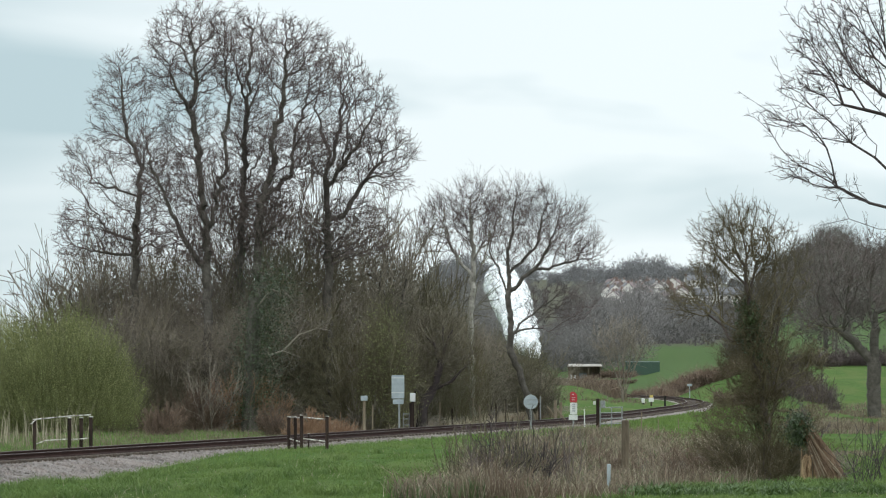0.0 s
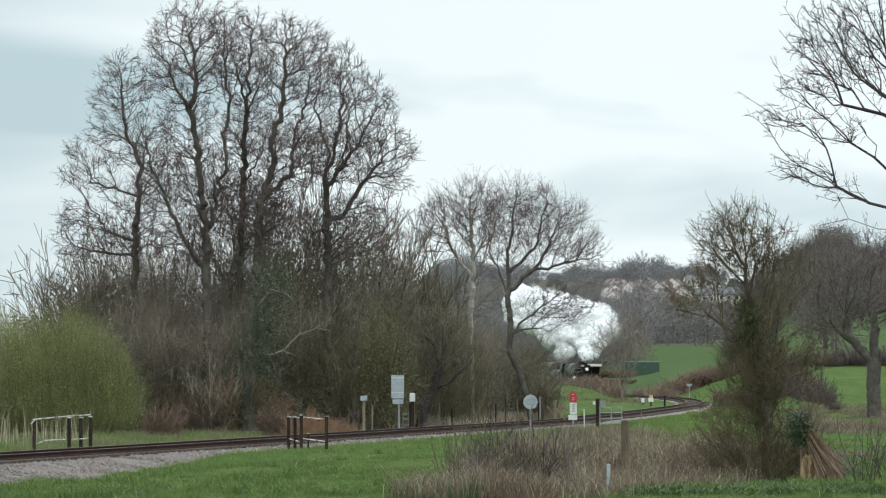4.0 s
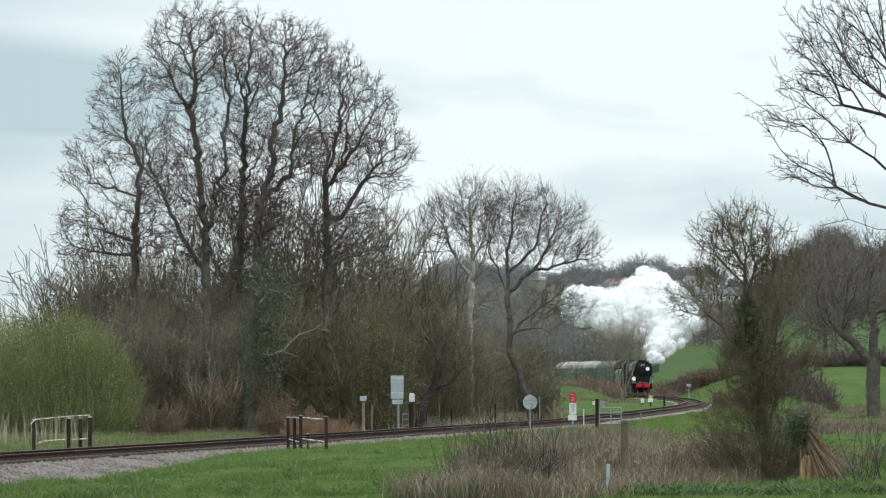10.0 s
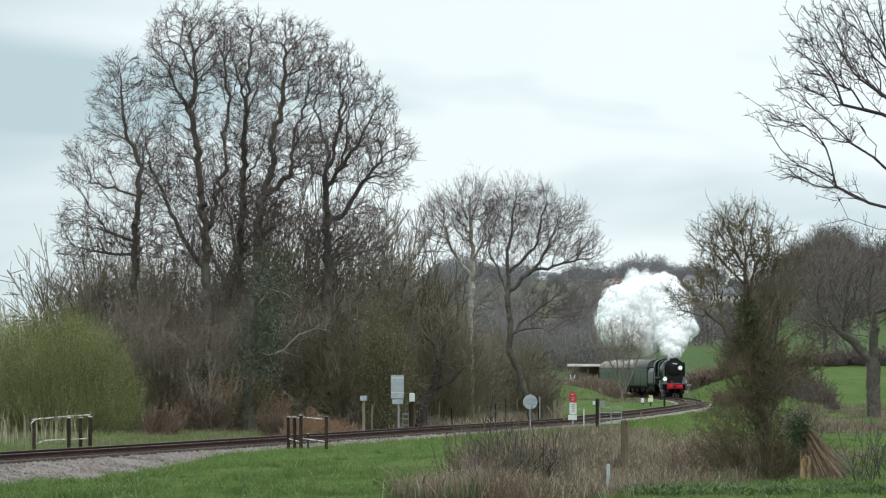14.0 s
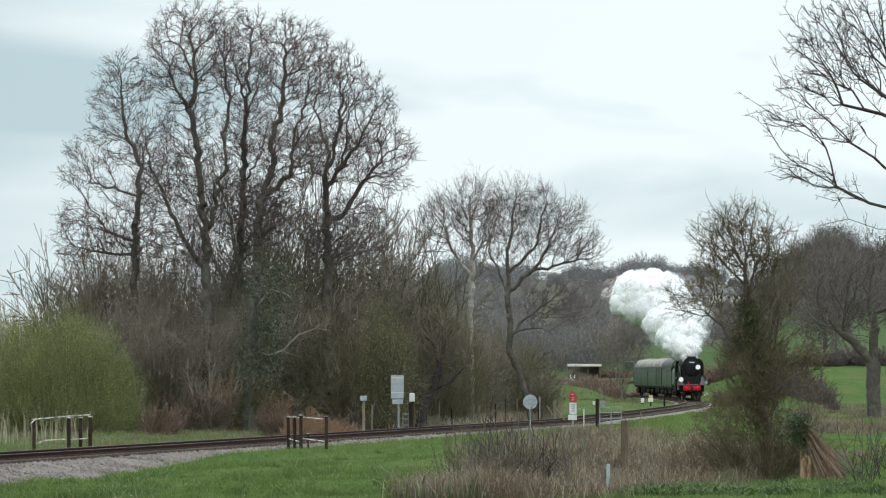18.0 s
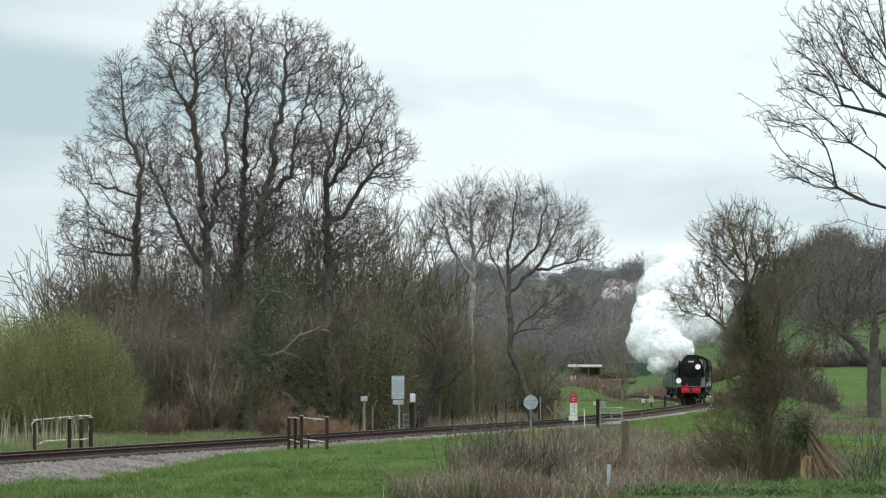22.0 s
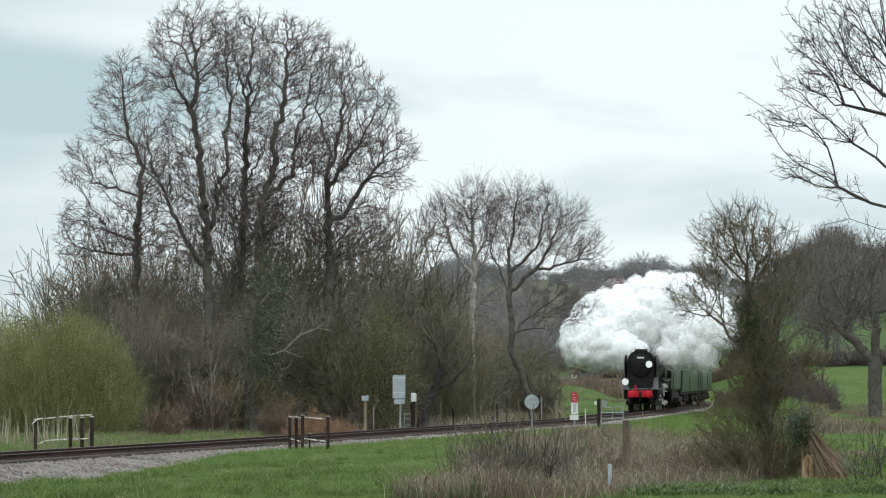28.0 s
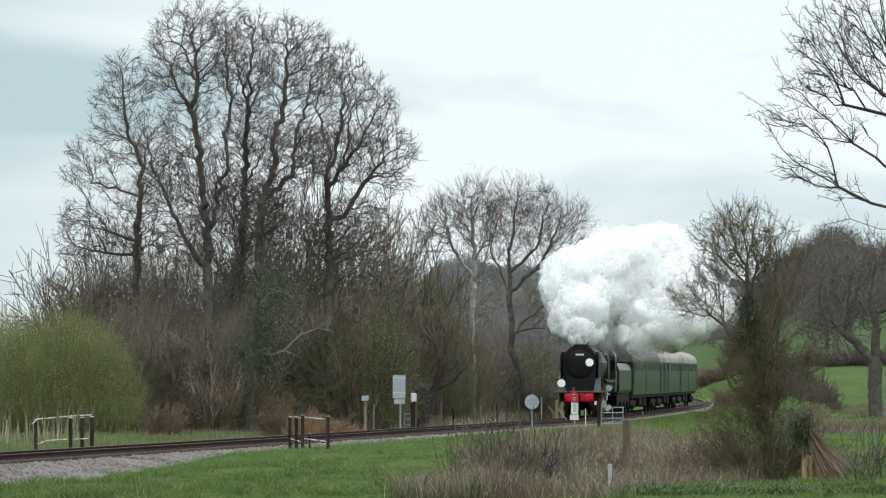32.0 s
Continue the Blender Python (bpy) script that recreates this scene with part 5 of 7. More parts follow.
# russet shoots and pale dead stems at the thicket's foot
for i, (b, d, h, w, m, lab) in enumerate(((-50, 180, 2.9, 1.7, TWIG_RED, "russet willow shoots"), (-45, 181, 2.2, 1.7, TWIG_RED, "thin russet shoots"), (-60, 179, 2.2, 1.6, BRAMBLE, "russet bramble and willow shoots"), (-57, 179, 3.3, 1.6, DEAD_STEM, "pale dead stems"),
                                          (-20, 184, 2.4, 2.4, DEAD_STEM, "pale dead branches"), (-6, 188, 1.8, 1.6, DEAD_STEM, "pale broken branches"), (-33, 168, 1.3, 1.6, TWIG_RED, "brown bramble patch"), (-28, 170, 1.2, 1.4, TWIG_RED, "brown bramble patch"), (-70, 170, 1.6, 1.6, BRAMBLE, "dark bramble patch"), (-40, 172, 1.6, 1.5, BRAMBLE, "dark bramble patch"))):
    thin = m is DEAD_STEM
    shrub(bearing(b, d), h, w, 90 + i, m, lab + " at the thicket's foot", 15 if thin else 44, 5 if thin else 8, 3 if thin else 5, name="undergrowth", r=0.022 if thin else 0.014, tw=0.011 if thin else 0.008)


# ---------------------------------------------------------------- the ivy-clad tree with the broken limb
def broken_tree():
    rng = np.random.default_rng(41)
    x, y, z = bearing(79.8, 97)
    tree = thing("hawthorn_tree", "bare ivy-grown hawthorn with a broken limb", "tree", (x, y, z))
    # stems that part near the ground
    trunks = stems(0.7, [(0, -0.27), (0, 0.68), (-0.07, 1.76), (-0.2, 2.71), (-0.41, 3.52), (-0.47, 4.47), (-0.5, 5.42), (-0.34, 6.03), (-0.14, 6.61)], [(-0.03, 1.22), (0.2, 1.76), (0.27, 2.85), (0.31, 3.93), (0.23, 4.74), (0.42, 5.56), (0.61, 6.17)], [(-0.45, 3.47), (-0.95, 3.82), (-1.26, 4.06), (-1.6, 4.4), (-2.02, 4.77)], [(-0.39, 3.25), (-0.88, 3.5), (-1.49, 4.17), (-2.21, 4.12)], [(-0.47, 4.74), (-0.95, 5.15), (-1.42, 5.56), (-1.86, 5.96)], [(-0.5, 5.35), (-0.88, 6.1), (-1.21, 6.71)], [(-0.14, 2.3), (-0.61, 2.71), (-1.22, 3.14), (-1.45, 3.28)], [(0.3, 3.39), (0.61, 3.58), (1.15, 3.77), (1.56, 3.66)], [(-0.49, 5.56), (-0.58, 6.23), (-0.68, 6.84)])
    eggs = [(-0.5, 0, 5.73, 0.85, 0.854, 0.85), (-1.5, 0, 4.55, 0.75, 0.7, 0.6), (-1.08, 0, 5.69, 0.677, 0.61, 0.61), (0.27, 0, 5.01, 0.677, 0.61, 1.08), (-0.14, 0, 3.39, 0.66, 0.6, 0.9), (-0.34, 0, 2.1, 0.7, 0.6, 0.5), (0.15, 0, 2.8, 1.15, 0.7, 0.6), (-0.6, 0, 1.6, 0.8, 0.6, 0.5)]
    nodes, par, rad, cnt = reach_tree(rng, trunks, fill(rng, 1050, *[(*e[:3], *(r * 1.2 for r in e[3:])) for e in eggs], low=0.6), 2.2, 0.0064, 1.7, wob=0.12, twist=0.04, ease=1)
    stout, thin = split_crown(nodes, par, rad, cnt, 0.02)
    part("trunk", branch_mesh("trunk", stout, TWIG), None, tree)
    crown = part("crown", branch_mesh("crown", thin, HAW_TWIG), None, tree)
    low_nodes = np.where(nodes[:, 2] < 3.9, cnt, 99)
    part("low_spray", branch_mesh("low_spray", twig_sprays(rng, nodes, par, low_nodes, 2, 0.36, 0.0045, 5, 0.1, 0.9, 2), HAW_TWIG), None, crown)
    part("twig_spray", branch_mesh("twig_spray", twig_sprays(rng, nodes, par, cnt, 4, 0.34, 0.0046, 3, 0.1, 0.9, 2), HAW_TWIG), None, crown)
    tagged(part("shoot_spray", branch_mesh("shoot_spray", [(p * 1.0, r, k) for p, r, k in stem_shoots(rng, nodes, par, rad, 600, 4.6, 0.0045)], HAW_TWIG), None, crown), "short shoots on the stems", kind="stuff")
    # low shoots round the foot
    w, _ = shrub_mesh(42, 2.0, 2.3, 44, 7, 5, HAW_TWIG, 0.05, tw=0.005, r=0.012)
    tagged(part("sucker_clump", w[0], None, tree), "brown shoots round the foot", kind="stuff")
    tagged(part("sucker_spray", w[1], None, tree), "fine brown twigs round the foot", kind="stuff")
    w, _ = shrub_mesh(43, 2.7, 2.6, 38, 8, 5, HAW_TWIG, 0.0, tw=0.0042, r=0.011)
    tagged(part("bramble_clump", w[0], None, tree), "arching brown stems through the lower branches", kind="stuff")
    tagged(part("bramble_spray", w[1], None, tree), "fine olive-brown twigs through the lower branches", kind="stuff")
    # ivy up the stems
    n = 8000
    big = np.nonzero((rad > 0.045) & (nodes[:, 2] < 4.4) & (nodes[:, 2] > 0.4))[0]
    i = big[rng.integers(0, len(big), n)]
    q = nodes[i] + rng.normal(0, 0.15, (n, 3))
    q = q[(q[:, 2] > 1.2) & (np.sin(q[:, 2] * 2.3 + q[:, 0] * 2) > -0.1)]
    v, fc = leaves(rng, q, 0.075)
    part("ivy", mesh_from("ivy", v, fc, LEAF_IVY), None, tree, "dark green ivy on the stems")


broken_tree()


def fallen_limb():
    rng = np.random.default_rng(44)
    x, y, z = bearing(91.5, 95.5)
    limb = thing("broken_limb", "snapped tree limb with torn orange heartwood and ivy", "fallen limb", (x, y, z))
    def ragged(rows, seed2, rough):
        """A split trunk: rings of uneven, grooved outline. rows: centre x, y, height and two radii."""
        r2 = np.random.default_rng(seed2)
        n = 22
        grooves = r2.uniform(1 - rough, 1 + rough, n)
        a = np.arange(n) * 2 * np.pi / n
        out = []
        for cx, cy, z, rx, ry in rows:
            g = grooves * r2.uniform(1 - rough * 0.4, 1 + rough * 0.4, n)
            out.append(np.stack([cx + np.cos(a) * rx * g, cy + np.sin(a) * ry * g, z + r2.normal(0, 0.03, n) * (z > 0.2)], 1))
        return Solid().loft(out)

    part("torn_stump", ragged([(-0.16, 0.0, -0.1, 0.17, 0.14), (-0.16, 0.0, 0.25, 0.165, 0.14), (-0.15, 0.0, 0.5, 0.155, 0.13), (-0.14, 0.0, 0.62, 0.13, 0.1), (-0.13, 0.0, 0.68, 0.07, 0.06)], 3, 0.3), TORN, limb, "torn orange heartwood")
    for k in range(22):
        a = k * 2 * math.pi / 22 + rng.uniform(-0.12, 0.12)
        cx, cy = -0.16 + 0.15 * math.cos(a), 0.125 * math.sin(a)
        top = rng.uniform(0.38, 0.82) * (1.02 - 0.16 * math.cos(a))
        part("torn_splint", Solid().tube((cx, cy, -0.1), (cx + rng.uniform(-0.02, 0.04), cy * 0.8, top), rng.uniform(0.02, 0.04), rng.uniform(0.004, 0.012), 6), (TORN, SPLIT_BARK, TORN, WOOD)[k % 4], limb)
    part("bough", ragged([(0.38, 0.05, -0.1, 0.30, 0.2), (0.37, 0.05, 0.15, 0.28, 0.2), (0.31, 0.05, 0.4, 0.24, 0.18), (0.18, 0.05, 0.7, 0.2, 0.17), (0.0, 0.05, 1.0, 0.17, 0.15), (-0.17, 0.05, 1.25, 0.14, 0.12), (-0.3, 0.05, 1.5, 0.07, 0.07)], 4, 0.36), SPLIT_BARK, limb, "split brown bough leaning over")
    for k in range(22):
        f = rng.uniform(0, 1)
        x0, x1 = -0.22 + 0.22 * f, 0.08 + 0.55 * f + rng.normal(0, 0.05)
        z0 = rng.uniform(0.35, 1.15)
        yy = -0.2 - 0.04 * math.sin(f * 3.1)
        part("splinter", Solid().tube((x1, yy - 0.03, rng.uniform(-0.1, 0.25)), (x0 + (x1 - x0) * (1 - z0), yy + 0.02, z0), 0.02, 0.005, 5), (SPLIT_BARK, WOOD, SPLIT_BARK)[k % 3], limb)
    lv = [Level(9, 25, 70, 0.35, 0.4, 4, 0.2, 0.0, 0.1, 4), Level(6, 25, 70, 0.5, 0.6, 3, 0.2, 0, 0.1, 3)]
    g = grow(rng, [(-0.1, 0.05, 1.2), (0.1, 0.1, 1.0), (-0.3, 0.15, 1.1), (0.5, 0.0, 0.2)], [(-0.3, -0.05, 1), (0.5, 0, 0.8), (-0.9, 0.1, 0.3), (1, 0.1, 0.1)], [0.7, 0.5, 0.5, 0.6], [0.02, 0.02, 0.02, 0.016], lv, 6, 0.15, 0, 0.6, 0.005)
    tagged(part("side_branch_spray", branch_mesh("side_branch_spray", g, TWIG), None, limb), "thin broken side branches", kind="stuff")
    n = 2600
    c = np.array([[-0.35, 0.05, 1.5], [-0.25, 0.0, 1.3], [-0.45, 0.1, 1.25], [-0.3, 0.1, 1.1]])[rng.integers(0, 4, n)]
    v, f = leaves(rng, c + rng.normal(0, 0.14, (n, 3)), 0.055)
    part("ivy", mesh_from("ivy", v, f, LEAF_IVY), None, limb, "dense dark ivy clump")


fallen_limb()


def overhang():
    """A tree beside the camera's view whose boughs reach into it."""
    rng = np.random.default_rng(51)
    d = 62.0
    x, y, z = 9.3, d, ground_at(9.3, d)
    tree = thing("overhanging_tree", "bare tree whose dark crooked boughs hang into view", "tree", (x, y, z))
    trunks = stems(0.5, [(0, -0.11), (0, 2.36), (-0.15, 3.91), (-0.24, 5.82), (-0.33, 8.42)], [(-0.11, 3.22), (-1.37, 4.52), (-2.23, 5), (-2.67, 5.28), (-3.14, 5.47), (-3.36, 5.66), (-3.71, 5.83), (-3.96, 5.84), (-4.27, 5.96)], [(-1.37, 4.52), (-2.23, 4.87), (-3.1, 4.88), (-3.51, 4.94)], [(-0.15, 3.91), (-1.37, 4.61), (-2.23, 5.39), (-2.71, 5.99), (-3.01, 6.21), (-3.53, 6.29), (-3.71, 6.43), (-3.96, 6.43), (-4.4, 6.69), (-4.78, 6.96)], [(-0.17, 4.26), (-1.37, 5.65), (-2.23, 6.47), (-2.84, 6.73), (-3.01, 6.95), (-3.36, 7.47), (-3.49, 7.73), (-3.58, 8.07)], [(-2.71, 6.69), (-3.1, 6.66), (-3.4, 6.56), (-3.51, 6.34)])
    trunks += stems(0.3, [(-3.06, 6.99), (-3.62, 6.99), (-3.88, 7.08), (-4.09, 7.16), (-4.33, 7.47)], [(-3.1, 7.05), (-3.53, 7.29), (-3.96, 7.6), (-4.19, 7.78)], [(-3.32, 7.45), (-3.62, 7.77), (-3.96, 8.03), (-4.05, 8.25)], [(-0.24, 5.56), (-1.37, 6.08), (-2.32, 6.51), (-2.58, 7.21), (-2.71, 7.55), (-2.88, 7.81), (-3.1, 8.16), (-3.27, 8.59)], [(-2.58, 7.21), (-2.84, 7.25), (-3.1, 7.38)], [(-2.71, 7.55), (-3.01, 7.57), (-3.27, 7.51)], [(-2.84, 7.77), (-2.83, 8.25), (-2.75, 8.68)], [(-2.88, 7.81), (-3.27, 8.03), (-3.62, 8.12)], [(-3.71, 5.82), (-3.71, 5.52)], [(-2.32, 6.51), (-2.54, 7.64), (-2.58, 8.42)])
    eggs = [(-3.27, 0, 7.73, 0.606, 0.546, 0.65), (-3.62, 0, 7.12, 0.52, 0.468, 0.26), (-2.8, 0, 7.99, 0.433, 0.39, 0.693), (-4.01, 0, 6.56, 0.52, 0.468, 0.191), (-3.83, 0, 5.78, 0.45, 0.405, 0.191), (-3.23, 0, 5.46, 0.39, 0.351, 0.156), (-3.19, 0, 6.38, 0.39, 0.351, 0.217), (-2.71, 0, 6.95, 0.26, 0.234, 0.26)]
    nodes, par, rad, cnt = reach_tree(rng, trunks, fill(rng, 620, *[(*e[:3], *(r * 1.3 for r in e[3:])) for e in eggs], low=4.6), 2.25, 0.0043, 1.7, wob=0.12, twist=0.05, ease=2)
    stout, thin = split_crown(nodes, par, rad, cnt, 0.02)
    part("trunk", branch_mesh("trunk", stout, TWIG_DARK), None, tree)
    b = part("crown", branch_mesh("crown", thin, TWIG_DARK), None, tree)
    part("twig_spray", branch_mesh("twig_spray", twig_sprays(rng, nodes, par, cnt, 2, 0.17, 0.0038, 2, 0.05, 1.1, 1), TWIG_DARK), None, b)


overhang()

# brambles and saplings in the foreground rough
for i, (b, d, h, w, m, lab, st) in enumerate(((12, 98, 1.0, 1.0, BRAMBLE, "leggy brown bramble stems in dry grass", 26), (19, 101, 1.1, 0.9, TWIG_OLIVE, "thin budding saplings in dry grass", 18), (26, 108, 0.9, 1.2, BRAMBLE, "brown bramble tangle in dry grass", 26),
                                              (36, 120, 1.0, 1.5, BRAMBLE, "brown bramble tangle in dry grass", 30), (46, 118, 0.9, 1.6, BRAMBLE, "brown bramble tangle in dry grass", 30), (56, 110, 1.1, 1.6, BRAMBLE, "brown bramble tangle in dry grass", 30),
                                              (64, 104, 1.2, 1.4, BRAMBLE, "russet bramble tangle in dry grass", 30), (69, 100, 1.1, 1.0, BRAMBLE, "russet bramble tangle in dry grass", 30), (60, 98, 0.9, 1.5, BRAMBLE, "brown bramble tangle in dry grass", 34), (53, 101, 0.8, 1.4, TWIG_GREY, "grey bramble tangle in dry grass", 34), (72, 103, 1.3, 1.5, TWIG_GREY, "grey-brown scrub in dry grass", 34), (84, 105, 1.0, 1.6, BRAMBLE, "brown scrub behind the broken limb", 34), (94, 112, 0.8, 1.8, TWIG_GREY, "low grey-brown scrub by the field", 34), (30, 98, 0.9, 1.2, TWIG_OLIVE, "thin budding saplings in dry grass", 20), (42, 104, 0.8, 1.4, BRAMBLE, "brown bramble tangle in dry grass", 34), (33, 150, 0.9, 2.0, TWIG_GREY, "grey bramble tangle in dry grass", 34), (42, 165, 0.8, 2.2, BRAMBLE, "brown bramble tangle in dry grass", 34))):
    shrub(bearing(b, d), h, w, 120 + i, m, lab, st, 7, 4, name="bramble", tw=0.006, group="foreground brambles", r=0.012)

for i, (b, d, h, w, m, st) in enumerate(((8, 93, 1.8, 0.7, TWIG_OLIVE, 9), (14, 92, 2.1, 0.8, TWIG_DARK, 10), (20, 93, 2.0, 0.8, TWIG, 12), (26, 95, 1.6, 0.8, TWIG_DARK, 8), (3, 92, 1.7, 0.7, TWIG_OLIVE, 9), (11, 90, 1.9, 0.8, TWIG, 9), (17, 90, 2.0, 0.9, TWIG_OLIVE, 10), (23, 90, 1.7, 0.8, TWIG_DARK, 9), (31, 92, 1.5, 0.7, TWIG, 8), (104, 92, 2.0, 0.7, TWIG_DARK, 8), (109, 93, 2.0, 0.6, TWIG_DARK, 7))):
    shrub(bearing(b, d), h, w, 220 + i, m, "leggy thin sapling stems rising from rough grass", st, 4, 2, name="sapling", tw=0.007, group="saplings in the rough grass", upright=0.4, r=0.012)
for i, (b, d, h, w, n) in enumerate(((30, 98, 0.5, 0.6, 1500), (16, 95, 0.45, 0.7, 1400), (24, 104, 0.5, 0.8, 1300), (50, 97, 0.4, 0.6, 900), (70, 95, 0.4, 0.7, 1100), (38, 112, 0.45, 0.8, 1000))):
    shrub(bearing(b, d), h, w, 240 + i, BRAMBLE, "green bramble leaves among dry stalks", 14, 5, 3, LEAF_BRAMBLE, n, 0.05, "bramble", 0.005, "foreground brambles", 0.2, 0.008)

# hedges and scrub beyond the curve
hedge = shrub((0, 0, 0), 2.2, 1.6, 140, BRAMBLE, "brown leafless field hedge bush", 26, 7, 4, r=0.014, name="hedge_bush", tw=0.013, group="field hedges")
hedge2 = shrub((0, 0, 0), 2.6, 1.6, 141, TWIG, "brown twiggy leafless field hedge bush", 26, 7, 4, r=0.014, name="hedge_bush", tw=0.015, group="field hedges")
first = {0: hedge, 1: hedge2}


def put_hedge(k, b, d, sc, wide=1.0):
    x, y, z = bearing(b, d)
    m = pose(x, y, z - 0.1, 0, 0, rng_t.uniform(0, 360)) @ Matrix.Diagonal((sc * wide, sc * wide, sc, 1))
    src = (hedge, hedge2)[k]
    if first.pop(k, None):
        src.matrix_basis = m
    else:
        copy_thing(src, m)


for b in np.arange(58.5, 78, 2.2):
    put_hedge(0, b, 456 + rng_t.uniform(-6, 8), rng_t.uniform(0.7, 1.0) * (0.8 if b < 65 else 1.1), 1.7)
for b in np.arange(36, 47, 2.0):
    put_hedge(0, b, 448 + rng_t.uniform(-4, 4), rng_t.uniform(0.35, 0.6), 2.0)
for b in np.arange(72, 84, 2.0):
    put_hedge(0, b, 322 + rng_t.uniform(-8, 8), rng_t.uniform(0.7, 1.3), 1.2)
for b in np.arange(26, 36, 2.2):
    put_hedge(0, b, 474 + rng_t.uniform(-4, 4), rng_t.uniform(0.45, 0.7), 1.6)
for b in np.arange(84, 97, 1.6):
    put_hedge(1, b, 318 - (b - 84) * 3.5 + rng_t.uniform(-4, 4), rng_t.uniform(0.8, 1.0) * (1.25 - (b - 84) / 15), 1.1)
for b in np.arange(80, 114, 2.3):
    put_hedge(1, b, 415 + rng_t.uniform(-5, 5), rng_t.uniform(0.5, 0.8), 1.9)

for b in np.arange(32.0, 46, 1.7):
    put_hedge(0, b, 547 - (b - 32) * 1.2 + rng_t.uniform(-3, 3), rng_t.uniform(0.45, 0.8), 1.7)
for b in np.arange(38.0, 46.0, 1.6):
    put_hedge(0, b, 566 + rng_t.uniform(-4, 4), rng_t.uniform(0.6, 0.9), 1.7)
    put_hedge(0, b + 0.8, 590 + rng_t.uniform(-4, 4), rng_t.uniform(0.7, 1.1), 1.7)


# ---------------------------------------------------------------- distant woods
def far_woods(name, label, spots, seed, height, mat, shards=520, thick=0.10):
    """Leafless crowns far off, each a sheaf of branches."""
    rng = np.random.default_rng(seed)
    P, R = [], []
    for x, y in spots:
        z = ground_at(x, y)
        h = height * rng.uniform(0.7, 1.2) * (0.92 + 0.3 * math.sin(x / y * 140 + 1) + 0.18 * math.sin(x / y * 410))
        w = h * rng.uniform(0.38, 0.55)
        d = unit(rng.normal(0, 1, (shards, 3)))
        c = d * (rng.uniform(0, 1, (shards, 1)) ** 0.45) * np.array([w, w, h * 0.5]) + np.array([x, y, z + h * 0.47])
        wy = unit(d * 0.6 + np.array([0, 0, 0.5]) + rng.normal(0, 0.6, (shards, 3)))
        ln = rng.uniform(0.5, 1.5, (shards, 1)) * h * 0.1
        P.append(np.stack([c, c + wy * ln], 1))
        r = rng.uniform(0.6, 1.4, shards) * thick
        R.append(np.stack([r, r * 0.4], 1))
        tr = np.array([[[x, y, z - 0.3], [x, y, z + h * 0.5]]])
        P.append(tr)
        R.append(np.array([[0.17, 0.12]]))
    v, q = prisms(np.concatenate(P), np.concatenate(R), 3)
    ob = new(name, mesh_from(name, v, q, mat))
    return tagged(ob, label, "woods", kind="stuff")


def scatter(rng, n, b0, b1, d0, d1):
    b, d = rng.uniform(b0, b1, n), rng.uniform(d0, d1, n)
    return np.stack([b * d / 1000, d], 1)


rw = np.random.default_rng(70)
# ridge, hillside and valley woods carry the haze in their twig colour
far_woods("ridge_woods", "leafless woods along the hill ridge, greyed by haze in their colour", np.concatenate([scatter(rw, 300, -25, 75, 2600, 3300)]), 71, 15.0, RIDGE_HAZE_TWIG, 300, 0.15)
far_woods("hillside_woods", "leafless woods on the hillside below the village", np.concatenate([scatter(rw, 70, 34, 72, 1000, 1450), scatter(rw, 80, 0, 44, 1100, 2300), scatter(rw, 40, 36, 66, 1700, 2500), scatter(rw, 30, 58, 80, 900, 1900), scatter(rw, 70, 34, 78, 790, 980)]), 72, 8.0, HILL_HAZE_TWIG, 380, 0.075)
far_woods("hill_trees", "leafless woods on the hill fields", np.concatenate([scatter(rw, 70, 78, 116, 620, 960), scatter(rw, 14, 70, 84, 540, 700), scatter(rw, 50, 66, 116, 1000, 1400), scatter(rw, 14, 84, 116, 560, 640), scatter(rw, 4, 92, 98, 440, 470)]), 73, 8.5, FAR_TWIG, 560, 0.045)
far_woods("valley_trees", "leafless trees beyond the lineside thicket", np.concatenate([scatter(rw, 30, -4, 34, 560, 700), scatter(rw, 70, -8, 42, 700, 900), scatter(rw, 30, 26, 42, 620, 760), scatter(rw, 26, 24, 47, 610, 690)]), 74, 9.0, HILL_HAZE_TWIG, 520, 0.04)

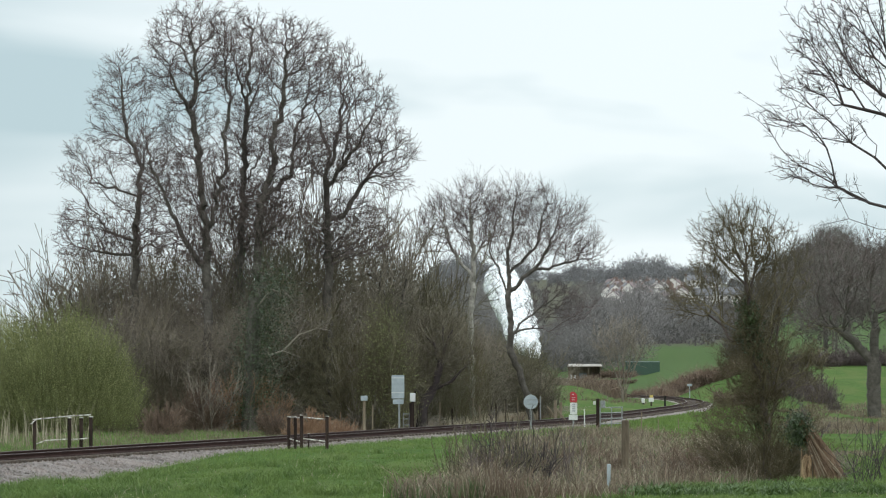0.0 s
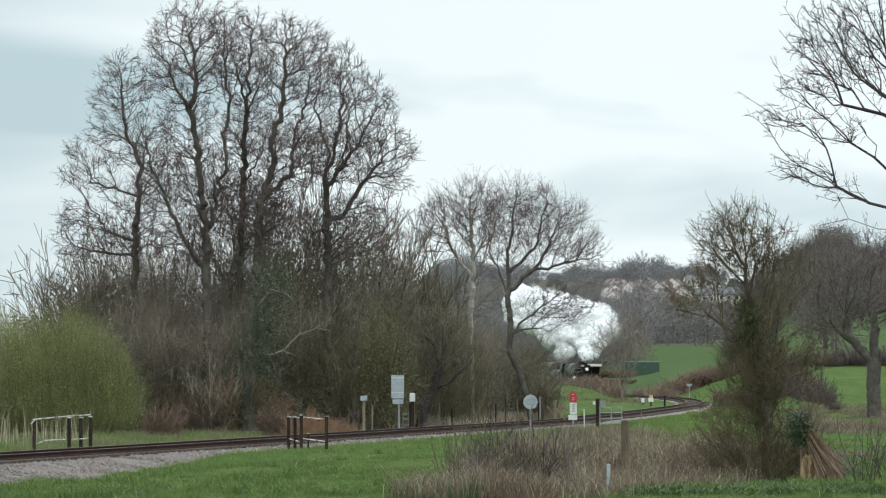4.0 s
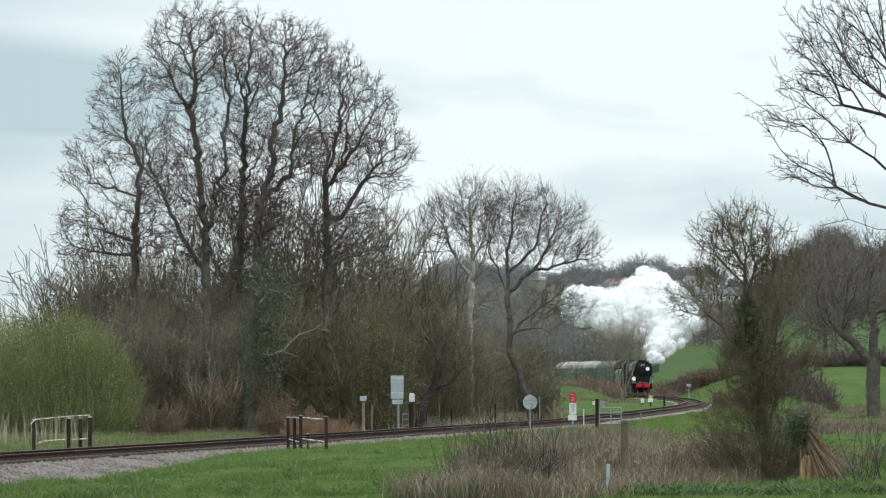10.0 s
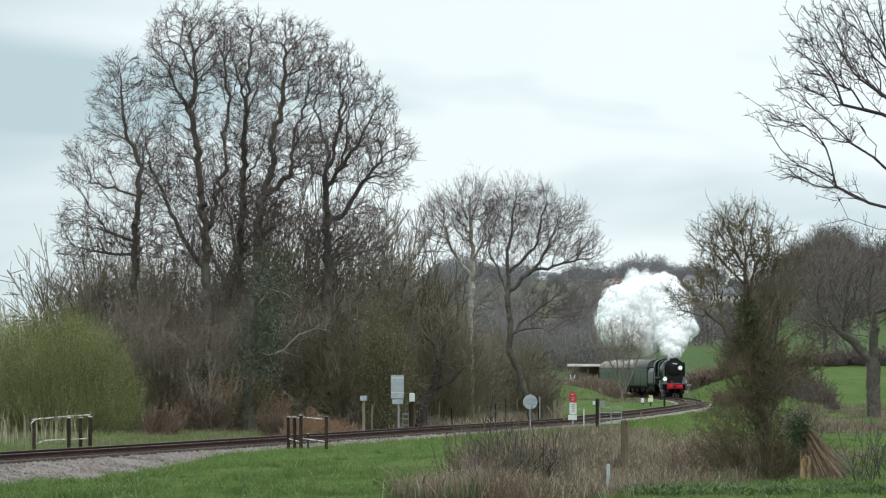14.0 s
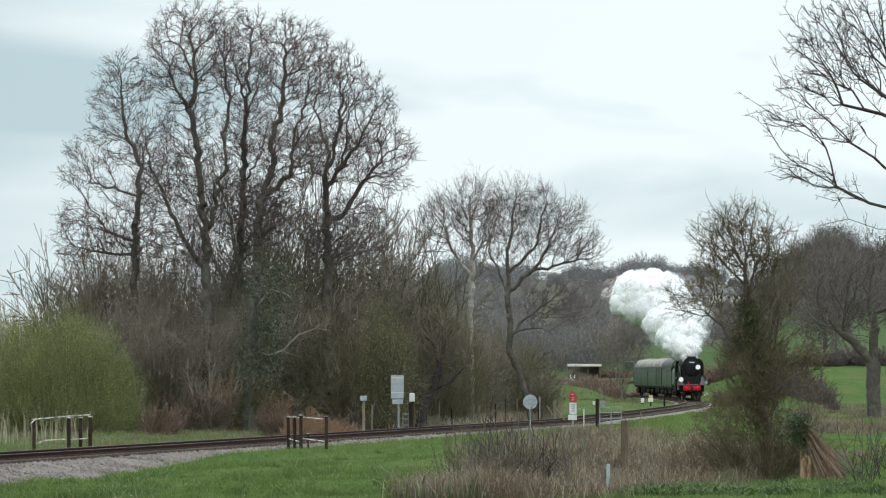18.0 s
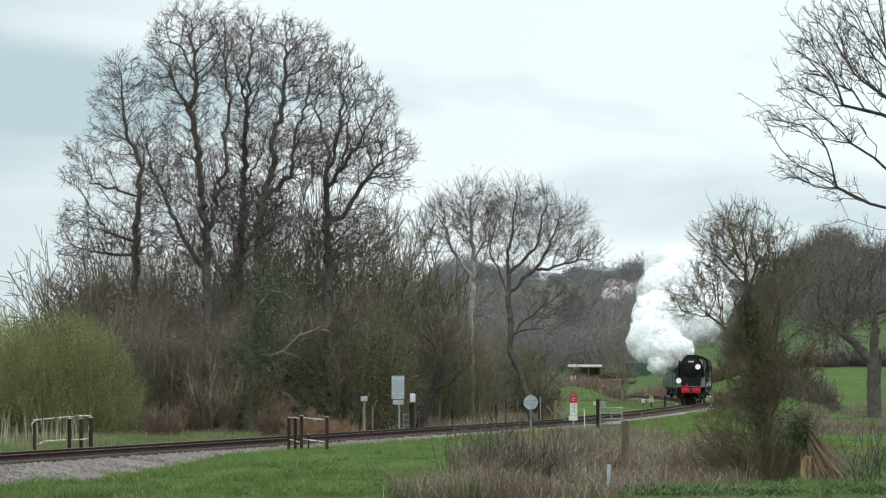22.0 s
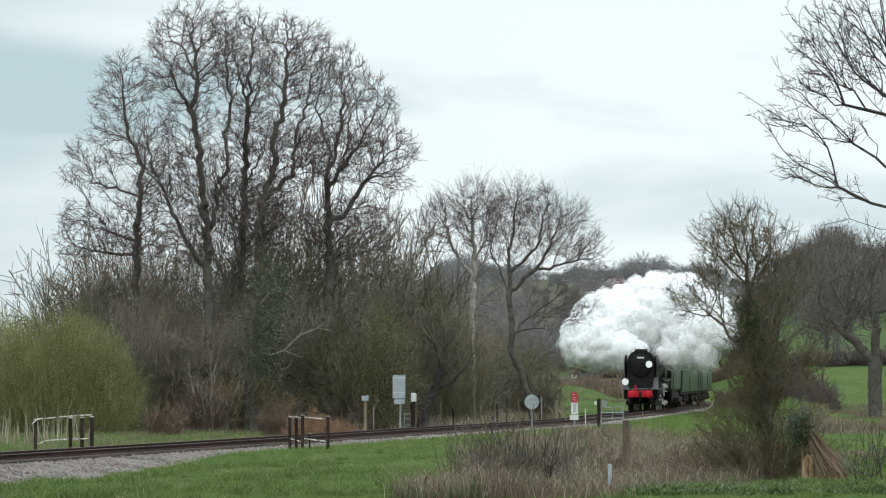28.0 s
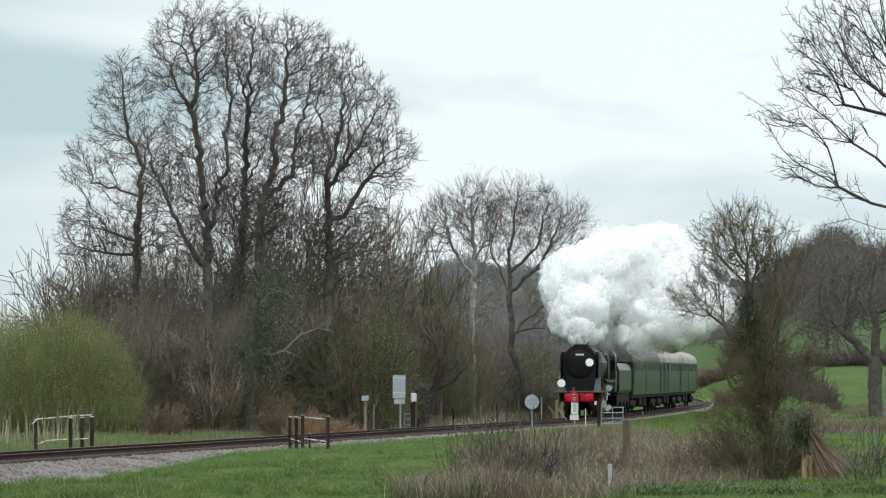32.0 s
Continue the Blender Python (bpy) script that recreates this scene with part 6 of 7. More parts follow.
# ---------------------------------------------------------------- village on the hill
def house(b, d, w, dp, h, rz, wall, roof, gable=0.34):
    x, y, z = bearing(b, d)
    ob = thing("house", "pale two-storey village house with a pitched roof" if wall is RENDER_WALL else "brick two-storey village house with a pitched roof", "house", (x, y, z - 0.6), rz, "village houses")
    h += 0.6
    part("wall", Solid().box(-w / 2, w / 2, -dp / 2, dp / 2, 0, h), wall, ob)
    r = gable * dp
    e = 0.35
    rf = Solid()
    for sd in (-1, 1):
        slope = [(sd * (dp / 2 + e), h - e * 0.8), (0, h + r), (0, h + r + 0.25), (sd * (dp / 2 + e), h - e * 0.8 + 0.2)]
        rf.loft([[(xx, a, c) for a, c in slope] for xx in (-w / 2 - 0.2, w / 2 + 0.2)])
    rf = part("roof", rf, roof, ob)
    part("gable", Solid().add([(-w / 2, -dp / 2, h), (-w / 2, dp / 2, h), (-w / 2, 0, h + r)], t=[(0, 1, 2)]), wall, ob)
    part("gable", Solid().add([(w / 2, -dp / 2, h), (w / 2, dp / 2, h), (w / 2, 0, h + r)], t=[(0, 2, 1)]), wall, ob)
    part("chimney", Solid().box(-w / 2 + 0.3, -w / 2 + 1.1, -0.35, 0.35, h + r * 0.6, h + r + 1.1, 0.05), BRICK_WALL, rf)
    for fl in (1.5, 4.1):
        for k in range(max(2, int(w / 2.6))):
            cx = -w / 2 + (k + 0.5) * w / max(2, int(w / 2.6))
            if fl + 1.2 < h:
                wi = part("window", Solid().box(cx - 0.5, cx + 0.5, -dp / 2 - 0.04, -dp / 2 + 0.05, fl, fl + 1.15), DARK_GLASS, ob)
                part("frame", Solid().box(cx - 0.6, cx + 0.6, -dp / 2 - 0.02, -dp / 2 + 0.02, fl - 0.1, fl + 1.25), SIGN_WHITE, wi)


rh = np.random.default_rng(77)
for k in range(46):
    d = 1520 + 800 * (k + rh.uniform(0, 1)) / 46
    house(rh.uniform(40.5, 60), d, rh.uniform(6.5, 9), rh.uniform(5.0, 6.2), rh.uniform(4.4, 5.6), rh.choice([90, 80, 100, 70, 110]), (RENDER_WALL, RENDER_WALL, RENDER_WALL, BRICK_WALL)[k % 4], (ROOF_TILE, ROOF_TILE, ROOF_SLATE)[k % 3], 0.42)
for b, d, w in ((64, 1650, 10), (70, 1500, 9), (61.5, 2500, 9), (66.5, 2300, 9)):
    house(b, d, w, 8, 5.2, 10, RENDER_WALL, ROOF_SLATE)


# ---------------------------------------------------------------- lineside things
def post(name, label, b, d, h, w, mat, group="lineside posts", category="post"):
    ob = thing(name, label, category, bearing(b, d), random.uniform(-8, 8), group)
    part("shaft", Solid().box(-w / 2, w / 2, -w / 2, w / 2, -0.3, h, w * 0.12), mat, ob)
    return ob


def bridge_rail(label, at, rz, posts, h, rails, depth):
    """Railing of a small under-line culvert: dark posts and peeling rails."""
    ob = thing("culvert_railing", label, "railing", at, rz, "culvert railings")
    for x, y, s in posts:
        p = part("post", Solid().box(x - 0.058 * s, x + 0.058 * s, y - 0.055, y + 0.055, -0.4, h * s, 0.012), WOOD_DARK, ob)
        part("cap", Solid().box(x - 0.063 * s, x + 0.063 * s, y - 0.06, y + 0.06, h * s, h * s + 0.03, 0.008), RAIL_PAINT, p, "peeling white cap")
    for (x0, y0, z0), (x1, y1, z1) in rails:
        part("rail", Solid().tube((x0, y0, z0), (x1, y1, z1), 0.024, 0.022, 6), RAIL_PAINT, ob, "weathered pale rail")
    return ob


# on the near side of the line
bridge_rail("dark timber posts with peeling rails beside the track", bearing(-35.4, 143, -0.45), 0,
            [(-0.42, 0.5, 0.95), (-0.18, 0.2, 0.95), (0.05, -0.1, 1.0), (0.28, 0.5, 0.5), (0.95, -0.2, 0.97)], 1.32,
            [((-0.42, 0.5, 1.26), (0.05, -0.1, 1.24)), ((0.05, -0.1, 1.27), (0.95, -0.2, 1.18)), ((-0.42, 0.5, 0.5), (0.05, -0.1, 0.38)), ((0.05, -0.1, 0.52), (0.95, -0.2, 0.40))], 1)
# on the far side
bridge_rail("rusty timber railing with white handrail across the track", bearing(-94.7, 138, -0.35), 0,
            [(-0.85, -0.2, 1.0), (0.3, 0.2, 1.05), (0.68, 0.4, 1.05), (1.02, 0.3, 1.08)], 1.12,
            [((-0.95, -0.5, 0.98), (-0.8, -0.2, 1.14)), ((-0.85, -0.2, 1.14), (0.3, 0.2, 1.25)), ((0.3, 0.2, 1.25), (1.02, 0.3, 1.29)), ((-0.8, -0.2, 0.3), (-0.5, -0.1, 0.42)), ((-0.5, -0.1, 0.42), (0.3, 0.2, 0.47)), ((0.3, 0.2, 0.44), (1.02, 0.3, 0.5))], 1)


def board_sign():
    ob = thing("lineside_board", "grey back of a tall lineside sign on a post", "sign", bearing(-11.3, 177), 6)
    part("post", Solid().tube((0.06, 0, -0.3), (0.06, 0, 2.55), 0.045, n=10), GALV, ob)
    p = part("board", Solid().box(-0.28, 0.28, -0.07, -0.04, 1.6, 2.62, 0.01), SIGN_BACK, ob)
    for z in (1.85, 2.5):
        part("rim", Solid().box(-0.28, 0.28, -0.085, -0.07, z, z + 0.02), SIGN_WHITE, p)
    part("lower_board", Solid().box(-0.22, 0.25, -0.07, -0.04, 1.36, 1.57, 0.01), SIGN_BACK, ob)
    st = thing("steps", "pale metal stile steps beside the sign", "steps", bearing(-9.2, 178), 0)
    for z in (0.15, 0.42, 0.68, 0.9):
        part("step", Solid().box(-0.14, 0.14, -0.04, 0.04, z, z + 0.04), GALV, st)
    for x in (-0.13, 0.13):
        part("stringer", Solid().box(x - 0.015, x + 0.015, -0.03, 0.03, -0.3, 0.98), GALV, st)


board_sign()
post("wooden_post", "thick brown timber post by the steps", -8.0, 178, 1.4, 0.16, WOOD_DARK)
sb = post("box_post", "dark post carrying a small white box", -7.6, 179, 1.5, 0.12, WOOD_DARK)
part("box", Solid().box(-0.13, 0.11, -0.14, 0.08, 1.45, 1.83, 0.02), SIGN_PALE, sb, "small white box")
sm = post("marker_post", "grey post with a small white marker plate", -19.6, 178, 1.65, 0.12, WOOD)
part("plate", Solid().box(-0.15, 0.15, -0.1, -0.07, 1.5, 1.72, 0.01), SIGN_BACK, sm, "small grey plate")


def disc_sign():
    ob = thing("round_sign", "grey back of a round sign on a pole", "sign", bearing(21.5, 189), 4)
    part("pole", Solid().tube((0, 0, -0.4), (0, 0, 1.75), 0.045, n=10), GALV, ob)
    part("disc", Solid().turned((0, -0.05, 1.37), (0, -1, 0), [(0, 0.30), (0.005, 0.335), (0.02, 0.335), (0.025, 0.32)], 28), SIGN_BACK, ob)
    for z in (1.27, 1.47):
        part("stiffener", Solid().box(-0.27, 0.27, -0.09, -0.076, z - 0.015, z + 0.015), GALV, ob)


disc_sign()


def crossing_sign():
    ob = thing("crossing_sign", "red round-topped warning sign over white notice boards", "sign", bearing(32.1, 194), 2)
    part("post", Solid().box(-0.04, 0.04, 0.0, 0.07, -0.4, 1.75), GALV, ob)
    w = np.linspace(np.pi / 2, 0, 9)
    out = [(-0.17, 1.32), (0.17, 1.32)] + [(-0.05 + 0.22 * math.cos(a), 1.62 + 0.2 * math.sin(a)) for a in w[::-1]] + [(-0.13, 1.80), (-0.17, 1.74)]
    r = part("red_board", Solid().loft([[(x, y, z) for x, z in out] for y in (-0.05, -0.02)]), SIGN_RED, ob, "red board with a rounded top")
    part("lettering", Solid().box(-0.08, 0.02, -0.056, -0.051, 1.69, 1.715), SIGN_WHITE, r, "faint pale lettering")
    part("lettering", Solid().box(-0.08, 0.06, -0.056, -0.051, 1.53, 1.55), SIGN_WHITE, r, "faint pale lettering")
    part("lettering", Solid().box(-0.08, 0.05, -0.056, -0.051, 1.43, 1.45), SIGN_WHITE, r, "faint pale lettering")
    n = part("notice", Solid().box(-0.17, 0.17, -0.05, -0.02, 0.74, 1.30, 0.01), SIGN_WHITE, ob, "white notice")
    for z in (1.18, 1.08, 0.98, 0.88):
        part("lettering", Solid().box(-0.07, 0.08, -0.056, -0.051, z, z + 0.06), SIGN_GREY, n, "grey block of lettering")
    part("lower_notice", Solid().box(-0.23, 0.19, -0.055, -0.025, 0.47, 0.72, 0.01), SIGN_WHITE, ob, "white lower notice")


crossing_sign()


def crossing_gate():
    ob = thing("crossing_gate", "grey galvanised field gate at the foot crossing", "gate", bearing(41.5, 196), -3)
    for z in (0.3, 0.55, 0.82, 1.08):
        part("bar", Solid().tube((-0.55, 0, z - 0.02), (0.55, 0, z), 0.028, n=8), GALV, ob)
    for x in (-0.55, 0.0, 0.5):
        part("upright", Solid().tube((x, 0, 0.12), (x, 0, 1.1), 0.028, n=8), GALV, ob)
    p = post("gate_post", "weathered grey gate post with a small box", 38.1, 195, 1.5, 0.16, WOOD_DARK, "gate posts")
    part("box", Solid().box(0.12, 0.36, -0.1, 0.1, 1.05, 1.4, 0.02), GALV, p, "grey metal box")
    part("flag_plate", Solid().box(-0.22, -0.1, -0.02, 0.02, 1.2, 1.38, 0.01), SIGN_WHITE, p, "small white plate")


crossing_gate()
for b, d, h, w, m in ((15.2, 232, 1.0, 0.10, WOOD), (23.9, 212, 1.5, 0.06, GALV), (27.6, 214, 1.3, 0.14, WOOD), (29.0, 216, 1.2, 0.14, WOOD), (34.8, 196, 1.0, 0.05, SIGN_WHITE), (48.9, 190, 0.95, 0.05, WOOD), (53, 192, 0.6, 0.04, WOOD), (58, 196, 0.6, 0.04, WOOD)):
    post("fence_post", "weathered grey lineside fence post", b, d, h, w, m)
for i, b in enumerate(np.arange(-17, 24, 3.3)):
    post("fence_post", "weathered grey lineside fence post", b + random.uniform(-1.2, 1.2), float(np.interp(b, BEND_B, BEND_Y)) + random.uniform(11, 16), random.uniform(0.9, 1.5), random.choice((0.045, 0.06, 0.08)), random.choice((WOOD, WOOD_DARK)))
post("strainer_post", "stout round-topped wooden fence post in dry grass", 44.9, 104, 1.44, 0.19, WOOD_POST)
post("stake", "pale blue-grey stake in the grass", 40.8, 88, 0.6, 0.08, SIGN_BACK)
br = thing("brace_rails", "weathered diagonal fence braces", "fence", bearing(26.5, 214), 0)
part("brace", Solid().tube((-0.2, 0, 1.0), (0.35, 0, 0.25), 0.045, n=6), WOOD, br)
part("brace", Solid().tube((0.2, 0.1, 1.0), (0.8, 0.1, 0.2), 0.045, n=6), WOOD, br)


def far_lineside():
    a = thing("distance_marker", "small white board with a yellow top on a dark post", "sign", bearing(51.3, 330), 0)
    part("post", Solid().box(-0.06, 0.06, -0.04, 0.04, -0.3, 0.7), WOOD_DARK, a)
    part("white_plate", Solid().box(-0.2, 0.2, -0.08, -0.04, 0.35, 0.68, 0.01), SIGN_WHITE, a)
    part("yellow_plate", Solid().box(-0.14, 0.16, -0.08, -0.04, 0.7, 0.9, 0.01), YELLOW, a)
    b = thing("point_lamp", "small white ground lamp beside the line", "lamp", bearing(49.3, 345), 0)
    part("body", Solid().box(-0.13, 0.13, -0.1, 0.1, 0.1, 0.5, 0.03), SIGN_WHITE, b)
    part("base", Solid().box(-0.08, 0.08, -0.08, 0.08, -0.3, 0.1), UNDER, b)
    c = thing("lineside_sign", "pale grey lineside sign on a slender post", "sign", bearing(60.8, 412), 0)
    part("post", Solid().box(-0.035, 0.035, -0.03, 0.03, -0.3, 1.6), SIGN_BACK, c)
    part("board", Solid().box(-0.24, 0.24, -0.07, -0.03, 1.36, 1.6, 0.02), SIGN_BACK, c)
    d = thing("relay_post", "dark lineside post on a concrete foot", "post", bearing(54.7, 316), 0)
    part("shaft", Solid().box(-0.07, 0.07, -0.07, 0.07, -0.2, 0.95, 0.01), UNDER, d)
    part("foot", Solid().box(-0.22, 0.18, -0.15, 0.15, -0.3, 0.0, 0.03), SIGN_WHITE, d, "pale concrete foot")
    e = thing("container", "dark green steel storage container in the field", "container", bearing(49.2, 600), 4)
    part("shell", Solid().box(-2.4, 2.4, -1.26, 1.26, -0.3, 1.9), CONTAINER, e)
    for k in range(19):
        part("rib", Solid().box(-2.4 + k * 0.255, -2.4 + k * 0.255 + 0.14, -1.3, 1.3, 0.1, 1.92), CONTAINER, e)
    part("roof", Solid().box(-2.45, 2.45, -1.32, 1.32, 1.92, 2.02), SIGN_BACK, e, "pale weathered roof edge")
    f = thing("yard_shed", "low open-fronted yard shed with a weathered grey roof", "shed", bearing(34.8, 560), 0)
    part("roof", Solid().loft([[(x, -2.1, 1.72), (x, -2.1, 1.8), (x, 0, 2.12), (x, 2.0, 1.8), (x, 2.0, 1.72), (x, 0, 2.04)] for x in (-2.3, 2.4)]), ROOF_PALE, f)
    part("back_wall", Solid().box(-2.2, 2.3, 1.7, 1.9, -0.5, 1.75), WOOD, f)
    for x in (-2.2, -0.9, 0.5, 2.2):
        part("post", Solid().box(x - 0.07, x + 0.07, -1.9, -1.75, -0.5, 1.75), WOOD_POST, f)
    part("side_wall", Solid().box(2.1, 2.3, -1.6, 1.7, -0.5, 1.75), WOOD, f)
    for k in range(6):
        part("wall_board", Solid().box(0.6 + k * 0.26, 0.83 + k * 0.26, -1.72, -1.68, -0.4, 0.5 + 0.18 * (k % 3), 0.01), (WOOD, WOOD_POST, WOOD_DARK)[k % 3], f)
    part("bench", Solid().box(-0.7, 0.4, 0.6, 1.2, 0.0, 0.9, 0.03), SIGN_BACK, f)
    hut = thing("yard_hut", "small boarded hut with a pale roof and white window", "hut", bearing(29.3, 556), 0)
    part("walls", Solid().box(-1.0, 1.0, -0.9, 0.9, -0.4, 1.7), WOOD_POST, hut)
    part("roof", Solid().box(-1.15, 1.15, -1.05, 1.05, 1.7, 1.84, 0.04), ROOF_PALE, hut)
    part("window", Solid().box(-0.35, 0.45, -0.94, -0.9, 0.75, 1.5, 0.01), SIGN_WHITE, hut, "white window board")
    lad = thing("ladder", "pale ladder leaning on the yard shed", "ladder", bearing(32.1, 554), 0)
    for x in (-0.3, 0.3):
        part("rail", Solid().tube((x, 0, -0.3), (x * 0.9, 1.2, 1.8), 0.06, n=6), SIGN_WHITE, lad)
    for k in range(6):
        part("rung", Solid().tube((-0.29, 0.15 + 0.18 * k, -0.05 + 0.31 * k), (0.29, 0.15 + 0.18 * k, -0.05 + 0.31 * k), 0.035, n=6), SIGN_WHITE, lad)
    g = thing("covered_boat", "small boat under a pale blue tarpaulin", "boat", bearing(33.8, 550), 20)
    v, fc = blob(3.0, 2, 0.08, 1.2)
    part("tarpaulin", mesh_from("tarpaulin", v * np.array([1.1, 0.7, 0.6]) + np.array([0, 0, 0.1]), fc, TARP, True), None, g)


far_lineside()

# ---------------------------------------------------------------- the train
def section(half_w, z0, z1, top, n=9, tuck=0.06):
    """A coach-like cross-section: sides with a slight tuck, arched top."""
    left = [(-half_w + tuck, z0), (-half_w, z0 + (z1 - z0) * 0.45), (-half_w + tuck * 0.5, z1)]
    arch = [(-(half_w - tuck * 0.5) * math.cos(a), z1 + (top - z1) * math.sin(a) ** 0.8) for a in np.linspace(0, math.pi, n)[1:-1]]
    return left + arch + [(-x, z) for x, z in left[::-1]]


def wheelset(name, parent, y, r, spokes, gauge=0.7175):
    """Two wheels on an axle, turning together; its origin is the axle."""
    ax = new(name)
    ax.parent = parent
    ax.location = (0, y, r)
    part("axle", Solid().tube((-gauge, 0, 0), (gauge, 0, 0), 0.08, n=8), UNDER, ax)
    for s in (-1, 1):
        rim = Solid()
        w = np.arange(24) * 2 * np.pi / 24
        def ring(rad, x):
            return [(x, math.cos(a) * rad, math.sin(a) * rad) for a in w]
        x0, x1 = s * (gauge - 0.05), s * (gauge + 0.08)
        rim.loft([ring(r - 0.1, x0), ring(r + 0.02, x0), ring(r, x0 + s * 0.03), ring(r, x1), ring(r - 0.1, x1), ring(r - 0.1, x0)], False)
        part("tyre", rim, STEEL if r > 0.8 else UNDER, ax)
        hub = Solid().tube((x0, 0, 0), (x1 + s * 0.03, 0, 0), 0.16, n=12)
        for k in range(spokes):
            a = k * 2 * np.pi / spokes
            hub.tube((s * gauge, 0.1 * math.cos(a), 0.1 * math.sin(a)), (s * gauge, (r - 0.08) * math.cos(a), (r - 0.08) * math.sin(a)), 0.045, 0.035, 5)
        if r > 0.8:
            hub.box(min(s * gauge, s * (gauge + .05)), max(s * gauge, s * (gauge + .05)), -0.35, 0.35, -r + 0.12, -r + 0.4)
        part("wheel_centre", hub, UNDER if r < 0.8 else LOCO_GREEN, ax)
    return ax, r


WHEELS = []


def buffers(ob, y, way, mat=None, wide=1.0):
    for x in (-0.87, 0.87):
        bf = part("buffer", Solid().turned((x * wide, y, 1.06), (0, way, 0), [(0, 0.25), (0.04, 0.25), (0.05, 0.17), (0.28, 0.15), (0.28, 0.08), (0.45, 0.08)], 14), mat or UNDER, ob)
        part("buffer_head", Solid().turned((x * wide, y + way * 0.45, 1.06), (0, way, 0), [(0, 0.2), (0.03, 0.21), (0.06, 0.12)], 14), UNDER if mat is None else mat, bf)


def locomotive():
    o = thing("steam_locomotive", "dark green and black express steam locomotive with a red buffer beam", "locomotive")
    part("frames", Solid().box(-0.62, -0.55, -6.0, 5.7, 0.55, 1.5).box(0.55, 0.62, -6.0, 5.7, 0.55, 1.5).box(-0.55, 0.55, -6, 5.6, 1.0, 1.3), UNDER, o)
    bb = part("buffer_beam", Solid().box(-0.78, 0.78, 5.62, 5.74, 0.86, 1.28, 0.02), BEAM_RED, o, "bright red buffer beam")
    part("coupling", Solid().tube((0, 5.75, 1.05), (0, 5.95, 1.0), 0.05, n=8).tube((0, 5.93, 1.0), (0, 5.97, 0.6), 0.04, n=8), UNDER, bb)
    part("lamp_bracket", Solid().box(0.24, 0.38, 5.5, 5.66, 1.28, 1.62, 0.03), BEAM_RED, bb)
    part("drawhook_plate", Solid().box(-0.09, 0.09, 5.74, 5.79, 0.9, 1.24, 0.01), UNDER, bb, "black drawhook plate")
    buffers(o, 5.74, 1, BEAM_RED, 0.6)
    part("front_platform", Solid().box(-1.3, 1.3, 4.6, 5.66, 1.36, 1.42), GREY_PAINT, o)
    for s in (-1, 1):
        a, b = sorted((s * 0.62, s * 1.12))
        part("cylinder_casing", Solid().box(a, b, 3.3, 4.95, 0.72, 1.55, 0.08), UNDER, o)
        part("front_plate", Solid().box(a + 0.0, b + 0.0, 5.0, 5.1, 1.30, 2.12, 0.03), GREY_PAINT, o, "grey front plate")
        part("running_plate", Solid().box(min(s * 0.7, s * 1.33), max(s * 0.7, s * 1.33), -4.3, 4.95, 2.0, 2.06), LOCO_BLACK, o)
        # smoke deflector, curved inwards at its top
        rows = []
        for y in (3.1, 5.35):
            rows.append([(s * 1.02, y, 2.06), (s * 1.04, y, 2.95), (s * 1.02, y, 3.32), (s * 0.95, y, 3.54), (s * 0.91, y, 3.51), (s * 0.98, y, 3.3), (s * 0.995, y, 2.95), (s * 0.98, y, 2.06)])
        part("smoke_deflector", Solid().loft(rows), LOCO_BLACK, o)
        part("handrail", Solid().tube((s * 1.06, 3.4, 3.0), (s * 1.06, 5.1, 3.0), 0.02, n=6), STEEL, o)
        part("steam_pipe", Solid().tube((s * 0.75, 4.2, 2.9), (s * 1.0, 4.1, 1.6), 0.14, n=10), SMOKEBOX, o)
        part("injector_pipe", Solid().tube((s * 1.05, -4.0, 1.2), (s * 1.1, 1.2, 1.25), 0.035, n=6).tube((s * 1.1, 1.2, 1.25), (s * 0.95, 2.2, 2.4), 0.035, n=6), STEEL, o)
        part("slide_bar", Solid().box(min(s * 0.95, s * 1.1), max(s * 0.95, s * 1.1), 2.3, 3.3, 0.88, 1.05), STEEL, o)
        part("valve_gear", Solid().tube((s * 1.15, 2.4, 1.75), (s * 1.15, 0.4, 1.35), 0.05, n=6).tube((s * 1.15, 0.4, 1.7), (s * 1.15, 0.5, 0.9), 0.06, n=6).tube((s * 1.18, 3.2, 1.7), (s * 1.18, 2.3, 1.1), 0.05, n=6), STEEL, o)
        part("ladder_step", Solid().box(min(s * 1.0, s * 1.32), max(s * 1.0, s * 1.32), -5.7, -5.3, 0.5, 0.55).box(min(s * 1.0, s * 1.32), max(s * 1.0, s * 1.32), -5.7, -5.3, 0.9, 0.95), UNDER, o)
    # smokebox, boiler and firebox
    part("smokebox", Solid().turned((0, 3.2, 2.86), (0, 1, 0), [(0, 0.92), (1.85, 0.92), (1.9, 0.86)], 32), SMOKEBOX, o, smooth=True)
    dr = part("smokebox_door", Solid().turned((0, 5.16, 2.86), (0, 1, 0), [(0, 0.76), (0.05, 0.76), (0.1, 0.7), (0.17, 0.45), (0.2, 0.1), (0.2, 0.02)], 32), SMOKEBOX, o, smooth=True)
    part("dart", Solid().tube((0, 5.34, 2.86), (0.03, 5.42, 2.7), 0.02, n=6).tube((0, 5.34, 2.86), (0, 5.42, 2.86), 0.05, n=10), UNDER, dr)
    part("hinge_strap", Solid().box(-0.66, 0.66, 5.27, 5.32, 3.12, 3.16).box(-0.66, 0.66, 5.27, 5.32, 2.56, 2.6), SMOKEBOX, dr)
    # plain bars in place of the number
    s = Solid()
    for k in range(5):
        s.box(-0.22 + k * 0.09, -0.16 + k * 0.09, 5.315, 5.325, 3.33, 3.42)
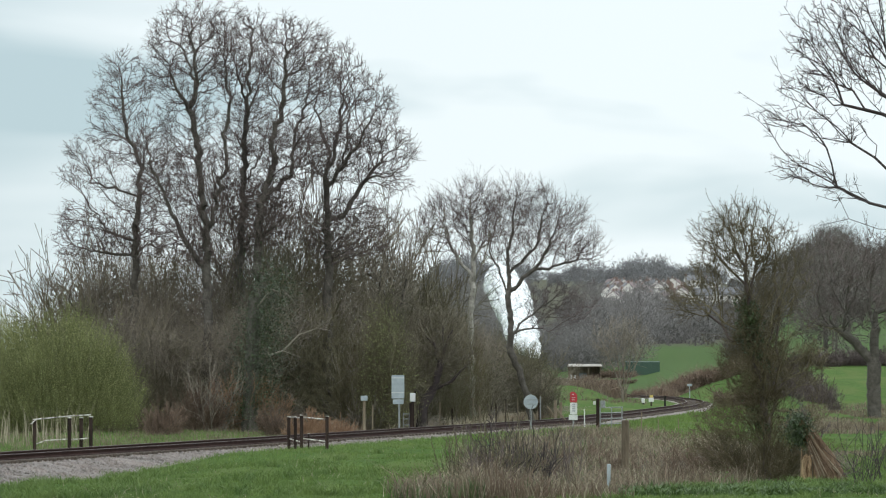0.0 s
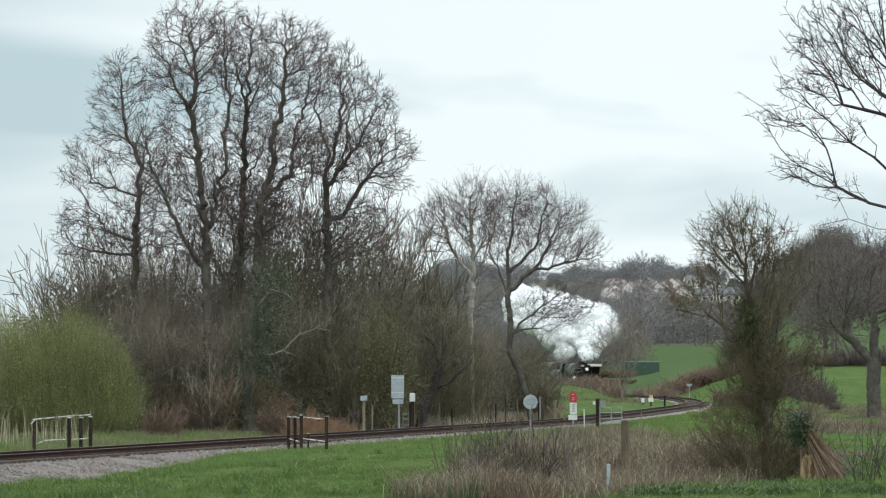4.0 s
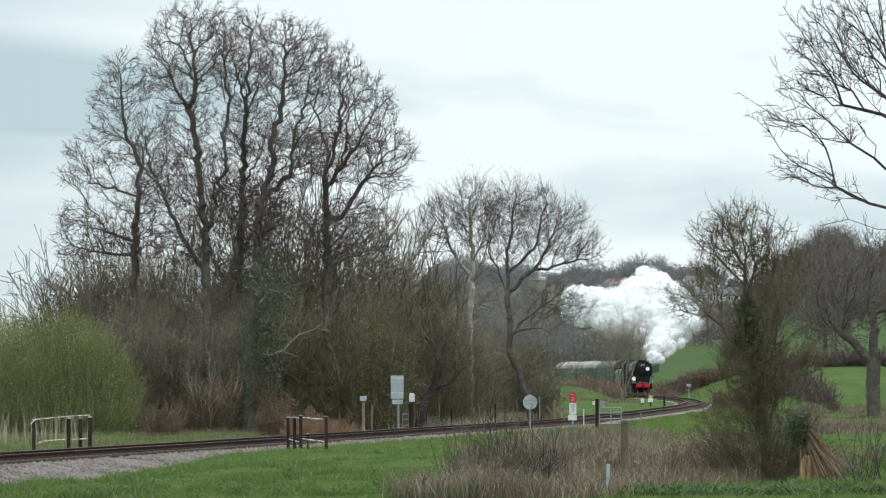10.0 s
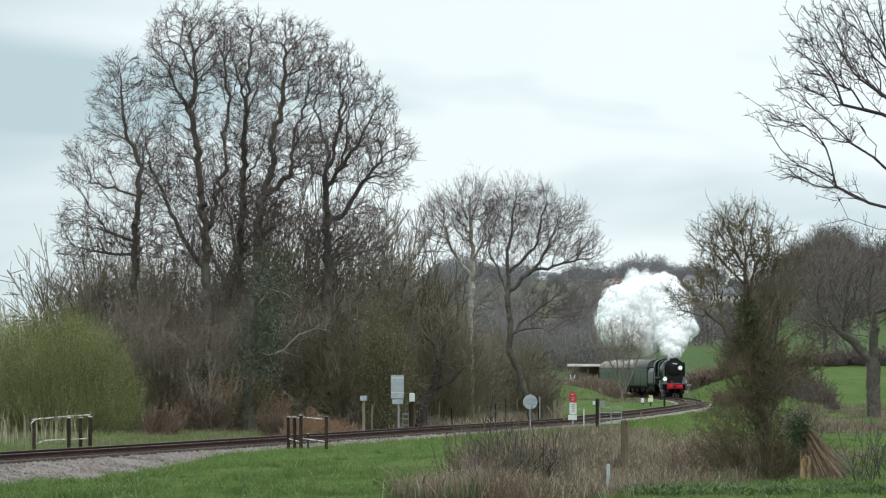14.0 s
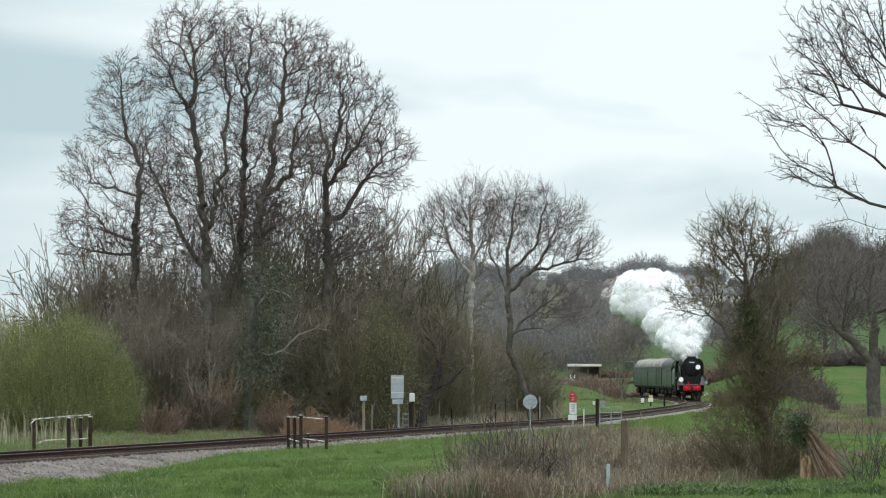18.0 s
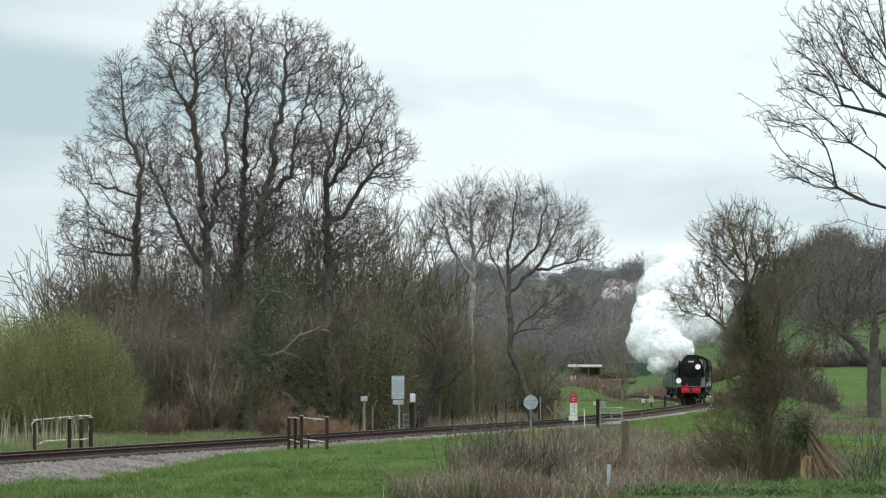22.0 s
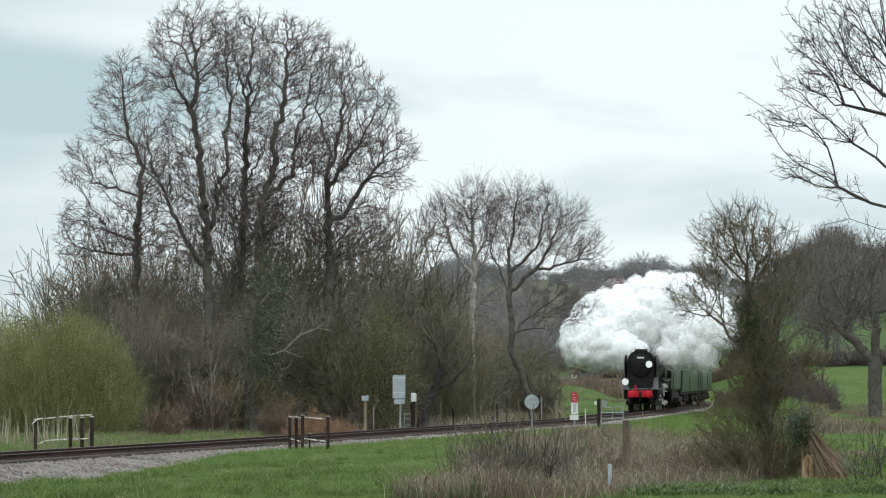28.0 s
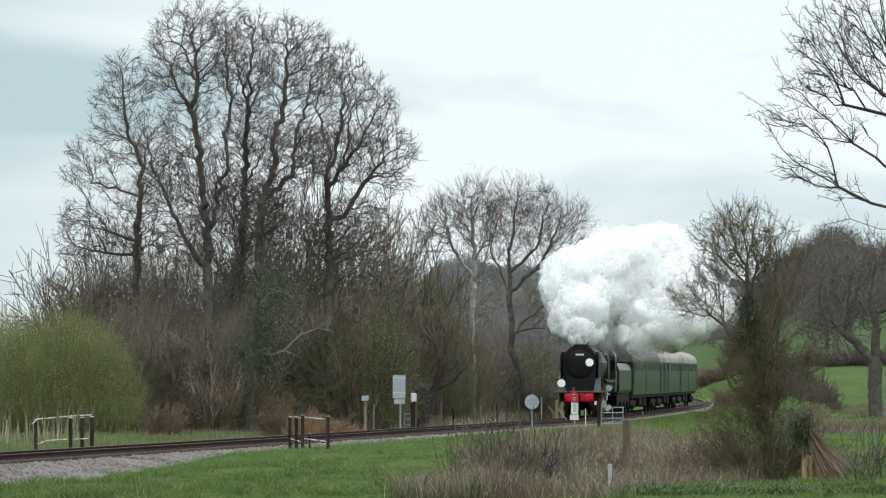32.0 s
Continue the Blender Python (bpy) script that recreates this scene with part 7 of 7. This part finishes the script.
    pl = part("plate", Solid().box(-0.27, 0.27, 5.2, 5.31, 3.29, 3.46, 0.01), LOCO_BLACK, dr)
    part("plate_bars", s, DISC, pl, "white bars")
    part("top_casing", Solid().loft([[(x * 1.0, y, z) for x, z in [(-0.86, 2.1), (-0.88, 2.95), (-0.79, 3.4), (-0.62, 3.66), (-0.36, 3.83), (0, 3.89), (0.36, 3.83), (0.62, 3.66), (0.79, 3.4), (0.88, 2.95), (0.86, 2.1), (0.76, 1.45), (-0.76, 1.45)]] for y in (5.06, 5.16)]), LOCO_BLACK, o)
    b = part("boiler", Solid().turned((0, -2.4, 2.8), (0, 1, 0), [(0, 0.99), (3.0, 0.97), (5.6, 0.92)], 32), LOCO_GREEN, o, "dark green boiler cladding", smooth=True)
    for y in (-1.4, 0.2, 1.8):
        part("boiler_band", Solid().turned((0, y, 2.8), (0, 1, 0), [(0, 0.98 - 0.012 * (y + 2)), (0.01, 1.0 - 0.012 * (y + 2)), (0.07, 1.0 - 0.012 * (y + 2)), (0.08, 0.98 - 0.012 * (y + 2))], 32), LOCO_BLACK, b)
    part("handrail", Solid().tube((-1.06, -2.2, 2.95), (-1.02, 3.0, 2.95), 0.02, n=6).tube((1.06, -2.2, 2.95), (1.02, 3.0, 2.95), 0.02, n=6), STEEL, b)
    part("firebox", Solid().loft([[(x, y, z) for x, z in section(1.05, 1.9, 3.1, 3.82, 11, 0.02)] for y in (-4.4, -2.4)]), LOCO_GREEN, o)
    part("chimney", Solid().turned((0, 4.15, 3.62), (0, 0, 1), [(0, 0.42), (0.1, 0.38), (0.2, 0.37), (0.24, 0.41), (0.3, 0.41), (0.31, 0.3), (0.2, 0.28)], 24), SMOKEBOX, o)
    part("dome", Solid().turned((0, 0.6, 3.55), (0, 0, 1), [(0, 0.4), (0.15, 0.36), (0.25, 0.24), (0.29, 0.05)], 20), LOCO_GREEN, o, smooth=True)
    for x in (-0.18, 0.18):
        part("safety_valve", Solid().turned((x, -1.6, 3.6), (0, 0, 1), [(0, 0.1), (0.2, 0.08), (0.26, 0.05)], 10), STEEL, o)
    # cab
    cab = part("cab", Solid().loft([[(x, y, z) for x, z in section(1.34, 1.35, 3.2, 3.92, 11, 0.05)] for y in (-6.1, -4.35)]), LOCO_GREEN, o)
    part("cab_roof", Solid().loft([[(x, y, z) for x, z in [(-1.32, 3.24), (-1.02, 3.66), (-0.5, 3.9), (0, 3.97), (0.5, 3.9), (1.02, 3.66), (1.32, 3.24)]] for y in (-6.3, -4.2)]), LOCO_BLACK, cab)
    for s in (-1, 1):
        part("cab_window", Solid().box(min(s * 1.31, s * 1.355), max(s * 1.31, s * 1.355), -5.6, -4.7, 2.5, 3.05), DARK_GLASS, cab)
        part("front_window", Solid().box(min(s * 0.98, s * 1.25), max(s * 0.98, s * 1.25), -4.36, -4.3, 2.5, 3.1), DARK_GLASS, cab)
    # two white route discs
    for x, y, z in ((-0.55, 5.45, 2.95), (0.98, 5.3, 1.84)):
        part("route_disc", Solid().turned((x, y, z), (0, 1, 0), [(0, 0.2), (0.005, 0.215), (0.02, 0.215), (0.025, 0.2)], 24), DISC, o, "white route disc")
    part("bogie_frame", Solid().box(-0.95, -0.85, 2.6, 5.4, 0.35, 0.65, 0.03), UNDER, o)
    part("bogie_frame", Solid().box(0.85, 0.95, 2.6, 5.4, 0.35, 0.65, 0.03), UNDER, o)
    for k, (y, z, r) in enumerate(((1.9, 1.55, 0.15), (1.4, 1.75, 0.24), (2.6, 0.5, 0.16))):
        v, f = blob(40.0 + k, 3, 0.35, 1.9)
        part("steam_leak", mesh_from("steam_leak", v * r + np.array([-1.35, y, z]), f, STEAM_EDGE if k == 1 else STEAM_SOFT, True), None, o, "wisp of white steam by the cylinder")
    part("ash_pan", Solid().box(-0.6, 0.6, -5.2, -2.8, 0.45, 1.2), UNDER, o)
    for y, r, k in ((4.95, 0.475, 10), (3.05, 0.475, 10), (1.75, 0.94, 15), (-0.2, 0.94, 15), (-2.15, 0.94, 15), (-4.7, 0.535, 10)):
        WHEELS.append(wheelset("wheelset", o, y, r, k))
    for s in (-1, 1):
        part("splasher_valance", Solid().box(min(s * 1.3, s * 1.33), max(s * 1.3, s * 1.33), -4.3, 3.2, 1.9, 2.06), LOCO_BLACK, o)
    return o


RODS = []


def side_rods(o):
    """Coupling rods: they circle with the crank pins."""
    for s, ph in ((-1, 0.0), (1, math.pi / 2)):
        rod = part("coupling_rod", Solid().box(min(s * 0.86, s * 0.92), max(s * 0.86, s * 0.92), -2.25, 1.85, -0.06, 0.06).tube((s * 0.84, 1.75, 0), (s * 0.94, 1.75, 0), 0.11, n=10).tube((s * 0.84, -0.2, 0), (s * 0.94, -0.2, 0), 0.11, n=10).tube((s * 0.84, -2.15, 0), (s * 0.94, -2.15, 0), 0.11, n=10), STEEL, o)
        RODS.append((rod, ph))


def tender():
    o = thing("tender", "dark green six-wheeled tender loaded with coal", "tender")
    part("body", Solid().loft([[(x, y, z) for x, z in [(-1.25, 1.25), (-1.33, 1.4), (-1.33, 2.55), (-1.2, 2.85), (-1.05, 2.95), (-0.98, 2.9), (-0.95, 2.6), (0.95, 2.6), (0.98, 2.9), (1.05, 2.95), (1.2, 2.85), (1.33, 2.55), (1.33, 1.4), (1.25, 1.25)]] for y in (-3.7, 3.55)]), LOCO_GREEN, o)
    v, f = blob(5.0, 3, 0.3, 3.0)
    part("coal", mesh_from("coal", v * np.array([0.9, 2.3, 0.5]) + np.array([0, 0.9, 2.62]), f, COAL), None, o)
    part("frame", Solid().box(-1.2, -1.12, -3.7, 3.6, 0.55, 1.25, 0.03).box(1.12, 1.2, -3.7, 3.6, 0.55, 1.25, 0.03).box(-1.2, 1.2, -3.75, 3.65, 1.1, 1.25), UNDER, o)
    part("rear_panel", Solid().box(-1.2, 1.2, -3.74, -3.7, 1.3, 2.8), LOCO_BLACK, o)
    buffers(o, -3.75, -1)
    for y in (2.1, 0.0, -2.1):
        for s in (-1, 1):
            part("axle_box", Solid().box(min(s * 1.18, s * 1.32), max(s * 1.18, s * 1.32), y - 0.16, y + 0.16, 0.36, 0.74, 0.03), UNDER, o)
        WHEELS.append(wheelset("wheelset", o, y, 0.55, 10))
    return o


def coach(label, roof, brake=False):
    o = thing("coach", label, "railway coach", group="coaches of the train")
    sec = section(1.4, 1.12, 3.05, 3.12, 5, 0.035)
    body = part("body", Solid().loft([[(x, y, z) for x, z in sec] for y in (-9.7, 9.7)]), COACH_GREEN, o)
    part("roof", Solid().loft([[(x, y, z) for x, z in [(-1.37, 3.06)] + [(-1.38 * math.cos(a), 3.1 + 0.84 * math.sin(a) ** 0.85) for a in np.linspace(0.02, math.pi - 0.02, 15)] + [(1.37, 3.06)]] for y in (-9.83, 9.83)]), roof, o, smooth=False)
    for y in np.arange(-8.5, 9, 2.4):
        part("roof_vent", Solid().turned((0.35 if int(y) % 2 else -0.35, y, 3.84), (0, 0, 1), [(0, 0.14), (0.12, 0.14), (0.15, 0.05)], 8), roof, o)
    part("underframe", Solid().box(-1.25, 1.25, -9.75, 9.75, 0.92, 1.13).box(-1.1, 1.1, -2.6, -0.6, 0.4, 0.95, 0.05).box(-1.1, 1.1, 0.3, 2.4, 0.45, 0.95, 0.05).box(-0.06, 0.06, -5, 5, 0.5, 0.6), UNDER, o)
    for e in (-1, 1):
        part("gangway", Solid().box(-0.5, 0.5, min(e * 9.8, e * 10.08), max(e * 9.8, e * 10.08), 1.15, 3.35, 0.05), UNDER, o)
        part("end_panel", Solid().box(-1.3, 1.3, min(e * 9.8, e * 9.82), max(e * 9.8, e * 9.82), 1.15, 3.0), LOCO_BLACK, o)
        for x in (-0.87, 0.87):
            part("buffer", Solid().turned((x, e * 9.75, 1.06), (0, e, 0), [(0, 0.14), (0.25, 0.1), (0.3, 0.2), (0.34, 0.2)], 10), UNDER, o)
        c = e * 7.1
        part("bogie", Solid().box(-1.15, -1.0, c - 1.9, c + 1.9, 0.5, 0.78, 0.04).box(1.0, 1.15, c - 1.9, c + 1.9, 0.5, 0.78, 0.04).box(-1.1, 1.1, c - 0.3, c + 0.3, 0.45, 0.9).box(-1.2, 1.2, c - 0.7, c + 0.7, 0.3, 0.5, 0.04), UNDER, o)
        for y in (c - 1.3, c + 1.3):
            WHEELS.append(wheelset("wheelset", o, y, 0.46, 6))
    # windows along each side: frames stand a little proud, panes set in them
    ys = [y for y in np.linspace(-7.7, 7.7, 8) if not (brake and y > 0.4)]
    pane, rim = Solid().box(-0.012, 0.012, -0.6, 0.6, 0.06, 0.5).mesh("window_pane", DARK_GLASS), Solid().box(-0.008, 0.008, -0.66, 0.66, 0.02, 0.06).box(-0.008, 0.008, -0.66, 0.66, 0.5, 0.54).box(-0.008, 0.008, -0.66, -0.6, 0.06, 0.5).box(-0.008, 0.008, 0.6, 0.66, 0.06, 0.5).mesh("window_frame", COACH_GREEN)
    door_line = Solid().box(-0.006, 0.006, -0.31, -0.285, -0.85, 1.0).box(-0.006, 0.006, 0.285, 0.31, -0.85, 1.0).mesh("door_seam", UNDER)
    small = Solid().box(-0.012, 0.012, -0.2, 0.2, 0.3, 0.76).mesh("door_window", DARK_GLASS)
    for s in (-1, 1):
        for y in ys:
            w = part("window", pane, None, body)
            w.location = (s * 1.398, y, 2.5)
            fr = part("window_frame", rim, None, body)
            fr.location = (s * 1.402, y, 2.5)
        for y in (-9.35, 9.35) + ((2.2, 3.4, 5.6, 6.8) if brake else (0.95,)):
            d = part("door_seam", door_line, None, body)
            d.location = (s * 1.404, y, 2.05)
            w = part("door_window", small, None, body)
            w.location = (s * 1.4, y, 2.23)
    return o


LOCO = locomotive()
side_rods(LOCO)
TENDER = tender()
COACHES = [coach("green coach with a dull grey roof", ROOF_GREY), coach("green brake coach with a pale dusty roof", ROOF_PALE, True), coach("green coach with a pale dusty roof", ROOF_PALE)]

# distance run by the leading buffers: seconds, metres before the last place
RUN = [(0, 333), (3, 301), (6, 269), (9, 237), (12, 205), (14, 183.5), (17, 153.5), (20, 123), (23, 91.5), (25, 69), (26.3, 53.8), (27.5, 40.5), (28, 35.3), (29, 25.5), (30, 15.6), (31, 5.0), (32, -6.0)]
FRONT_END = float(np.interp(222.0, TY, TA))
# vehicles: object, distance of its centre behind the front, half its wheelbase
VEHICLES = [(LOCO, 6.25, 3.2), (TENDER, 16.6, 2.1)] + [(c, 20.4 + 9.95 + 19.85 * i, 7.1) for i, c in enumerate(COACHES)]


def front_arc(t):
    return FRONT_END + float(np.interp(t, [r[0] for r in RUN], [r[1] for r in RUN]))


def vehicle_pose(t, back, half):
    a = front_arc(t) + back
    x0, y0 = on_track(a - half)
    x1, y1 = on_track(a + half)
    return pose((x0 + x1) / 2, (y0 + y1) / 2, 0.004, 0, 0, math.degrees(math.atan2(-(x0 - x1), y0 - y1)))


# ---------------------------------------------------------------- steam
PUFF_MESHES = []
for i in range(5):
    meshes = []
    for r, mat in ((0.98, STEAM_CORE), (0.66, STEAM_CORE), (0.84, STEAM_SOFT), (1.02, STEAM_MID), (1.24, STEAM_EDGE)):
        v, f = blob(10 + i + r * 0.3, 3, 0.32, 1.9)
        meshes.append(mesh_from("puff", v * r, f, mat, True))
    PUFF_MESHES.append(meshes)
PLUME = thing("steam_plume", "billowing white exhaust steam above the locomotive", "steam")
PUFFS = []
# the plume's line above the chimney at several times: seconds, then side, rise and radius in metres at each of its six stations
LINE_A = [(0, 0.3, 1.5, 1.1), (2, 0.6, 0.9, 0.9), (3, 0.6, 0.8, 1.3), (6, 1.5, 1.4, 1.4), (7, 1.7, 1.9, 1.5), (8, 1.4, 0.3, 1.2), (9, 2.2, 0.8, 1.3), (10, 1.7, 0.7, 1.4), (11, 0.7, 1.1, 1.3), (12, 0.5, 0.6, 1.1), (13, -0.1, 0.7, 1.2), (14, -0.2, 0.7, 0.8), (17, -0.2, 0.5, 0.6), (19, -0.2, 0.4, 0.7), (20, -0.4, 0.2, 0.8), (21, -0.4, 0.4, 0.9), (22, -0.7, 0.3, 0.9), (23, -0.8, 0.0, 0.9), (25, -0.8, 0.5, 0.9), (28, -0.5, -0.3, 0.7), (29, -0.3, 0.1, 0.7), (30, 0.0, 0.2, 0.7), (31, -0.5, 0.7, 1.1), (32, 0.1, 0.9, 1.2)]
LINE_B = [(0, -0.8, 3.8, 1.8), (2, 1.8, 3.2, 2.0), (3, 1.5, 4.1, 3.0), (6, 3.6, 4.5, 2.5), (7, 3.8, 3.9, 2.2), (8, 3.5, 4.2, 2.4), (9, 4.0, 3.6, 2.7), (10, 4.1, 4.0, 3.0), (11, 3.6, 3.8, 3.2), (12, 3.1, 4.1, 2.8), (13, 2.2, 3.6, 2.1), (14, 0.5, 3.0, 1.8), (17, -0.1, 2.7, 1.6), (19, -1.7, 1.3, 2.1), (20, -2.4, 0.1, 1.1), (21, -1.8, 0.4, 1.2), (22, -2.4, 0.3, 1.5), (23, -3.2, 0.3, 1.6), (25, -3.4, 1.2, 1.6), (28, -3.3, 0.5, 1.3), (29, -3, 1, 1.4), (30, -1, 1.8, 1.4), (31, -0.3, 2.5, 1.5), (32, 0.1, 2.7, 1.7)]
LINE_C = [(0, -1.9, 6.5, 1.8), (2, -1.4, 3.6, 2.4), (3, -1.6, 4.1, 3.2), (6, 2.2, 7.6, 2.5), (7, 1.9, 7.9, 2.7), (8, 2.7, 8.2, 2.7), (9, 2.5, 7.9, 2.9), (10, 1.9, 7.7, 3.0), (11, 1.0, 7.5, 2.9), (12, 1.9, 8.2, 2.7), (13, 0.6, 7.2, 2.6), (14, -1.4, 6.4, 3.0), (17, -1.8, 5.4, 2.7), (19, -1.6, 5.1, 2.6), (20, -1.7, 3.3, 2.4), (21, -0.9, 3.6, 2.2), (22, -2.3, 3.0, 2.1), (23, -2.7, 2.9, 2.1), (25, -2.2, 3.2, 1.8), (28, -0.6, 1.9, 1.45), (29, -0.1, 2.4, 1.6), (30, 0.4, 3.2, 1.8), (31, 1.5, 3.9, 1.7), (32, 2, 4.1, 1.9)]
LINE_D = [(0, -2.4, 8.8, 2.1), (2, -4.7, 6.8, 2.8), (3, -4.5, 6.6, 2.7), (6, -2.3, 4.6, 2.9), (7, -3.0, 5.4, 2.8), (8, -2.1, 5.8, 2.9), (9, -2.1, 6.1, 2.7), (10, -2.1, 5.0, 2.8), (11, -3.0, 4.4, 2.7), (12, -0.9, 5.4, 2.9), (13, -1.6, 4.9, 2.6), (14, -4.7, 4.8, 2.7), (17, -4.8, 3.9, 2.2), (19, -3.0, 6.5, 2.2), (20, -0.4, 6.7, 2.6), (21, 0.5, 6.6, 2.5), (22, -0.4, 6.7, 2.4), (23, -0.1, 6.4, 2.4), (25, 0.3, 5.4, 2.2), (28, 2.2, 2.7, 1.8), (29, 2.3, 3.2, 1.8), (30, 3.4, 3.6, 1.8), (31, 3.9, 3.6, 1.9), (32, 4.3, 3.9, 2)]
LINE_E = [(0, -3.6, 11.2, 2.5), (2, -6.3, 9.6, 2.5), (3, -7.2, 9.3, 2.7), (6, -7.4, 4.1, 2.9), (7, -8.4, 5.0, 2.8), (8, -6.9, 6.3, 2.8), (9, -7.4, 7.1, 2.5), (10, -6.7, 5.9, 2.3), (11, -6.6, 5.3, 2.3), (12, -5.9, 4.2, 2.2), (13, -5.7, 3.2, 1.7), (14, -5.0, 3.1, 2.1), (17, -8.7, 4.3, 1.6), (19, -0.3, 6.4, 2.1), (20, 0.9, 4.6, 2.1), (21, 1.8, 4.4, 2.2), (22, 1.8, 4.2, 2.1), (23, 2.0, 4.0, 2.1), (25, 2.3, 3.6, 1.9), (28, 4.5, 1.5, 1.7), (29, 4.8, 2.0, 1.5), (30, 5.5, 1.9, 1.7), (31, 5.7, 1.9, 1.9), (32, 6.1, 2, 1.9)]
LINE_F = [(0, -1.3, 4.8, 1.6), (3, -2.4, 2.8, 2.0), (6, 0.3, 2.5, 2.0), (9, 0.8, 4.7, 2.4), (11, -1.0, 4.0, 2.6), (12, -0.3, 3.1, 2.2), (13, -0.8, 3.0, 2.2), (14, -1.7, 3.3, 2.3), (17, -2.4, 3.1, 2.2), (19, -1.0, 3.6, 2.1), (20, -0.1, 2.9, 1.6), (23, -0.9, 2.5, 1.6), (25, -0.6, 1.8, 1.5), (28, 1.9, 0.6, 1.4), (29, 2.3, 0.8, 1.5), (30, 1.5, 1.9, 1.6), (31, 1.7, 2.2, 1.7), (32, 2.3, 2.4, 1.9)]


def station(t, u):
    """Side, rise and radius of the plume at time t, u from 0 at the chimney to 1 at its tail."""
    rows = np.array([[np.interp(t, [r[0] for r in L], [r[k] for r in L]) for k in (1, 2, 3)] for L in (LINE_A, LINE_B, LINE_C, LINE_D, LINE_E, LINE_F)])
    rows[1:, 2] *= np.interp(t, [25, 28], [1.0, 1.12])
    return np.array([np.interp(u, [0, 0.16, 0.4, 0.62, 0.8, 1], rows[:, k]) for k in range(3)])


rs = np.random.default_rng(99)
for i in range(330):
    u = (i + rs.uniform(0, 1)) / 330
    mean = float(np.mean([station(t, u)[2] for t in (3, 9, 19, 25, 28, 30, 32)]))
    inner = i % 5 < 2
    if inner:
        # the body of the cloud
        size, off = mean * np.interp(u, [0, 0.1], [0.8, 0.74]) * rs.uniform(0.85, 1.15), unit(rs.normal(0, 1, 3)) * rs.uniform(0.0, 0.42)
    else:
        # billows on its surface
        size, off = mean * rs.uniform(0.3, 0.5), unit(rs.normal(0, 1, 3)) * rs.uniform(0.55, 0.88)
    ob = new("puff")
    ob.parent = PLUME
    shells = PUFF_MESHES[(i * 3 + i // 5) % 5]
    for me in ((shells[0], shells[3]) if inner else shells[:1] if i % 5 == 2 else shells[2:]):
        sh = part("billow", me, None, ob)
        sh.scale = (size, size, size)
    PUFFS.append((ob, u, off, rs.uniform(0, 6.28), rs.uniform(-14, 14)))


# ---------------------------------------------------------------- what moves
def motions():
    for ob, back, half in VEHICLES:
        walk(ob, [(t, vehicle_pose(t, back, half)) for t in np.arange(0, 32.01, 0.5)])
    total = front_arc(0) - front_arc(32)
    for ob, r in WHEELS:
        y, steps = ob.location.y, int(total / r / radians(80)) + 1
        times = np.linspace(0, 32, steps + 1)
        walk(ob, [(t, pose(0, y, r, -math.degrees((front_arc(0) - front_arc(t)) / r) % 360)) for t in times])
    steps = int(total / 0.94 / radians(60)) + 1
    for rod, ph in RODS:
        rows = []
        for t in np.linspace(0, 32, steps + 1):
            a = (front_arc(0) - front_arc(t)) / 0.94 + ph
            rows.append((t, pose(0, 0.3 * math.sin(a), 0.94 + 0.3 * math.cos(a))))
        walk(rod, rows)
    times = np.arange(0, 32.01, 1.0)
    walk(PLUME, [(t, Matrix.Translation((vehicle_pose(t, 2.05, 1.0).translation + Vector((0, 0, 3.97))))) for t in times])
    for ob, u, off, ph, spin in PUFFS:
        rows = []
        for t in times:
            x, z, r = station(t, u)
            w = Vector(off) * r
            sway = 0.18 * r
            back = 1.0 + 1.1 * max(z, 0.0) + 2.0 * u
            rows.append((t, pose(x + w.x + sway * math.sin(0.9 * t + ph), back + 0.6 * w.y + 0.9 * w.z, z + w.z + sway * math.cos(0.7 * t + ph), spin * t * 0.5, 0, spin * t)))
        walk(ob, rows)


# ---------------------------------------------------------------- sleepers, last
def build_sleepers():
    owner = bed
    me = Solid().box(-1.3, 1.3, -0.125, 0.125, -0.29, -0.155, 0.012).mesh("sleeper", SLEEPER)
    rest = Solid()
    for k, a in enumerate(np.arange(float(np.interp(95, TY, TA)), float(np.interp(690, TY, TA)), 0.7)):
        x, y = on_track(a)
        x1, y1 = on_track(a + 0.5)
        rz = math.degrees(math.atan2(-(x1 - x), y1 - y))
        if k < 300:
            s = part("sleeper", me, None, owner)
            s.matrix_basis = pose(x, y, 0, 0, 0, rz)
        else:
            c = Matrix(pose(x, y, 0, 0, 0, rz))
            v = [c @ Vector(p) for p in [(xx, yy, zz) for zz in (-0.29, -0.155) for yy in (-0.125, 0.125) for xx in (-1.3, 1.3)]]
            rest.add([p[:] for p in v], [(0, 2, 3, 1), (4, 5, 7, 6), (0, 1, 5, 4), (2, 6, 7, 3), (0, 4, 6, 2), (1, 3, 7, 5)])
    tagged(part("far_sleepers", rest, SLEEPER, owner), "dark sleepers farther along", kind="stuff")


build_sleepers()

motions()
